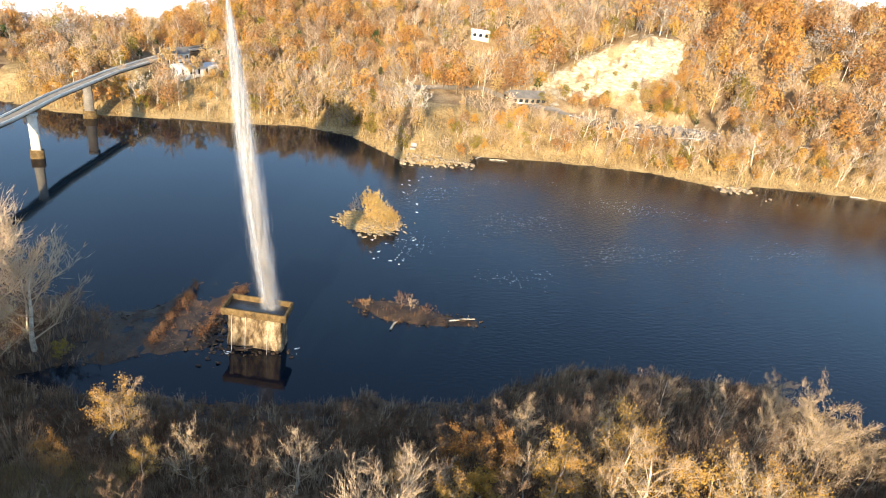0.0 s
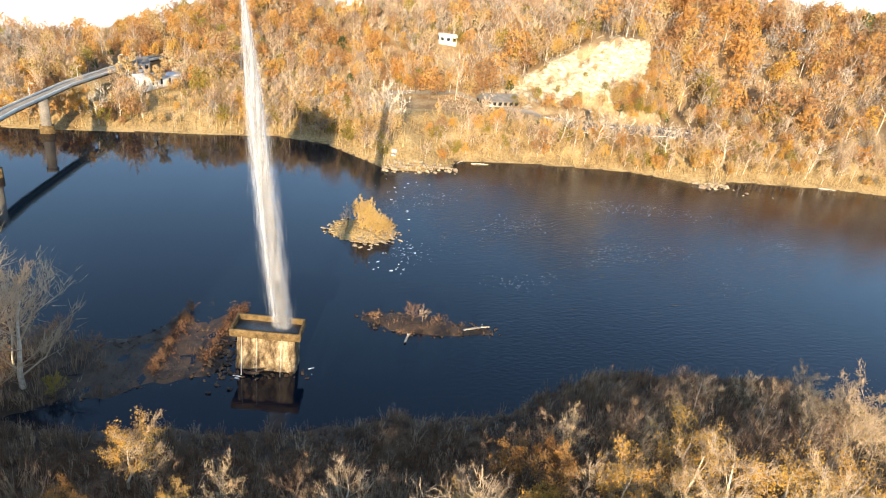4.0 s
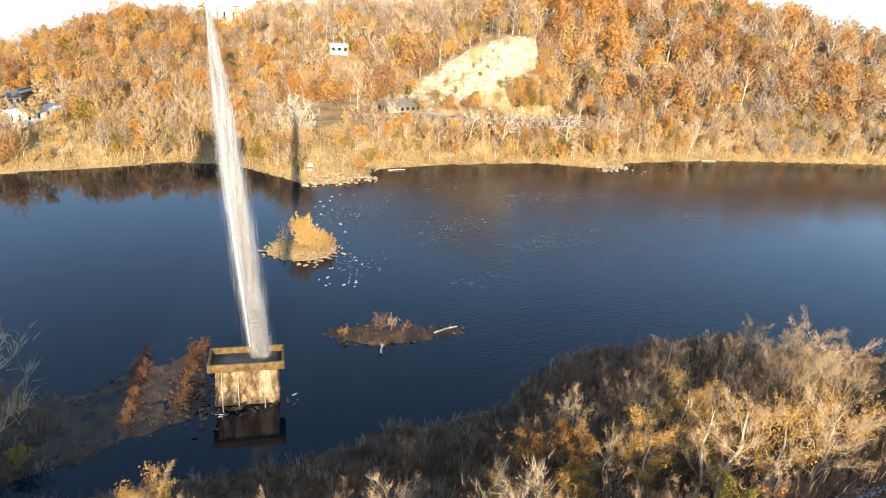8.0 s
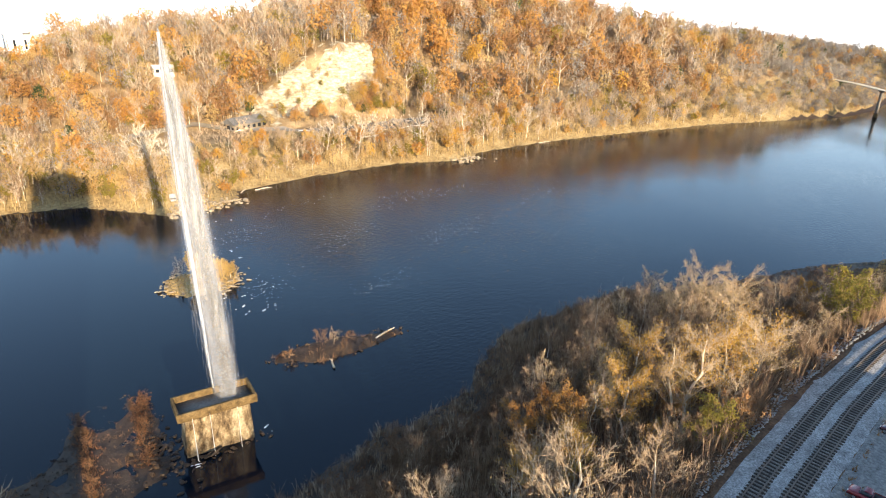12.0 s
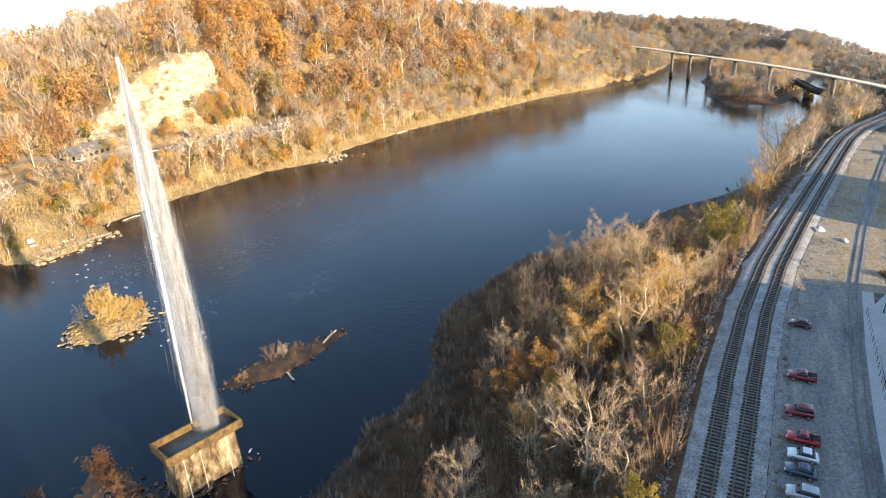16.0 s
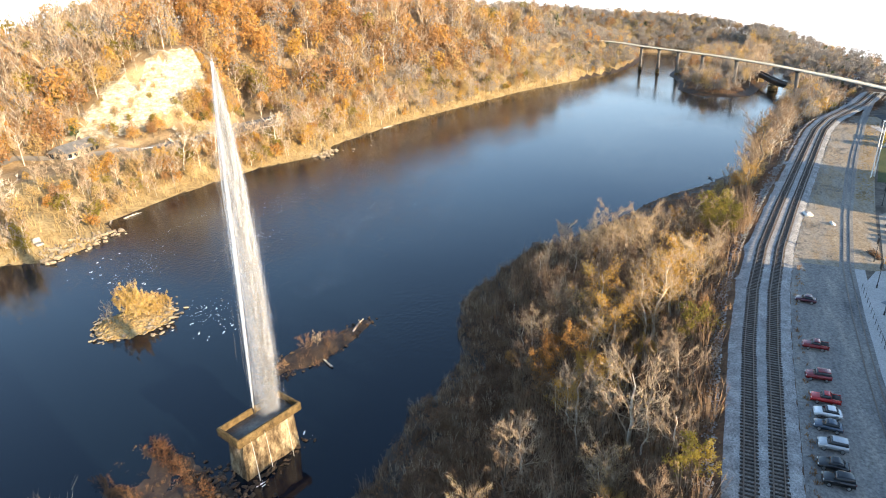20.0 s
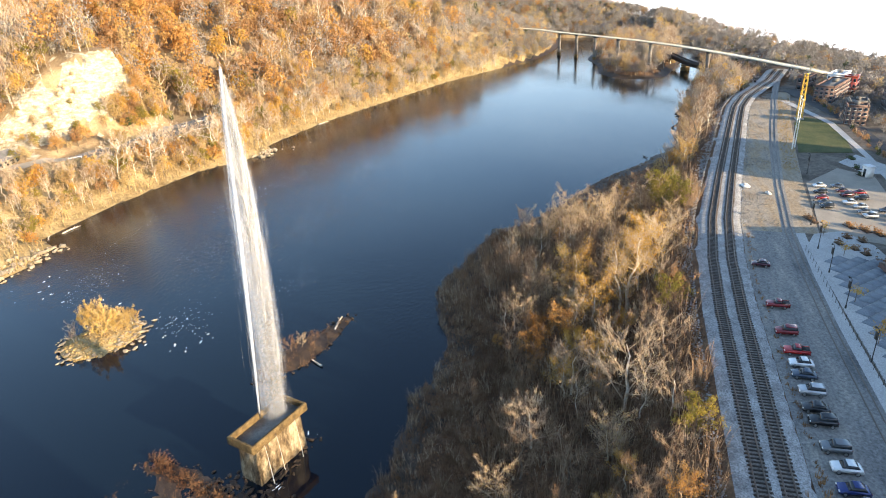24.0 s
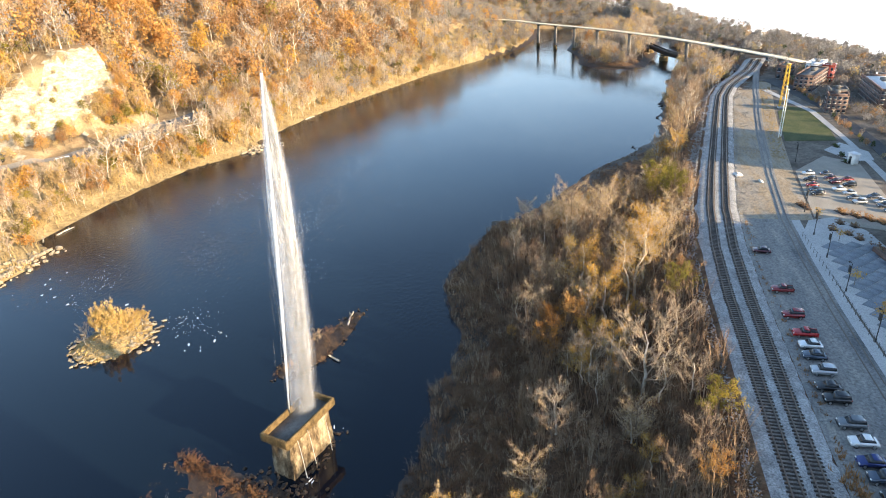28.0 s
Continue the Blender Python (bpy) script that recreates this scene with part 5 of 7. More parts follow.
P = P[(dn > 0.1) & (dn < np.interp(P[:, 0], [-30, -20, 15, 40], [6, 17, 17, 6])) & (P[:, 1] < -8)][:2300]
for (x, y), z in zip(P, land(P)):
    i, s, a = (0, 2, 2, 1, 4, 0)[int(g.integers(6))], g.uniform(0.25, 0.65), g.uniform(0, 6.28)
    for key, (V, F, mt) in LA[i].items():
        brush.setdefault((key, mt.name), [mt, []])[1].append((turned(V, x, y, z - 0.05, s, a, 0.9), F))
for poly in (BAR, [(-27, 4), (-21, 4), (-16, 7.5), (-11, 14), (-6, 15), (-4, 10), (-6, -3), (-14, -6.5), (-27, -9.5)]):
    A = np.array(poly)
    P = np.column_stack([g.uniform(A[:, 0].min(), A[:, 0].max(), 700), g.uniform(A[:, 1].min(), A[:, 1].max(), 700)])
    P = P[inside(P, poly)][:60 if poly is BAR else 24]
    for (x, y), z in zip(P, land(P)):
        i, s, a = (2, 0)[g.uniform() < 0.35], g.uniform(0.18, 0.5), g.uniform(0, 6.28)
        for key, (V, F, mt) in LA[i].items():
            brush.setdefault((key, mt.name), [mt, []])[1].append((turned(V, x, y, z - 0.05, s, a, 0.9), F))
for (key, nm), (mt, pcs) in brush.items():
    tagged(part("brush", join(pcs), mt), "tangled leafless brush covering the near bank: " + nm, "brush", kind="stuff")


def scatter(name, label, category, P, size, mat, flat=0.6, lift=0.0):
    """Small faceted bits, pebbles or leaves, strewn over the ground in one mesh."""
    n = len(P)
    O = np.array([(1, 0, 0), (0, 1, 0), (-1, 0, 0), (0, -1, 0), (0, 0, 1), (0, 0, -1)], float) * np.array([1, 0.8, flat])
    s = g.uniform(*size, n)[:, None, None]
    a = g.uniform(0, 6.28, n)
    R = O[None] * g.uniform(0.6, 1.2, (n, 6, 1)) * s
    c, k = np.cos(a)[:, None], np.sin(a)[:, None]
    V = np.stack([R[..., 0] * c - R[..., 1] * k + P[:, :1], R[..., 0] * k + R[..., 1] * c + P[:, 1:2], R[..., 2] + land(P)[:, None] + lift], 2).reshape(-1, 3)
    T = np.array([(0, 1, 4), (1, 2, 4), (2, 3, 4), (3, 0, 4), (1, 0, 5), (2, 1, 5), (3, 2, 5), (0, 3, 5)])
    F = (T[None] + 6 * np.arange(n)[:, None, None]).reshape(-1, 3)
    return tagged(part(name, (V, F), mat), label, category, kind="stuff")


def spread(n, x0, x1, y0, y1):
    return np.column_stack([g.uniform(x0, x1, n), g.uniform(y0, y1, n)])


P = spread(30000, -62, 132, -60, -8)
dn = away(P, NEAR_SHORE, False) * np.where(inside(P, NEAR_LAND), 1, -1)
P = P[(dn > 0.2) & (P[:, 1] > np.interp(P[:, 0], TRACK_X, TRACK_Y) + 4.2)]
scatter("leaf_litter", "russet fallen leaves and dead stalks under the thicket", "leaf litter", P[::3], (0.12, 0.30), M_FALLEN, 0.7)
P = spread(30000, -40, 140, -60, 16)
dn = away(P, NEAR_SHORE, False) * np.where(inside(P, NEAR_LAND), 1, -1)
P = P[(dn > -1.0) & (dn < 3.5)]
scatter("shore_debris", "dark pebbles and matted debris along the near shore", "debris", P, (0.08, 0.30), M_PEBBLE, 0.5)
P = spread(2400, -20, -3, -9, 15)
P = P[inside(P, NEAR_LAND)]
scatter("shoal_gravel", "dark reddish gravel on the shoal beside the pier", "gravel", P, (0.05, 0.16), M_PEBBLE, 0.5)
P = spread(2600, 13, 39, -1, 11)
P = P[inside(P, BAR)]
scatter("bar_gravel", "dark gravel strewn over the low bar", "gravel", P, (0.06, 0.16), M_PEBBLE, 0.5)
P = spread(1500, 12, 31, 37, 52)
P = P[inside(P, ISLAND)]
scatter("island_rubble", "pale broken rock on the little island", "rubble", P, (0.10, 0.45), M_TAN, 0.5)
# straw and reeds on the far strand
SV, SF = [], []
P = np.column_stack([g.uniform(-85, 330, 60000), g.uniform(0, 150, 60000)])
d = away(P, FAR_SHORE, False) * np.where(inside(P, FAR_LAND), 1, -1)
P = P[(d > 0.8) & (d < 30) & (g.uniform(0, 1, len(P)) < np.interp(d, [0, 6, 30], [1, 0.9, 0.35]))][:13000]
Z = land(P)
h = g.uniform(0.6, 2.2, len(P))
a = g.uniform(0, 6.28, len(P))
u = np.stack([np.cos(a), np.sin(a), 0 * a], 1) * 0.16
b = np.column_stack([P, Z - 0.1])
t = b + np.column_stack([g.normal(0, 0.3, len(P)), g.normal(0, 0.3, len(P)), h])
SV = np.stack([b - u, b + u, t], 1).reshape(-1, 3)
tagged(part("reeds", (SV, np.arange(len(SV)).reshape(-1, 3)), M_STRAW), "dry straw coloured reeds and grass along the far bank", "grass", kind="stuff")
for (key, nm), (mt, pcs) in bins.items():
    ob = part("woodland", join(pcs), mt)
    tagged(ob, "autumn woodland on the hillside: " + {"trunk": "grey trunks and limbs", "crown": "bare twigs", "leaves": nm}[key], "woodland", kind="stuff")
for t in (*NT.values(), *FT.values()):
    forget(t)


# ---- railway ----
SID_X = [-300, 28, 44, 62, 89, 123, 150, 166, 180, 205, 240]
SID_Y = [-74.8, -74.6, -75.0, -75.9, -79.0, -83.8, -88.2, -91.3, -93.6, -98.5, -106]


def line_a(x):
    return np.interp(x, TRACK_X, TRACK_Y)


def line_b(x):
    return np.interp(x, TRACK_X, TRACK_Y) - np.interp(x, [-10, 0, 30, 60, 170, 250], [2.5, 2.6, 2.95, 2.9, 2.6, 2.6])


def line_s(x):
    return np.interp(x, SID_X, SID_Y)


def strip(xs, offs, ragged=0.0):
    """Faces along x from (function of x giving y, z) columns."""
    n = len(offs)
    rg = np.random.default_rng(41)
    V = [(x, f(x) + o + (rg.normal(0, ragged) if k in (0, n - 1) else 0.0), z) for x in xs for k, (f, o, z) in enumerate(offs)]
    F = [(i * n + k, (i + 1) * n + k, (i + 1) * n + k + 1, i * n + k + 1) for i in range(len(xs) - 1) for k in range(n - 1)]
    return np.array(V, float), np.array(F)


XS = list(np.arange(-120, 250, 1.2))
bed = part("track_bed", strip(XS, [(line_a, 3.6, 11.6), (line_a, 2.2, 12.34), (line_a, 1.2, 12.44), (line_b, -1.2, 12.44), (line_b, -1.7, 12.36), (line_b, -2.4, 12.16)], 0.07), M_BALLAST)
tagged(bed, "pale grey crushed stone bed under twin tracks", "ballast", kind="structure")
M_STAIN = surface("brown stained ballast", [(0.12, 0.102, 0.086), (0.19, 0.168, 0.145), (0.27, 0.245, 0.215)], 0.8, 4, 0.95, 0.8, depth=0.08, grain=(0.4, 1.5))
for f_ in (line_a, line_b):
    tagged(part("ballast_strip", strip(XS, [(f_, 0.78, 12.447), (f_, -0.78, 12.447)], 0.05), M_STAIN), "brown stained ballast between the rails", "ballast", kind="structure")
g = np.random.default_rng(17)
TIE = mesh_np("tie", *box((0, 0, 0), (0.25, 1.78, 0.16)), M_TIE)


def track(name, label, f, z, x0, x1, near, step, gauge=1.02, wood=None):
    t = thing(name, label, "railway track", (x0, float(f(x0)), z), group="railway tracks")
    o = Vector((x0, float(f(x0)), z))
    xs = np.arange(x0, x1, 3.0)
    for sd in (-1, 1):
        V, F = [], []
        for x in xs:
            y = float(f(x)) + sd * gauge / 2
            V += [(x - o.x, y - 0.075 - o.y, 0.02), (x - o.x, y - 0.04 - o.y, 0.17), (x - o.x, y + 0.04 - o.y, 0.17), (x - o.x, y + 0.075 - o.y, 0.02)]
        for i in range(len(xs) - 1):
            for k in range(3):
                F.append((4 * i + k, 4 * i + k + 1, 4 * i + 5 + k, 4 * i + 4 + k))
        part("rail", (np.array(V), np.array(F)), M_RAIL, t, "worn brown steel rail")
    rest, n = [], 0
    x = x0
    while x < x1:
        y = float(f(x))
        a = math.degrees(math.atan2(float(f(x + 1)) - y, 1))
        if near[0] < x < near[1] and n < 300:
            ob = new("tie", wood or TIE)
            ob.parent = t
            ob.matrix_local = pose(x - o.x, y - o.y + g.normal(0, 0.03), -0.05, 0, 0, a + g.normal(0, 1.2))
            n += 1
        else:
            rest.append(box((x - o.x, y - o.y, -0.05), (0.25, 1.78, 0.16), a))
        x += step * g.uniform(0.94, 1.06)
    if rest:
        tagged(part("ties", join(rest), M_TIE, t), kind="stuff")
    return t


track("railway_track", "main line track with dark timber ties on pale ballast", line_a, 12.46, -60, 248, (-25, 140), 0.58)
track("railway_track", "second main line track with dark timber ties", line_b, 12.46, -60, 246, (-25, 140), 0.58)
track("siding_track", "old siding with brown rails sunk in gravel", line_s, 12.205, -40, 236, (-12, 120), 0.62, wood=mesh_np("tie", *box((0, 0, 0), (0.25, 1.7, 0.16)), M_TIEDUST))

# ---- ground sheets between and beside the tracks ----
sheets = [("gravel_lot", "grey packed gravel parking strip beside the tracks", "gravel", M_GRAVEL, np.arange(-80, 66, 3.0), [(line_b, -2.3, 12.235), (line_s, 1.1, 12.235)]),
          ("gravel_yard", "dry gravel yard with dead weeds between tracks", "gravel", M_DRYLOT, np.arange(62, 185, 3.0), [(line_b, -2.3, 12.240), (line_s, 1.1, 12.240)]),
          ("siding_bed", "dirty gravel under the siding", "gravel", M_GRAVEL, np.arange(-80, 236, 3.0), [(line_s, 1.1, 12.25), (line_s, -1.1, 12.25)]),
          ("walk", "pale concrete walk along the siding", "pavement", M_PAVE, np.arange(-80, 66, 3.0), [(line_s, -1.1, 12.24), (line_s, -2.6, 12.24)]),
          ("verge", "dry grass verge beside the siding", "grass", M_DRYLOT, np.arange(62, 200, 3.0), [(line_s, -1.1, 12.246), (line_s, -5.0, 12.246)])]
for nm, lab, cat, mat, xs, offs in sheets:
    tagged(part(nm, strip(list(xs), offs), mat), lab, cat, kind="structure")


def slab(name, pts, z, mat, label, category, thick=0.1):
    """A flat polygon with a thin edge."""
    n = len(pts)
    bm = bmesh.new()
    vs = [bm.verts.new((x, y, z)) for x, y in pts]
    f = bm.faces.new(vs)
    if f.normal.z < 0:
        f.normal_flip()
    r = bmesh.ops.extrude_face_region(bm, geom=[f])
    for v in r["geom"]:
        if isinstance(v, bmesh.types.BMVert):
            v.co.z -= thick
    bmesh.ops.recalc_face_normals(bm, faces=bm.faces[:])
    me = bpy.data.meshes.new(name)
    bm.to_mesh(me)
    bm.free()
    me.materials.append(mat)
    return tagged(new(name, me), label, category, kind="structure")


slab("plaza", [(8, -77.5), (56, -77.6), (62, -80), (64, -85), (58, -88.5), (44, -90), (8, -90)], 12.27, M_PAVE, "pale grey paved plaza beside the lots", "plaza")
slab("parking_lot", [(64, -81.5), (92, -85), (104, -94), (98, -100), (66, -97), (58, -93), (60, -87)], 12.26, M_ROADPALE, "pale worn asphalt parking lot", "parking lot")
slab("lawn", [(117, -88.5), (150, -94), (158, -99), (149, -105), (118, -101)], 12.28, M_GRASS, "shaded green lawn by the tracks", "lawn")
slab("terrace", [(100, -99), (109, -95.5), (116, -101), (108, -105), (101, -104)], 12.30, M_PAVE, "curved pale concrete terrace", "terrace")
slab("footpath", [(182, -96), (183, -98), (150, -104.5), (115, -104), (80, -102.5), (80, -100.8), (115, -102.6), (150, -102.6)], 12.31, M_PAVE, "pale concrete footpath", "path")
slab("street", [(200, -100), (204, -105), (152, -111), (116, -110.5), (76, -108), (76, -105), (116, -107), (152, -107.5)], 12.30, M_ASPHALT, "dark asphalt street at the edge of town", "street")
M_SLAB = surface("blue grey paving slab", [(0.17, 0.19, 0.21), (0.25, 0.27, 0.29)], 0.6, 6, 0.85, 0.15)
plz = thing("paving", "square blue grey paving slabs laid diagonally", "paving", (33, -83, 12.28), 45, kind="structure")
SLB = mesh_np("paving_slab", *box((0, 0, 0), (1.92, 1.92, 0.06), 0, 0.98), M_SLAB)
for i in range(-11, 12):
    for j in range(-11, 12):
        p = Matrix.Rotation(radians(45), 2) @ Vector((i * 2.0, j * 2.0))
        if 12 < 33 + p.x < 52 and -87.5 < -83 + p.y < -79.2:
            ob = new("paving_slab", SLB)
            ob.parent = plz
            ob.matrix_local = pose(i * 2.0, j * 2.0, 0.03, 0, 0, g.normal(0, 0.3))


# ---- cars ----
def loft_x(profile, halfw, inset, top_in):
    """A car shell: a side outline (y, z) drawn across the width, drawn in at the flanks and towards the roof."""
    V, F = [], []
    zs = [z for _, z in profile]
    z0, z1 = min(zs), max(zs)
    cy = sum(y for y, _ in profile) / len(profile)
    for x, k in ((-halfw, 1 - inset), (-halfw + 0.1, 1.0), (halfw - 0.1, 1.0), (halfw, 1 - inset)):
        for y, z in profile:
            f = (z - z0) / (z1 - z0)
            V.append((x * (1 - top_in * f), cy + (y - cy) * k, z0 + (z - z0) * (k * 0.5 + 0.5)))
    n = len(profile)
    for i in range(3):
        for k in range(n):
            a, b = i * n + k, i * n + (k + 1) % n
            F.append((a, b, b + n, a + n))
    bm = bmesh.new()
    vs = [bm.verts.new(v) for v in V]
    for f in F:
        bm.faces.new([vs[i] for i in f])
    bm.faces.new([vs[k] for k in range(n)])
    bm.faces.new([vs[3 * n + k] for k in range(n)])
    bmesh.ops.recalc_face_normals(bm, faces=bm.faces[:])
    bm.normal_update()
    sharp = [e for e in bm.edges if len(e.link_faces) == 2 and e.calc_face_angle(0) > 0.35]
    bmesh.ops.bevel(bm, geom=sharp, offset=0.05, segments=2, affect="EDGES", clamp_overlap=True)
    bmesh.ops.triangulate(bm, faces=[f for f in bm.faces if len(f.verts) > 4])
    for f in bm.faces:
        f.smooth = True
    me = bpy.data.meshes.new("shell")
    bm.to_mesh(me)
    bm.free()
    return me


def shell(name, me, mat, parent, label=""):
    me.name = name
    me.materials.append(mat)
    ob = new(name, me)
    ob.parent = parent
    if label:
        tagged(ob, label)
    return ob


PAINT = {}


def paint(name, col):
    if name not in PAINT:
        PAINT[name] = plain(name + " car paint", col, 0.25, 0.3, 0.6, 0.06)
    return PAINT[name]


def car_kind(kind, mat, label):
    """A car about 3.7 m long, nose towards +y."""
    c = thing(kind, label, "car", group="parked cars")
    if kind == "sedan":
        low = [(-1.85, 0.32), (-1.88, 0.72), (-1.55, 0.86), (0.75, 0.86), (1.7, 0.72), (1.86, 0.55), (1.84, 0.3)]
        cab = [(-1.45, 0.84), (-0.95, 1.24), (0.15, 1.26), (0.85, 0.84)]
        roof = [(-0.95, 1.24), (-0.9, 1.3), (0.1, 1.32), (0.17, 1.26)]
    elif kind == "suv":
        low = [(-1.85, 0.36), (-1.88, 0.9), (-1.8, 0.98), (0.85, 0.98), (1.7, 0.86), (1.86, 0.66), (1.84, 0.34)]
        cab = [(-1.8, 0.96), (-1.65, 1.44), (0.2, 1.46), (0.85, 0.96)]
        roof = [(-1.68, 1.44), (-1.6, 1.52), (0.15, 1.53), (0.25, 1.46)]
    else:
        low = [(-2.05, 0.4), (-2.08, 0.92), (-0.7, 0.95), (0.85, 0.95), (1.85, 0.88), (2.02, 0.68), (2.0, 0.38)]
        cab = [(-0.7, 0.93), (-0.6, 1.38), (0.3, 1.4), (0.85, 0.93)]
        roof = [(-0.63, 1.38), (-0.58, 1.46), (0.26, 1.48), (0.34, 1.4)]
    shell("body", loft_x(low, 0.82, 0.03, 0.06), mat, c)
    shell("glasshouse", loft_x(cab, 0.74, 0.04, 0.16), M_GLASS, c, "dark tinted windows")
    shell("roof", loft_x(roof, 0.64, 0.03, 0.05), mat, c)
    if kind == "pickup":
        part("cargo_bed", box((0, -1.38, 0.93), (1.42, 1.2, 0.1)), M_RUBBER, c, "open dark cargo bed")
        for sx in (-0.76, 0.76):
            part("bed_side", box((sx, -1.38, 0.97), (0.1, 1.35, 0.16)), mat, c)
    for sx in (-0.76, 0.76):
        for wy in (-1.12, 1.12):
            tv = tube([(sx - 0.1, wy, 0.31), (sx + 0.1, wy, 0.31)], [0.31, 0.31], 14)
            ring_ = tv[0]
            F = list(map(tuple, tv[1]))
            w = part("tyre", (ring_, np.array(F)), M_RUBBER, c)
            rv, rf = tube([(0, 0, 0), (0.005, 0, 0)], [0.2, 0.001], 12)
            s_ = 1 if sx > 0 else -1
            rim = part("rim", (rv * np.array([s_, 1, 1]) + np.array([sx + 0.105 * s_, wy, 0.31]), rf), M_CHROME, w)
    for sx in (-0.58, 0.58):
        part("headlight", box((sx, low[-2][0] - 0.06, low[-2][1] + 0.05), (0.3, 0.12, 0.12)), M_WHITE, c, "clear headlight")
        part("tail_light", box((sx * 1.1, low[1][0] + 0.03, low[1][1] - 0.08), (0.18, 0.08, 0.14)), paint("red lens", (0.35, 0.01, 0.01)), c, "red tail light")
    part("bumper", box((0, low[-1][0] - 0.02, 0.42), (1.5, 0.12, 0.14)), M_RUBBER if kind == "suv" else mat, c)
    part("bumper", box((0, low[0][0] + 0.02, 0.44), (1.5, 0.12, 0.14)), M_RUBBER if kind == "suv" else mat, c)
    return c


COL = {"maroon": (0.07, 0.012, 0.02), "dark red": (0.20, 0.012, 0.015), "red": (0.40, 0.015, 0.015), "silver": (0.42, 0.43, 0.44), "white": (0.72, 0.72, 0.70), "black": (0.012, 0.012, 0.014), "grey": (0.14, 0.15, 0.16), "blue": (0.015, 0.03, 0.14), "slate": (0.05, 0.07, 0.10)}
CARS = [("sedan", "maroon", 46.5, -68.7), ("pickup", "dark red", 32.6, -68.8), ("suv", "dark red", 25.1, -68.5), ("pickup", "red", 20.3, -68.8), ("sedan", "white", 17.6, -68.8), ("sedan", "slate", 15.1, -68.6), ("suv", "silver", 11.8, -68.7),
        ("sedan", "black", 8.6, -68.4), ("suv", "black", 6.3, -68.6), ("suv", "grey", 2.1, -68.8), ("sedan", "white", -0.7, -69.1), ("sedan", "blue", -3.7, -68.9), ("suv", "slate", -5.9, -69.2), ("suv", "black", -8.3, -69.6)]
FARCARS = [(89.4, -86.9, "white"), (84.9, -86.1, "black"), (81.5, -85.6, "dark red"), (78.6, -85.4, "slate"), (76.1, -85.3, "black"), (89.4, -90.4, "slate"), (86.4, -90.5, "maroon"), (83.7, -90.7, "maroon"), (85.6, -93.5, "dark red"), (79.2, -90.1, "white"), (81.9, -92.9, "black"),
           (77.0, -91.4, "silver"), (74.2, -91.3, "grey"), (71.8, -91.6, "silver"), (75.3, -95.3, "slate"), (72.6, -95.6, "silver"), (70.1, -95.3, "slate"), (67.7, -95.7, "slate")]
masters = {}
kinds_ = ["sedan", "suv", "sedan"]
for i, (kd, cl, x, y) in enumerate(CARS + [(kinds_[i % 3], c, x, y) for i, (x, y, c) in enumerate(FARCARS)] + [("suv", "white", 123, 118), ("suv", "silver", 146, 116), ("sedan", "white", 154, 114)]):
    if (kd, cl) not in masters:
        masters[(kd, cl)] = car_kind(kd, paint(cl, COL[cl]), cl + " " + kd + " parked on the gravel or asphalt")
    far = i >= len(CARS)
    z = 12.25 if y < 0 else ground_at(x, y) + 0.1
    s = 0.70 if far and y < 0 else 0.80
    a = (g.normal(0, 3) if not far else (8 + g.normal(0, 3) if y < 0 else 80 + g.normal(0, 8)))
    copy_thing(masters[(kd, cl)], pose(x, y, z, 0, 0, a) @ Matrix.Diagonal((s, s * 0.93, s * 1.1, 1)))
for m_ in masters.values():
    forget(m_)


# ---- posts, lamps and small things by the lots ----
def lamp(x, y, h=4.6):
    p = thing("street_lamp", "black street lamp with a hanging banner", "street lamp", (x, y, 12.26), 10, group="plaza lamps")
    part("pole", tube([(0, 0, 0), (0, 0, 0.5), (0, 0, 0.55), (0, 0, h)], [0.13, 0.12, 0.07, 0.05], 8), M_STEELDARK, p)
    part("arm", tube([(0, 0, h - 0.1), (0.35, 0, h + 0.12), (0.75, 0, h + 0.1)], [0.04, 0.04, 0.03], 6), M_STEELDARK, p)
    part("lantern", box((0.75, 0, h), (0.42, 0.3, 0.16), 0, 0.7), M_STEELDARK, p, "dark flat lantern head", bevel=0.03)
    part("banner", box((0.38, 0, h - 1.0), (0.55, 0.03, 1.1)), M_STEELDARK, p, "dark cloth banner")
    return p


for x, y in ((66.3, -80.4), (55.2, -79.1), (45.8, -78.6), (34.0, -77.9), (20.1, -77.2), (98.5, -86.5), (70, -99)):
    lamp(x, y)
fence = thing("post_fence", "row of thin dark posts joined by wire along the walk", "fence", (10, -77.0, 12.24))
for k in range(27):
    part("post", tube([(k * 1.7, 0, 0), (k * 1.7, 0, 0.9), (k * 1.7, 0, 0.95)], [0.035, 0.035, 0.02], 6), M_STEELDARK, fence)
for z in (0.85,):
    part("wire", box((22, 0, z), (44.5, 0.012, 0.012)), M_STEELDARK, fence)
for x, y, sx, sy in ((88.0, -72.1, 2.0, 1.5), (83.5, -76.0, 1.7, 0.6)):
    b_ = thing("concrete_slab", "pale concrete slab lying on the gravel yard", "slab", (x, y, 12.24), 12)
    part("slab", box((0, 0, 0.17), (sx, sy, 0.34), 0, 0.97), M_WHITE, b_, bevel=0.04)
    part("block", box((0.2, 0.1, 0.42), (sx * 0.4, sy * 0.4, 0.16)), M_PAVE, b_, bevel=0.03)
plant = thing("planter", "long raised planter with dark shrubs beside the plaza", "planter", (42, -88.3, 12.27), 8)
part("wall", box((0, 0, 0.4), (15, 1.7, 0.8)), M_BRICK, plant, bevel=0.05)
part("soil", box((0, 0, 0.82), (14.6, 1.3, 0.1)), M_MUD, plant)
g2 = np.random.default_rng(23)


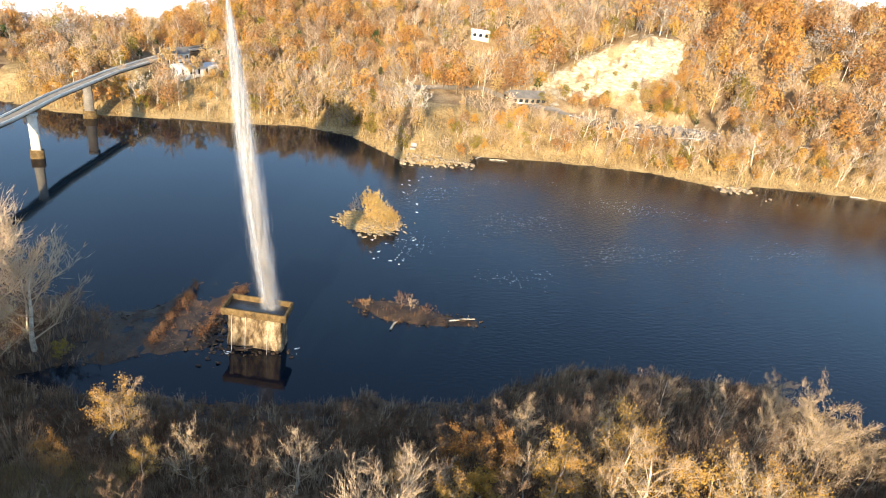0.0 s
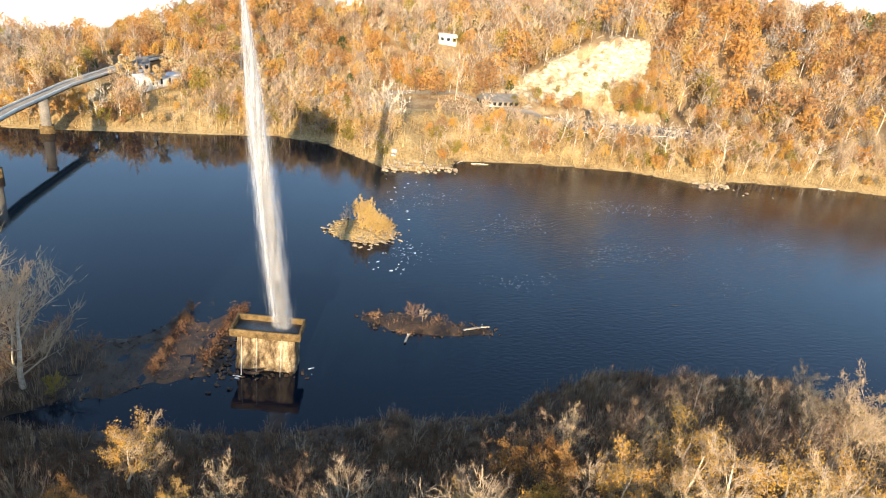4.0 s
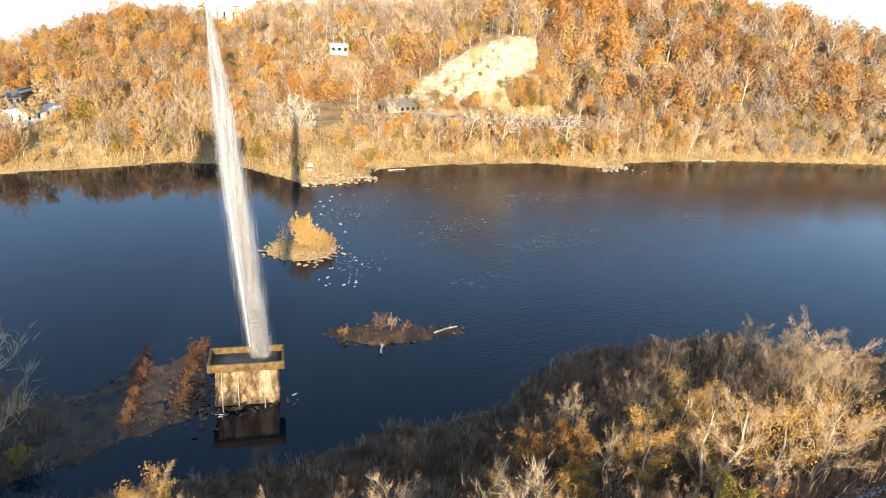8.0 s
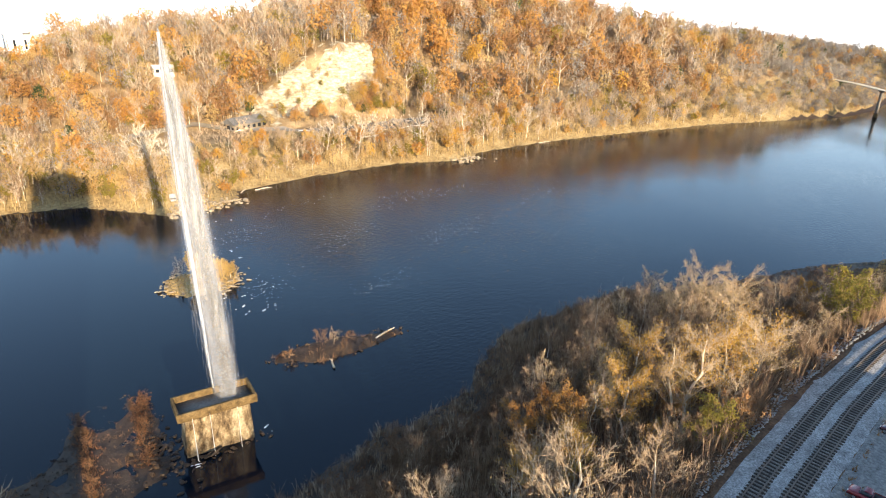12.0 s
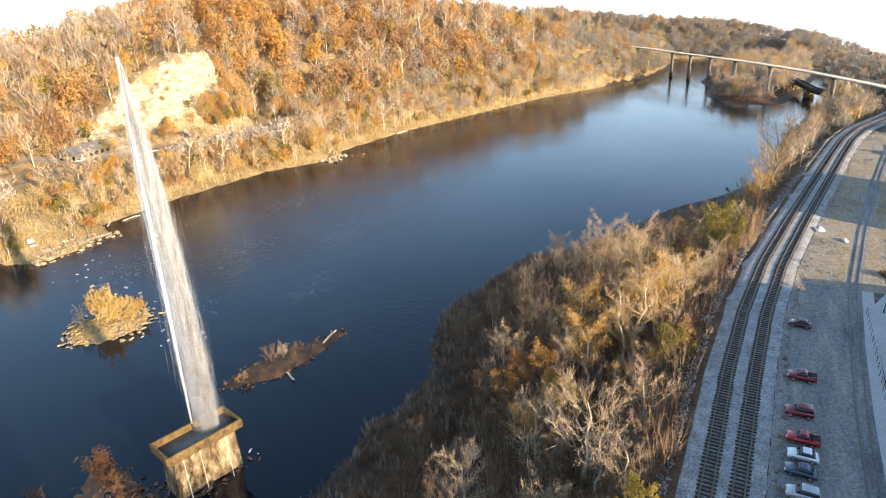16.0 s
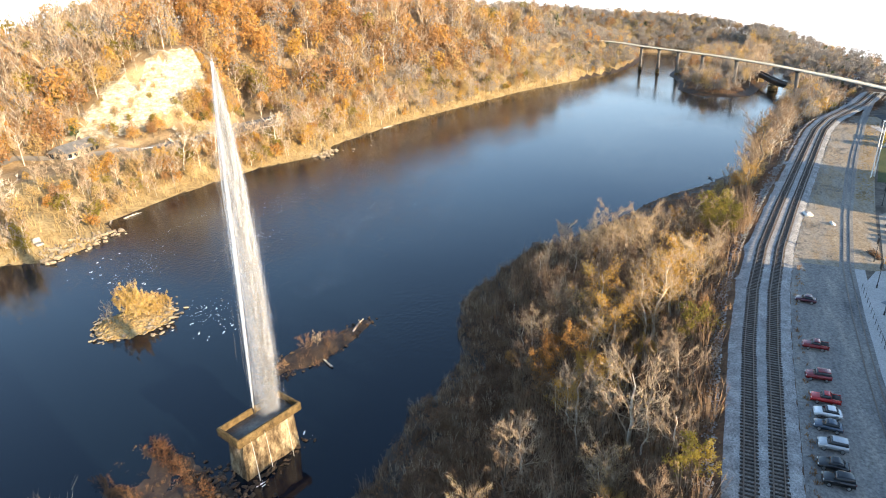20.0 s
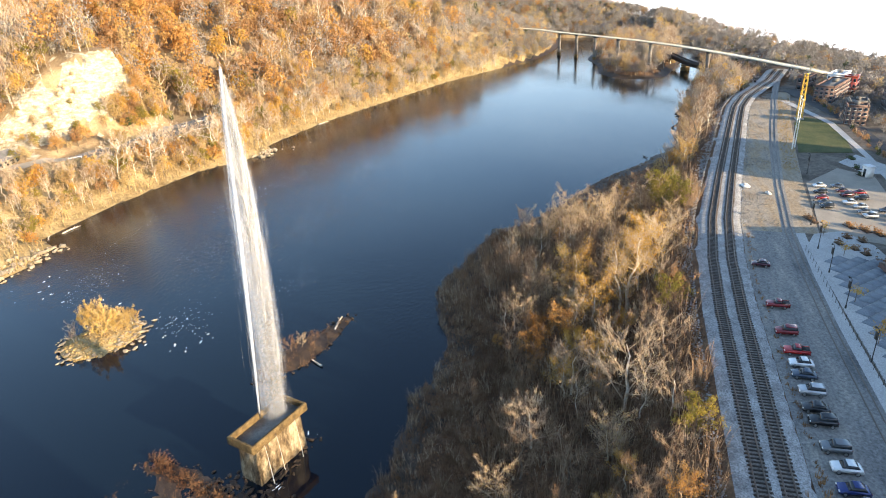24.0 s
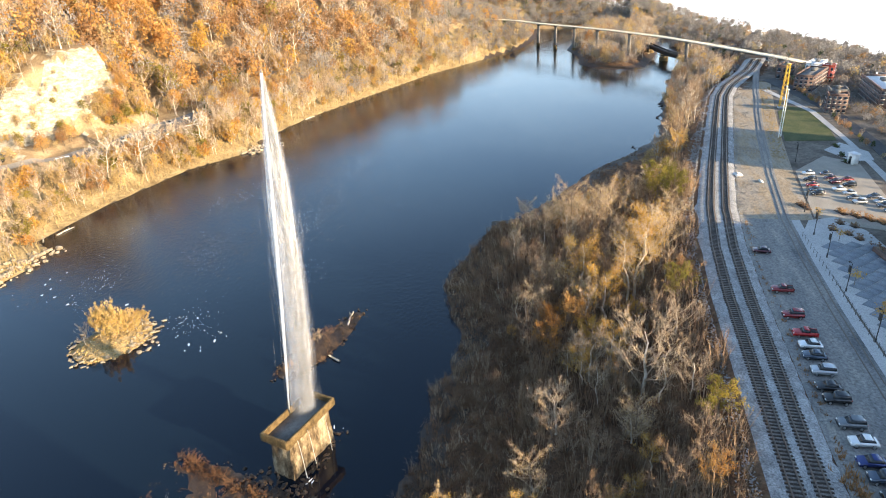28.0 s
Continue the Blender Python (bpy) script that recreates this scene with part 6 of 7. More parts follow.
def tuft(n, r, h, size, mat, parent, name="foliage", at=(0, 0, 0)):
    """A loose bush of small bent leaves."""
    ends = [(np.array([g2.normal(0, r[0]), g2.normal(0, r[1]), abs(g2.normal(0.5, 0.3)) * h]) + np.array(at), np.array([0, 0, 1.0]), 0.1) for _ in range(n)]
    return part(name, leaves(g2, ends, 6, size, 0.12), mat, parent)


tuft(150, (4.4, 0.4), 0.9, 0.16, M_SCRUB, plant, at=(0, 0, 0.85))
for k, (x, y, w, mt, lb) in enumerate([(69, -80.9, 2.2, M_SCRUB, "dark"), (66.5, -86.8, 1.6, M_RUST, "rust red"), (65.0, -88.8, 1.6, M_RUST, "rust red"), (63.6, -90.6, 1.6, M_RUST, "rust red"), (62, -92.2, 1.4, M_RUST, "rust red"), (58, -83, 0.9, M_SCRUB, "brown"), (56, -84.9, 0.9, M_SCRUB, "brown"), (54, -86, 0.9, M_SCRUB, "brown"), (61, -85, 0.9, M_SCRUB, "brown"), (59.6, -87, 0.9, M_SCRUB, "brown"), (112, -99, 1.2, M_GREEN, "dark green"), (104, -98, 1.3, M_GREEN, "dark green"), (99, -97.4, 1.1, M_GREEN, "dark green")]):
    h_ = thing("hedge", lb + " clipped hedge in a planting bed", "hedge", (x, y, 12.26), 20, group="planting beds")
    part("bed", box((0, 0, 0.06), (w * 1.7, 1.1, 0.12)), M_MUD, h_, bevel=0.03)
    tuft(int(30 * w), (w * 0.45, 0.25), 0.8, 0.14, mt, h_)
for x, y, s in ((36, -79.6, 1.0), (24.5, -79.2, 1.1), (28, -81, 0.7), (62, -81.5, 0.8), (53, -82.5, 0.7)):
    yt = thing("young_tree", "young street tree with thin yellow leaves", "tree", (x, y, 12.27), group="plaza trees")
    part("trunk", tube([(0, 0, 0), (0.03, 0, 1.3), (0, 0.05, 2.8 * s)], [0.06, 0.045, 0.015], 6), M_BARK, yt)
    tuft(int(40 * s), (0.5 * s, 0.5 * s), 1.0, 0.12, M_GOLD, yt, "crown", (0, 0, 1.5 * s))
sgn = thing("white_kiosk", "small white kiosk beside the terrace", "kiosk", (98, -98.4, 12.28), 20)
part("cabin", box((0, 0, 1.2), (1.9, 1.5, 2.4)), M_WHITE, sgn, bevel=0.04)
part("roof", box((0, 0, 2.5), (2.3, 1.9, 0.25), 0, 0.8), M_ROOFPALE, sgn)
part("door", box((0, 0.77, 0.95), (0.7, 0.06, 1.8)), M_GLASS, sgn)


def lattice(x, y, z, h, w, name, label, mat):
    t = thing(name, label, "tower", (x, y, z))
    for sx in (-1, 1):
        for sy in (-1, 1):
            part("leg", tube([(sx * w, sy * w, 0), (sx * w * 0.55, sy * w * 0.55, h)], [0.13, 0.09], 6), mat, t)
    n = 8
    for i in range(n):
        f0, f1 = i / n, (i + 1) / n
        a0, a1 = w * (1 - 0.45 * f0), w * (1 - 0.45 * f1)
        for k, (sx, sy, ex, ey) in enumerate(((-1, -1, 1, -1), (1, -1, 1, 1), (1, 1, -1, 1), (-1, 1, -1, -1))):
            part("brace", tube([(sx * a0, sy * a0, h * f0), (ex * a1, ey * a1, h * f1)], [0.06, 0.06], 5), mat, t)
    part("platform", box((0, 0, h + 0.1), (1.6 * w, 1.6 * w, 0.25)), mat, t)
    part("footing", box((0, 0, 0.1), (3 * w, 3 * w, 0.4)), M_PAVE, t)
    return t


lattice(155, -96.2, 12.2, 13.2, 0.75, "lattice_tower", "tall yellow painted steel lattice tower by the lawn", M_YELLOW)
for x, y, h in ((120.1, -87.6, 13.5), (121.2, -88.4, 12.5)):
    fp = thing("tall_pole", "tall pale steel light pole beside the lawn", "pole", (x, y, 12.2), group="tall poles")
    part("shaft", tube([(0, 0, 0), (0, 0, h)], [0.14, 0.07], 8), M_WHITE, fp)
    part("lamp_head", box((0, 0, h), (1.1, 0.3, 0.2)), M_WHITE, fp, bevel=0.03)


# ---- buildings ----
def building(x, y, rz, lx, ly, h, wall, roof_mat, floors, cols, label, name="mill_building", gable=0.0, z=None, win=M_GLASS, win_w=0.55, skirt=3.0, category="building"):
    z = ground_at(x, y) if z is None else z
    b = thing(name, label, category, (x, y, z), rz, group="town buildings" if category == "building" else "houses")
    part("outer_wall", box((0, 0, (h - skirt) / 2), (lx, ly, h + skirt)), wall, b)
    if gable:
        V = np.array([(-lx / 2 - 0.3, -ly / 2 - 0.3, h), (lx / 2 + 0.3, -ly / 2 - 0.3, h), (lx / 2 + 0.3, ly / 2 + 0.3, h), (-lx / 2 - 0.3, ly / 2 + 0.3, h), (-lx / 2 - 0.3, 0, h + gable), (lx / 2 + 0.3, 0, h + gable)])
        me = bpy.data.meshes.new("roof")
        me.from_pydata([tuple(v) for v in V], [], [(0, 1, 5, 4), (2, 3, 4, 5), (1, 2, 5), (3, 0, 4), (3, 2, 1, 0)])
        me.materials.append(roof_mat)
        r = new("roof", me)
        r.parent = b
        part("chimney", box((lx * 0.2, 0, h + gable), (0.7, 0.6, 1.4)), M_BRICK, r)
    else:
        part("roof", box((0, 0, h + 0.03), (lx - 0.7, ly - 0.7, 0.12)), roof_mat, b)
        for sx, sy, wx, wy in ((0, -1, lx + 0.1, 0.4), (0, 1, lx + 0.1, 0.4), (-1, 0, 0.4, ly - 0.7), (1, 0, 0.4, ly - 0.7)):
            part("parapet", box((sx * (lx / 2 - 0.17), sy * (ly / 2 - 0.17), h + 0.25), (wx, wy, 0.55)), wall, b)
        part("roof_unit", box((lx * 0.15, 0, h + 0.5), (min(3, lx * 0.2), min(2, ly * 0.25), 0.9)), M_DARKCONC, b, "grey rooftop unit")
    fh = h / floors
    for side, L, sgn_, along in (("a", lx, 1, 0), ("b", lx, -1, 0), ("c", ly, 1, 1), ("d", ly, -1, 1)):
        n = max(2, int(round(cols * L / lx)))
        for f in range(floors):
            for c in range(n):
                u = -L / 2 + L * (c + 0.5) / n
                s = (L / n * win_w, 0.12, fh * 0.55) if not along else (0.12, L / n * win_w, fh * 0.55)
                p = (u, sgn_ * (ly / 2 + 0.0), fh * (f + 0.52)) if not along else (sgn_ * (lx / 2), u, fh * (f + 0.52))
                w = part("window", box(p, s), win, b)
                q = (s[0] + 0.16, 0.2, 0.12) if not along else (0.2, s[1] + 0.16, 0.12)
                if category == "building":
                    part("sill", box((p[0], p[1], p[2] - fh * 0.29), q), M_PAVE, w)
    return b


building(188, -112.5, -28, 19, 6, 5.2, M_BRICK, M_ROOF, 4, 12, "long dark brick mill building with rows of windows")
building(205, -118.5, -28, 10, 5, 6.2, M_WHITE, M_ROOFPALE, 3, 8, "white three storey block behind the mill", "office_block")
building(198.5, -121, -28, 4, 4, 6.0, paint("brick red", (0.30, 0.06, 0.035)), M_ROOF, 3, 3, "bright red brick stair tower", "stair_tower")
building(150, -109.5, -10, 4.2, 5.5, 5.2, M_BRICK, M_ROOF, 4, 3, "narrow brick block with open galleries", "apartment_block")
building(158, -112, -10, 6, 5, 5.0, M_DARKCONC, M_ROOF, 4, 4, "grey parking deck with open floors", "parking_deck")
building(163, -127, -6, 24, 9, 5.8, M_BRICK, M_ROOFPALE, 4, 14, "large dark brick mill with a white roof")
building(176, -131, -18, 14, 5, 5.0, paint("pale brick", (0.36, 0.27, 0.2)), M_ROOF, 3, 9, "pale brick row building", "row_building")
building(208, -109, -30, 8, 4, 5, M_BRICK, M_ROOF, 2, 5, "low brick building by the bridge end", "brick_building")
building(46, -99, 8, 22, 13, 5.6, M_TEAL, M_ROOF, 1, 7, "low dark green panelled building beside the plaza", "green_building", z=12.2)
# unseen brick mills added south of the lots to shade them
building(-116, -122, 0, 60, 22, 16, M_BRICK, M_ROOF, 3, 5, "unseen long brick mill block added south of the lots to shade them")
building(-10, -124, 0, 96, 22, 16, M_BRICK, M_ROOF, 3, 7, "unseen long brick mill block added south of the lots to shade them")
building(94, -130, 4, 30, 16, 16, M_BRICK, M_ROOF, 3, 6, "unseen brick mill block added behind the parking lot to cast shade")
# unseen block added only for the dark patch it casts on the far bank
building(-54.5, -88, 0, 10.5, 14, 50.5, M_BRICK, M_ROOF, 8, 3, "unseen tall brick block added to throw a shadow over the river", "tower_block")
g3 = np.random.default_rng(29)
for x, y, c in [(249, -99, 0), (262, -116, 1), (217, -119, 1), (206, -137, 0), (176, -137, 1), (161, -134, 0), (291, -104, 0), (240, -125, 1), (225, -140, 0), (280, -125, 1), (310, -120, 0), (330, -135, 1), (260, -140, 0), (195, -146, 1), (150, -142, 0), (300, -150, 1), (350, -115, 0), (375, -130, 1), (410, -140, 0), (235, -150, 0), (270, -165, 1), (320, -170, 0), (360, -160, 0), (400, -165, 1), (430, -120, 0), (285, -185, 0), (345, -190, 1), (250, -178, 1), (215, -165, 0), (390, -105, 0), (320, -104, 1), (440, -155, 0)]:
    building(x, y, g3.uniform(-40, 40), g3.uniform(3.2, 5), g3.uniform(2.8, 4), g3.uniform(1.6, 2.2), (M_WHITE, paint("grey boards", (0.3, 0.3, 0.29)))[c], M_ROOF, 1, 3, ("small white house", "small grey house")[c] + " with a pitched roof among trees", "house", 1.2, category="house")
# far bank houses
building(77, 182, -8, 7.4, 4.2, 2.3, M_WHITE, M_ROOFPALE, 1, 3, "white single storey house on the wooded hillside", "house", 1.0, skirt=1.6, category="house")
building(44.5, 234, 4, 12, 6, 6.5, M_WHITE, M_ROOFPALE, 1, 3, "white flat roofed building on the hilltop", "white_building", win_w=0.2, category="house")
building(-31, 141, 36, 14, 5, 3.2, M_WHITE, M_ROOFPALE, 1, 5, "long low white building among bank trees", "white_building", 0.8, win_w=0.22, category="house")
building(-38, 150, 30, 6, 5, 4.8, M_WHITE, M_ROOF, 2, 3, "white two storey house above the bank", "house", 1.8, category="house")
building(88, 142.5, 12, 15, 7, 2.2, paint("weathered board", (0.34, 0.28, 0.2)), M_ROOF, 1, 6, "long low shed with a wide grey roof", "shed", 2.2, category="house")
building(-27, 165, 20, 5, 4, 3, M_WHITE, M_ROOFPALE, 1, 3, "small white house at the bridge end", "house", 1.2, category="house")


# ---- bridges ----
def deck(pts, z, width, thick, rail_h, name, label, mat, lift=None, road=M_ROADPALE):
    """A bridge along points: slab deck with kerb rails."""
    b = thing(name, label, "bridge", (pts[0][0], pts[0][1], 0))
    o = np.array([pts[0][0], pts[0][1], 0])
    P = np.array(pts, float)

    def ribbon(o0, o1, z0, z1, nm, mt, lb=""):
        V, F = [], []
        for i, p in enumerate(P):
            d = P[min(i + 1, len(P) - 1)] - P[max(i - 1, 0)]
            d /= np.linalg.norm(d)
            n = np.array([-d[1], d[0]])
            for off, zz in ((o0, z0), (o1, z0), (o1, z1), (o0, z1)):
                V.append((*(p + n * off - o[:2]), zz + (lift[i] if lift else 0.0)))
        for i in range(len(P) - 1):
            for k in range(4):
                F.append((4 * i + k, 4 * i + (k + 1) % 4, 4 * i + 4 + (k + 1) % 4, 4 * i + 4 + k))
        F += [(3, 2, 1, 0), tuple(4 * (len(P) - 1) + k for k in range(4))]
        return part(nm, (np.array(V), np.array(F)), mt, b, lb)

    h = width / 2
    ribbon(-h, h, z - thick * 0.35, z, "roadway", road)
    ribbon(-h - 0.25, -h, z - thick * 0.4, z + rail_h, "parapet", mat)
    ribbon(h, h + 0.25, z - thick * 0.4, z + rail_h, "parapet", mat)
    for q in (-0.6, 0.6):
        ribbon(q * h - 0.25, q * h + 0.25, z - thick, z - thick * 0.35, "girder", M_STEELDARK, "dark steel girder")
    return b, o


def pier_of(b, o, x, y, top, w, d, rz, mat, low=-1.5, two=False):
    t = part("pier", box((x - o[0], y - o[1], (top + low) / 2), (w, d, top - low), rz, 0.85), mat, b)
    part("pier_cap", box((x - o[0], y - o[1], top - 0.35), (w * 1.15, d * 1.3, 0.7), rz), mat, t)
    part("footing", box((x - o[0], y - o[1], 0.6), (w * 1.35, d * 1.25, 3.2), rz), M_CONC, t, "pale footing at the waterline")


WP = [(-74, -40), (-68, 10), (-63.5, 45), (-59.6, 66), (-57.3, 88), (-51.6, 119), (-44.3, 143), (-38, 162), (-30, 178)]
bw, ow = deck(WP, 11.9, 2.7, 0.9, 0.45, "road_bridge", "pale concrete road bridge on slender piers", M_BRIDGE)
for x, y in ((-57.6, 73.5), (-66, 28)):
    pier_of(bw, ow, x, y, 11.2, 2.1, 1.2, 8, M_BRIDGE)
# stands for the shaded abutment, its shade put into the dark concrete
pier_of(bw, ow, -56.0, 110, 11.0, 2.6, 2.0, 12, M_DARKCONC)
for i, (x, y) in enumerate(((-55.0, 102), (-49.3, 128), (-41.8, 151))):
    l_ = thing("bridge_lamp", "tall curved lamp on the road bridge", "street lamp", (x - 1.75, y, 11.8), 0, group="bridge lamps")
    part("pole", tube([(0, 0, 0), (0, 0, 3.0), (0.3, 0, 3.4), (0.9, 0, 3.5)], [0.07, 0.05, 0.04, 0.04], 6), M_WHITE, l_)
    part("lamp_head", box((1.0, 0, 3.48), (0.5, 0.2, 0.1)), M_WHITE, l_)
EP = [(445, 50), (429, 33), (415, 17), (393.5, 0.7), (368, -24), (344, -46), (311, -71), (270, -95), (233, -114), (222, -119)]
be, oe = deck(EP, 15.0, 3.8, 0.45, 0.16, "highway_bridge", "long pale highway bridge across river and island", M_CREAM, road=M_CREAM)
for x, y in ((393.5, 0.7), (382, -11.5), (368, -24), (352, -38.5), (330, -56.5), (291, -83)):
    pier_of(be, oe, x, y, 14.3, 0.85, 2.0, -45, M_DARKCONC, low=-1.5)
TP = [(385, -58), (352, -69), (320, -77), (296, -88), (280, -100)]
bt, ot = deck(TP, 5.2, 2.6, 1.8, 0.9, "rail_bridge", "dark steel girder railway bridge on stone piers", M_STEELDARK)
for x, y in ((352, -69.5), (325, -75.5), (303, -84.5)):
    pier_of(bt, ot, x, y, 3.5, 2.2, 3.4, -20, M_STONE, low=-1.5)


# ---- far bank road and small things ----
def draped(name, pts, width, mat, label, category, lift=0.1, step=3.0):
    P = np.array(pts, float)
    s = np.concatenate([[0], np.cumsum(np.linalg.norm(np.diff(P, axis=0), axis=1))])
    t = np.arange(0, s[-1], step)
    Q = np.stack([np.interp(t, s, P[:, k]) for k in (0, 1)], 1)
    D = np.gradient(Q, axis=0)
    D /= np.linalg.norm(D, axis=1)[:, None]
    N = np.stack([-D[:, 1], D[:, 0]], 1)
    rows = [Q + N * width * k for k in (-0.5, -0.25, 0, 0.25, 0.5)]
    Z = [land(r) for r in rows]
    top = np.max(Z, axis=0)
    V = np.stack([np.column_stack([r, np.maximum(z_, top - 0.5) + lift]) for r, z_ in zip(rows, Z)], 1).reshape(-1, 3)
    F = [(5 * i + k, 5 * i + k + 1, 5 * i + 6 + k, 5 * i + 5 + k) for i in range(len(Q) - 1) for k in range(4)]
    return tagged(part(name, (V, np.array(F)), mat, smooth=True), label, category, kind="structure")


M_CARPARK = surface("worn grey asphalt", [(0.14, 0.135, 0.125), (0.22, 0.21, 0.195)], 0.3, 6, 0.9, 0.2)
ROAD = [(-32, 168), (-24, 158), (-10, 154), (6, 152), (24, 151), (41, 150), (55, 148), (72, 150), (88, 140), (101, 128), (121, 121), (148, 119), (175, 114), (197, 107), (230, 106)]
draped("road", ROAD, 5.0, M_ROADPALE, "pale two lane road along the foot of the hill", "road")
draped("car_park", [(104, 119), (125, 117.5), (145, 115), (166, 113)], 11, M_CARPARK, "grey asphalt car park below the quarry", "car park", 0.16)
gr = thing("guard_rail", "white guard rail between road and river bank", "guard rail", (0, 0, 0))
for k in range(30):
    x = 100 + 3.4 * k
    y = float(np.interp(x, [p[0] for p in ROAD], [p[1] for p in ROAD])) - 3.4 - (8 if 106 < x < 166 else 0)
    z = ground_at(x, y)
    part("post", box((x, y, z + 0.35), (0.12, 0.12, 0.9)), M_WHITE, gr)
    x2 = x + 3.4
    y2 = float(np.interp(x2, [p[0] for p in ROAD], [p[1] for p in ROAD])) - 3.4 - (8 if 106 < x2 < 166 else 0)
    if abs(y2 - y) < 4:
        part("rail", tube([(x, y, z + 0.65), (x2, y2, ground_at(x2, y2) + 0.65)], [0.13, 0.13], 5), M_WHITE, gr)
cul = thing("drain_outlet", "pale concrete drain outlet in the far bank", "drain", (38.7, 95.6, ground_at(38.7, 95.6)), -15)
part("headwall", box((0, 0, 0.6), (1.8, 0.5, 1.3), 0, 0.9), M_PAVE, cul, bevel=0.06)
part("pipe_mouth", tube([(0, -0.3, 0.6), (0, -0.15, 0.6)], [0.38, 0.36], 14), M_GLASS, cul)
part("apron", box((0, -1.3, -0.1), (1.6, 1.8, 0.4)), M_PAVE, cul)
for x, y, L_, a in ((66, 94.6, 5.5, -6), (34.5, 2.8, 5.0, 8), (22, 1.2, 3.0, 60), (60, 96, 3.5, 40), (190, 79.5, 6, -20)):
    lg = thing("drift_log", "bleached drift log lying at the water's edge", "log", (x, y, max(0.05, ground_at(x, y))), a, group="drift logs")
    part("stem", tube([(-L_ / 2, 0, 0.1), (0, 0.15, 0.2), (L_ / 2, 0, 0.12)], [0.2, 0.17, 0.08], 7), M_BARKPALE, lg)
    part("stub", tube([(0.2 * L_, 0.1, 0.15), (0.28 * L_, 0.5, 0.6)], [0.07, 0.02], 5), M_BARKPALE, lg)


# ---- stones, rubble, foam ----
def stone_mesh(seed, mat):
    q = np.random.default_rng(seed)
    bm = bmesh.new()
    bmesh.ops.create_icosphere(bm, subdivisions=1, radius=0.5)
    for v in bm.verts:
        v.co = Vector((v.co.x * 1.2, v.co.y * 0.9, v.co.z * 0.6)) * q.uniform(0.7, 1.15)
    me = bpy.data.meshes.new("stone")
    bm.to_mesh(me)
    bm.free()
    me.materials.append(mat)
    return me


STN = [stone_mesh(i, M_ROCK) for i in range(5)]
STD = [stone_mesh(i, M_MUD) for i in range(10, 14)]
STB = [stone_mesh(i, M_BALLAST) for i in range(20, 24)]


def stones(name, label, pts, meshes, size, flat=1.0):
    t = thing(name, label, "stones", (pts[0][0], pts[0][1], 0))
    for x, y in pts:
        z = ground_at(x, y)
        ob = new("stone", meshes[g3.integers(len(meshes))])
        ob.parent = t
        s = g3.uniform(*size)
        ob.matrix_local = pose(x - pts[0][0], y - pts[0][1], max(z, -0.1) + 0.2 * s, g3.uniform(-20, 20), g3.uniform(-20, 20), g3.uniform(0, 360)) @ Matrix.Diagonal((s, s * g3.uniform(0.5, 1.0), s * flat, 1))


def rim_points(poly, n, spread, lo=0.0, hi=1.0):
    A = np.array(poly + [poly[0]], float)
    s = np.concatenate([[0], np.cumsum(np.linalg.norm(np.diff(A, axis=0), axis=1))])
    t = g3.uniform(lo, hi, n) * s[-1]
    return [(float(np.interp(q, s, A[:, 0])) + g3.normal(0, spread), float(np.interp(q, s, A[:, 1])) + g3.normal(0, spread)) for q in t]


stones("island_rocks", "pale slabs of rock round the little island", rim_points(ISLAND, 130, 1.1), STN, (0.3, 1.35), 0.55)
stones("bar_stones", "dark wet stones along the gravel bar", rim_points(BAR, 70, 0.5), STD, (0.3, 0.8))
stones("pier_rubble", "broken dark rubble at the foot of the pier", [(-6.5 + g3.normal(0, 1.6), -1.5 + g3.normal(0, 3.0)) for _ in range(150)] + [(-3 + 8 * g3.uniform(), -6.6 + g3.normal(0, 0.5)) for _ in range(25)], STD, (0.35, 0.9))
stones("spit_rocks", "pale rocks on the far bank spit", [(34 + 22 * g3.uniform(), 88.5 + g3.normal(0, 1.6)) for _ in range(110)] + [(136 + 12 * g3.uniform(), 80 + g3.normal(0, 1.2)) for _ in range(50)] + [(148, 72), (150.5, 73.5), (158, 70)], STN, (0.6, 2.0))
stones("riprap", "grey riprap stones below the track bed", [(x, float(np.interp(x, TRACK_X, TRACK_Y)) + 4.2 + abs(g3.normal(0, 1.0))) for x in g3.uniform(45, 130, 220)], STB, (0.3, 0.8))
stones("shore_rocks", "dark rocks off the near shore", [(216, -65.8), (218, -66.5), (214, -66), (233, -69.5), (236, -70), (265, -73), (192, -63.2), (150, -53), (152, -52.4), (212, -66.6), (220, -67.4), (231, -69), (238, -70.6), (262, -73.4)], STD, (1.2, 3.4), 0.35)
M_FOAM = plain("white foam", (0.8, 0.82, 0.84), 0.7)
FV, FF = [], []
for cx, cy, n, sx, sy in ((23, 31, 9, 1.4, 3.6), (25, 26, 8, 2.4, 1.2), (29, 33, 5, 3, 2.4), (34, 66, 10, 1.4, 7), (40, 76, 5, 4, 2), (5.6, -6.5, 2, 0.5, 0.5), (-4.5, -6.2, 3, 0.6, 0.5)):
    for _ in range(n):
        x, y = g3.normal(cx, sx), g3.normal(cy, sy)
        r, a = 0.03 + 0.16 * g3.uniform() ** 2, g3.uniform(-0.6, 0.6)
        o = len(FV)
        for k in range(7):
            b_ = k * 6.283 / 7
            q = r * g3.uniform(0.5, 1.2)
            u, v = 3.4 * q * math.cos(b_), 0.8 * q * math.sin(b_)
            FV.append((x + u * math.cos(a) - v * math.sin(a), y + u * math.sin(a) + v * math.cos(a), 0.02 + 0.02 * math.sin(b_)))
        FV.append((x, y, 0.07))
        FF += [(o + k, o + (k + 1) % 7, o + 7) for k in range(7)]
tagged(part("foam", (np.array(FV), np.array(FF)), M_FOAM), "white foam flecks where the riffle breaks", "foam", kind="stuff")

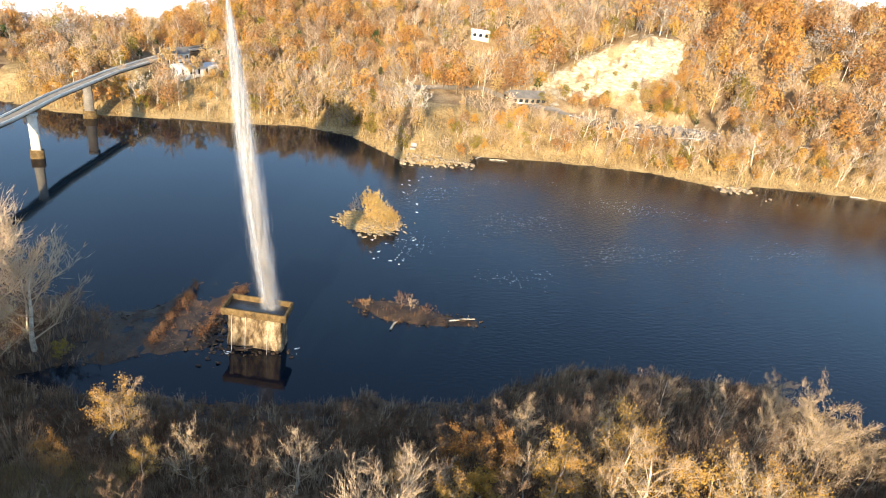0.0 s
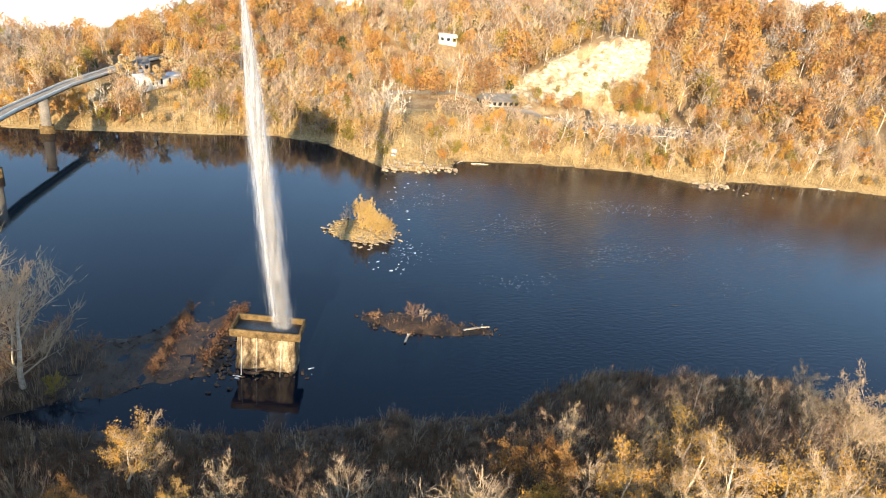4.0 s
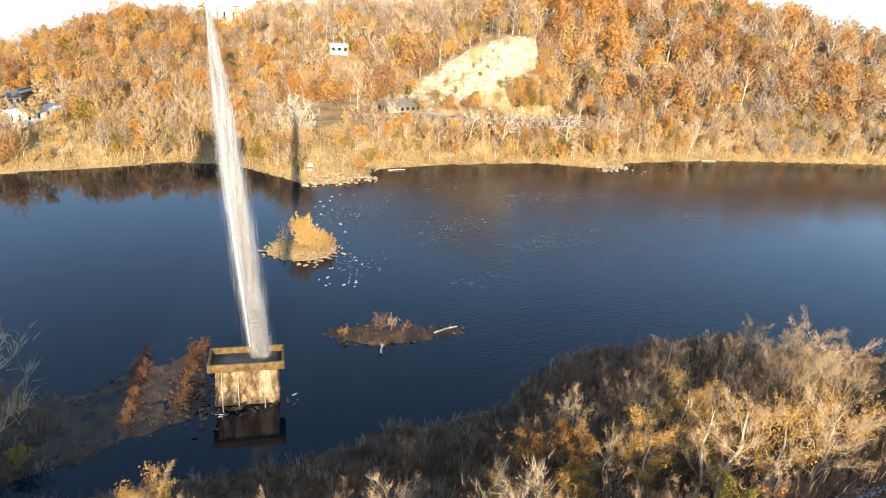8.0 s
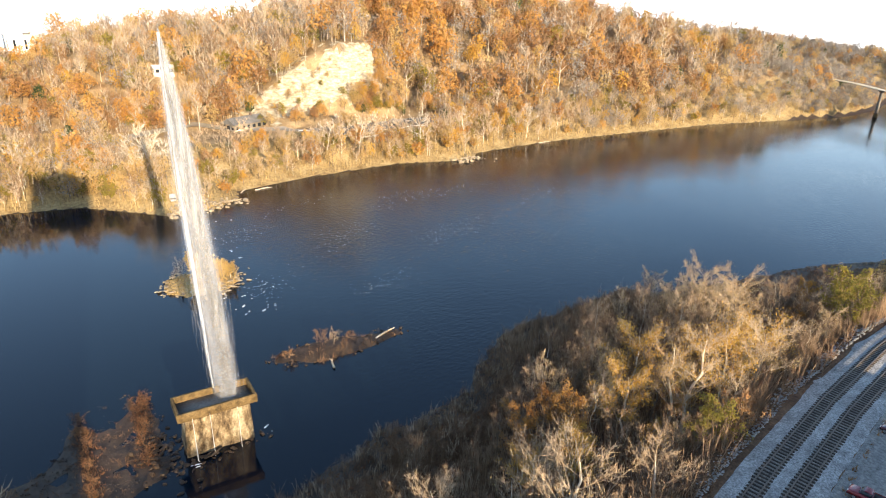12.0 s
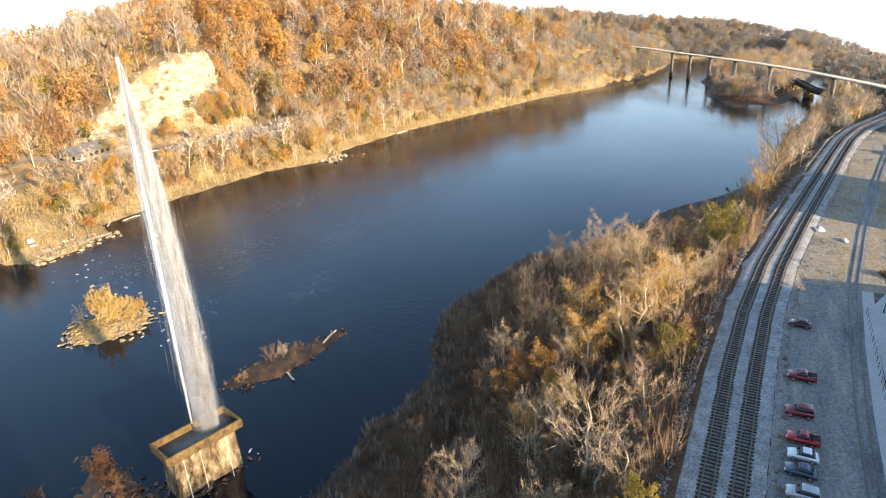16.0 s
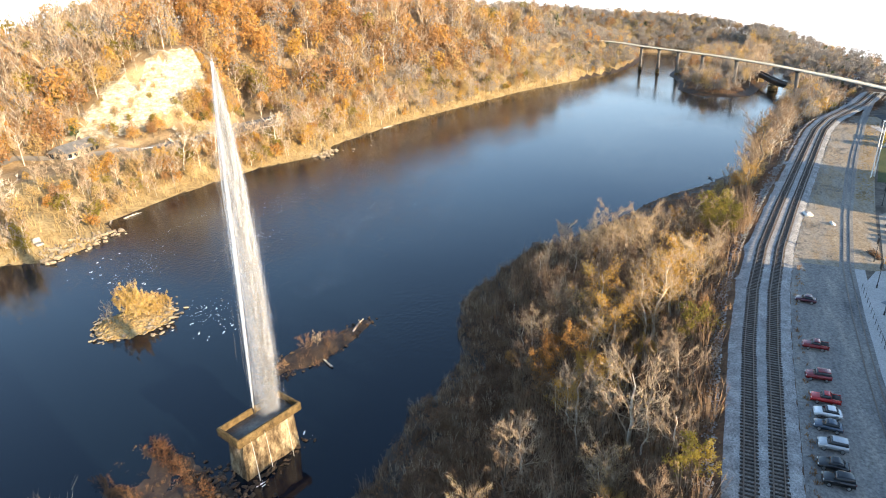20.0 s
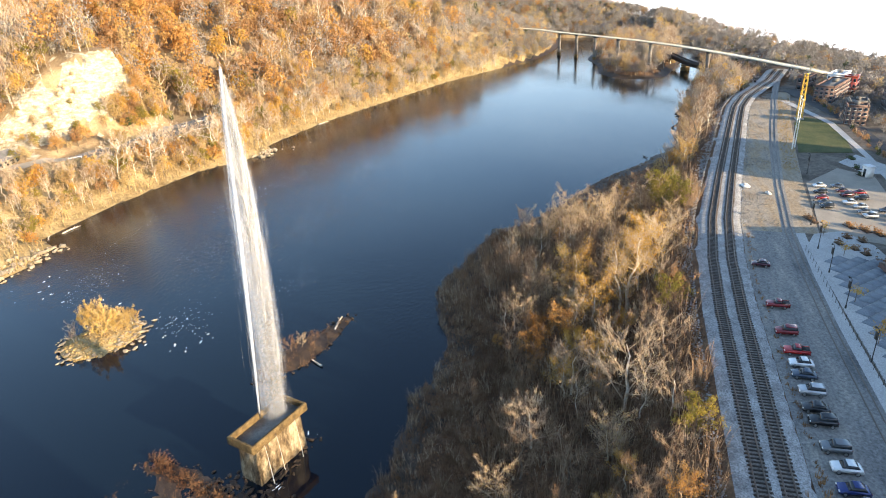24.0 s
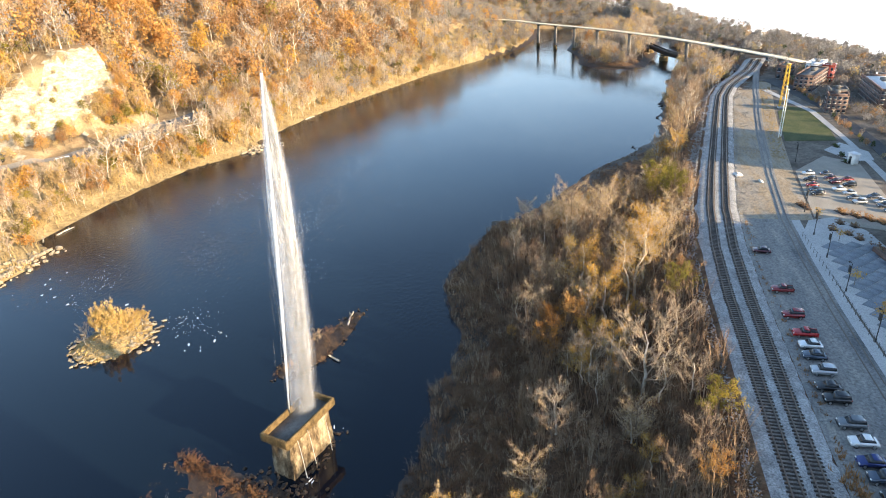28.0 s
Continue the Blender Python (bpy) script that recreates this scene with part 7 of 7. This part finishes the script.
# loose chips at the ballast edge, weeds in the yard and round the cars
xs = g.uniform(-40, 200, 4200)
scatter("ballast_chips", "loose grey chips spilled beside the track bed", "gravel", np.column_stack([xs, line_a(xs) + 3.2 + np.abs(g.normal(0, 0.9, 4200))]), (0.07, 0.22), M_STONECHIP, 0.7, 0.04)
xs = g.uniform(-40, 180, 2200)
scatter("gravel_spill", "grey chips strewn over the edge of the lot", "gravel", np.column_stack([xs, line_b(xs) - 2.3 - np.abs(g.normal(0, 0.5, 2200))]), (0.05, 0.13), M_STONECHIP, 0.6, 0.06)


def tufts(name, label, P, h, wd, mat, k=7):
    """Tufts of thin upright blades in one mesh."""
    n = len(P)
    C = np.repeat(P, k, 0) + g.normal(0, 0.12, (n * k, 2))
    a = g.uniform(0, 6.28, n * k)
    u = np.stack([np.cos(a), np.sin(a), 0 * a], 1) * wd
    b = np.column_stack([C, land(C) + 0.02])
    t = b + np.column_stack([g.normal(0, 0.16, n * k), g.normal(0, 0.16, n * k), g.uniform(*h, n * k)])
    return tagged(part(name, (np.stack([b - u, b + u, t], 1).reshape(-1, 3), np.arange(3 * n * k).reshape(-1, 3)), mat), label, "weeds", kind="stuff")


xs = g.uniform(58, 200, 2600)
cl = np.sin(xs / 5.3) + np.sin(xs / 2.1 + 1) + g.normal(0, 0.8, len(xs))
xs = xs[cl > 0.2]
q_ = g.uniform(0, 1, len(xs)) ** 1.6
ys = line_b(xs) - 2.7 + (line_s(xs) + 1.3 - line_b(xs) + 2.7) * q_
tufts("yard_weeds", "dead tan weeds in patches between the tracks", np.column_stack([xs, ys]), (0.1, 0.3), 0.05, M_FARWOOD)
xs = g.uniform(-45, 60, 130)
tufts("lot_weeds", "orange brown weeds along the edge of the gravel lot", np.column_stack([xs, line_b(xs) - 2.9 - np.abs(g.normal(0, 0.5, 130))]), (0.15, 0.55), 0.05, M_RUST)
P = np.column_stack([g.normal(-9, 3, 60), g.normal(-66.4, 0.5, 60)])
tufts("car_weeds", "tall rust coloured weeds beside the parked cars", P, (0.3, 1.0), 0.06, M_RUST, 10)
q_ = g.uniform(0, 1, 420)
P = np.concatenate([np.column_stack([np.interp(q_, [0, 0.35, 1], xs_), np.interp(q_, [0, 0.35, 1], ys_)]) + g.normal(0, 0.75, (420, 2)) for xs_, ys_, m_ in (SPIT_A, SPIT_B)] + [spread(90, -24, -1, -8, 16)])
P = P[inside(P, NEAR_LAND) & (land(P) > -0.05)]
tufts("shoal_weeds", "low russet stalks over the gravel shoal", P, (0.12, 0.5), 0.03, M_RUSSET, 6)
P = spread(2600, 76, 150, -66, -16)
dn = away(P, NEAR_SHORE, False) * np.where(inside(P, NEAR_LAND), 1, -1)
P = P[(dn > 0.4) & (P[:, 1] > line_a(P[:, 0]) + 5)]
tufts("bank_stubble", "brown dead grass over the open river bank", P, (0.15, 0.5), 0.05, M_SCRUB, 8)
P = np.column_stack([g.uniform(-29, -12, 900), g.uniform(-37, -30.5, 900)])
tufts("bank_grass", "tall yellow olive grass on the near bank", P, (0.5, 1.3), 0.035, M_STRAW, 12)
xs = g.uniform(100, 200, 900)
tufts("verge_weeds", "dry grass tufts on the verge", np.column_stack([xs, line_s(xs) - 1.3 - g.uniform(0, 3.5, 900)]), (0.1, 0.3), 0.05, M_STRAW)

# thin pale slivers painted as sky glints on ripples where the current runs shallow
n_c = 9000
cx, cy = g.uniform(25, 150, n_c), g.uniform(5, 84, n_c)
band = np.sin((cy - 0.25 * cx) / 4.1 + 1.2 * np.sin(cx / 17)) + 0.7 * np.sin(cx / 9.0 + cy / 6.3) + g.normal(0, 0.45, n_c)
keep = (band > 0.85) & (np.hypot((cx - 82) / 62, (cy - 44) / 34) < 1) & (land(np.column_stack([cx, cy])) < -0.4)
cx, cy = cx[keep], cy[keep]
n_c = len(cx)
aa, hl_, hw_ = g.normal(0.25, 0.35, n_c), g.uniform(0.06, 0.28, n_c), g.uniform(0.02, 0.05, n_c)
ca, sa_ = np.cos(aa), np.sin(aa)
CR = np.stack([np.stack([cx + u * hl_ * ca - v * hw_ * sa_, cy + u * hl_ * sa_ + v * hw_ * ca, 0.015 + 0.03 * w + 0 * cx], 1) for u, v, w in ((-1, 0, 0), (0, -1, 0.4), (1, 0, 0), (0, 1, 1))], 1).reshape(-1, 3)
M_GLINT = plain("pale ripple crest", (0.42, 0.46, 0.50), 0.35)
tagged(part("ripples", (CR, np.arange(4 * n_c).reshape(-1, 4)), M_GLINT), "small pale slivers painted as sky glints on ripple crests over the shallow riffle", "ripples", kind="stuff")

# ---- from plan units to metres ----
for me in bpy.data.meshes:
    me.transform(Matrix.Scale(S, 4))
for ob in scene.objects:
    if ob.type in ("MESH", "EMPTY"):
        ob.location = ob.location * S
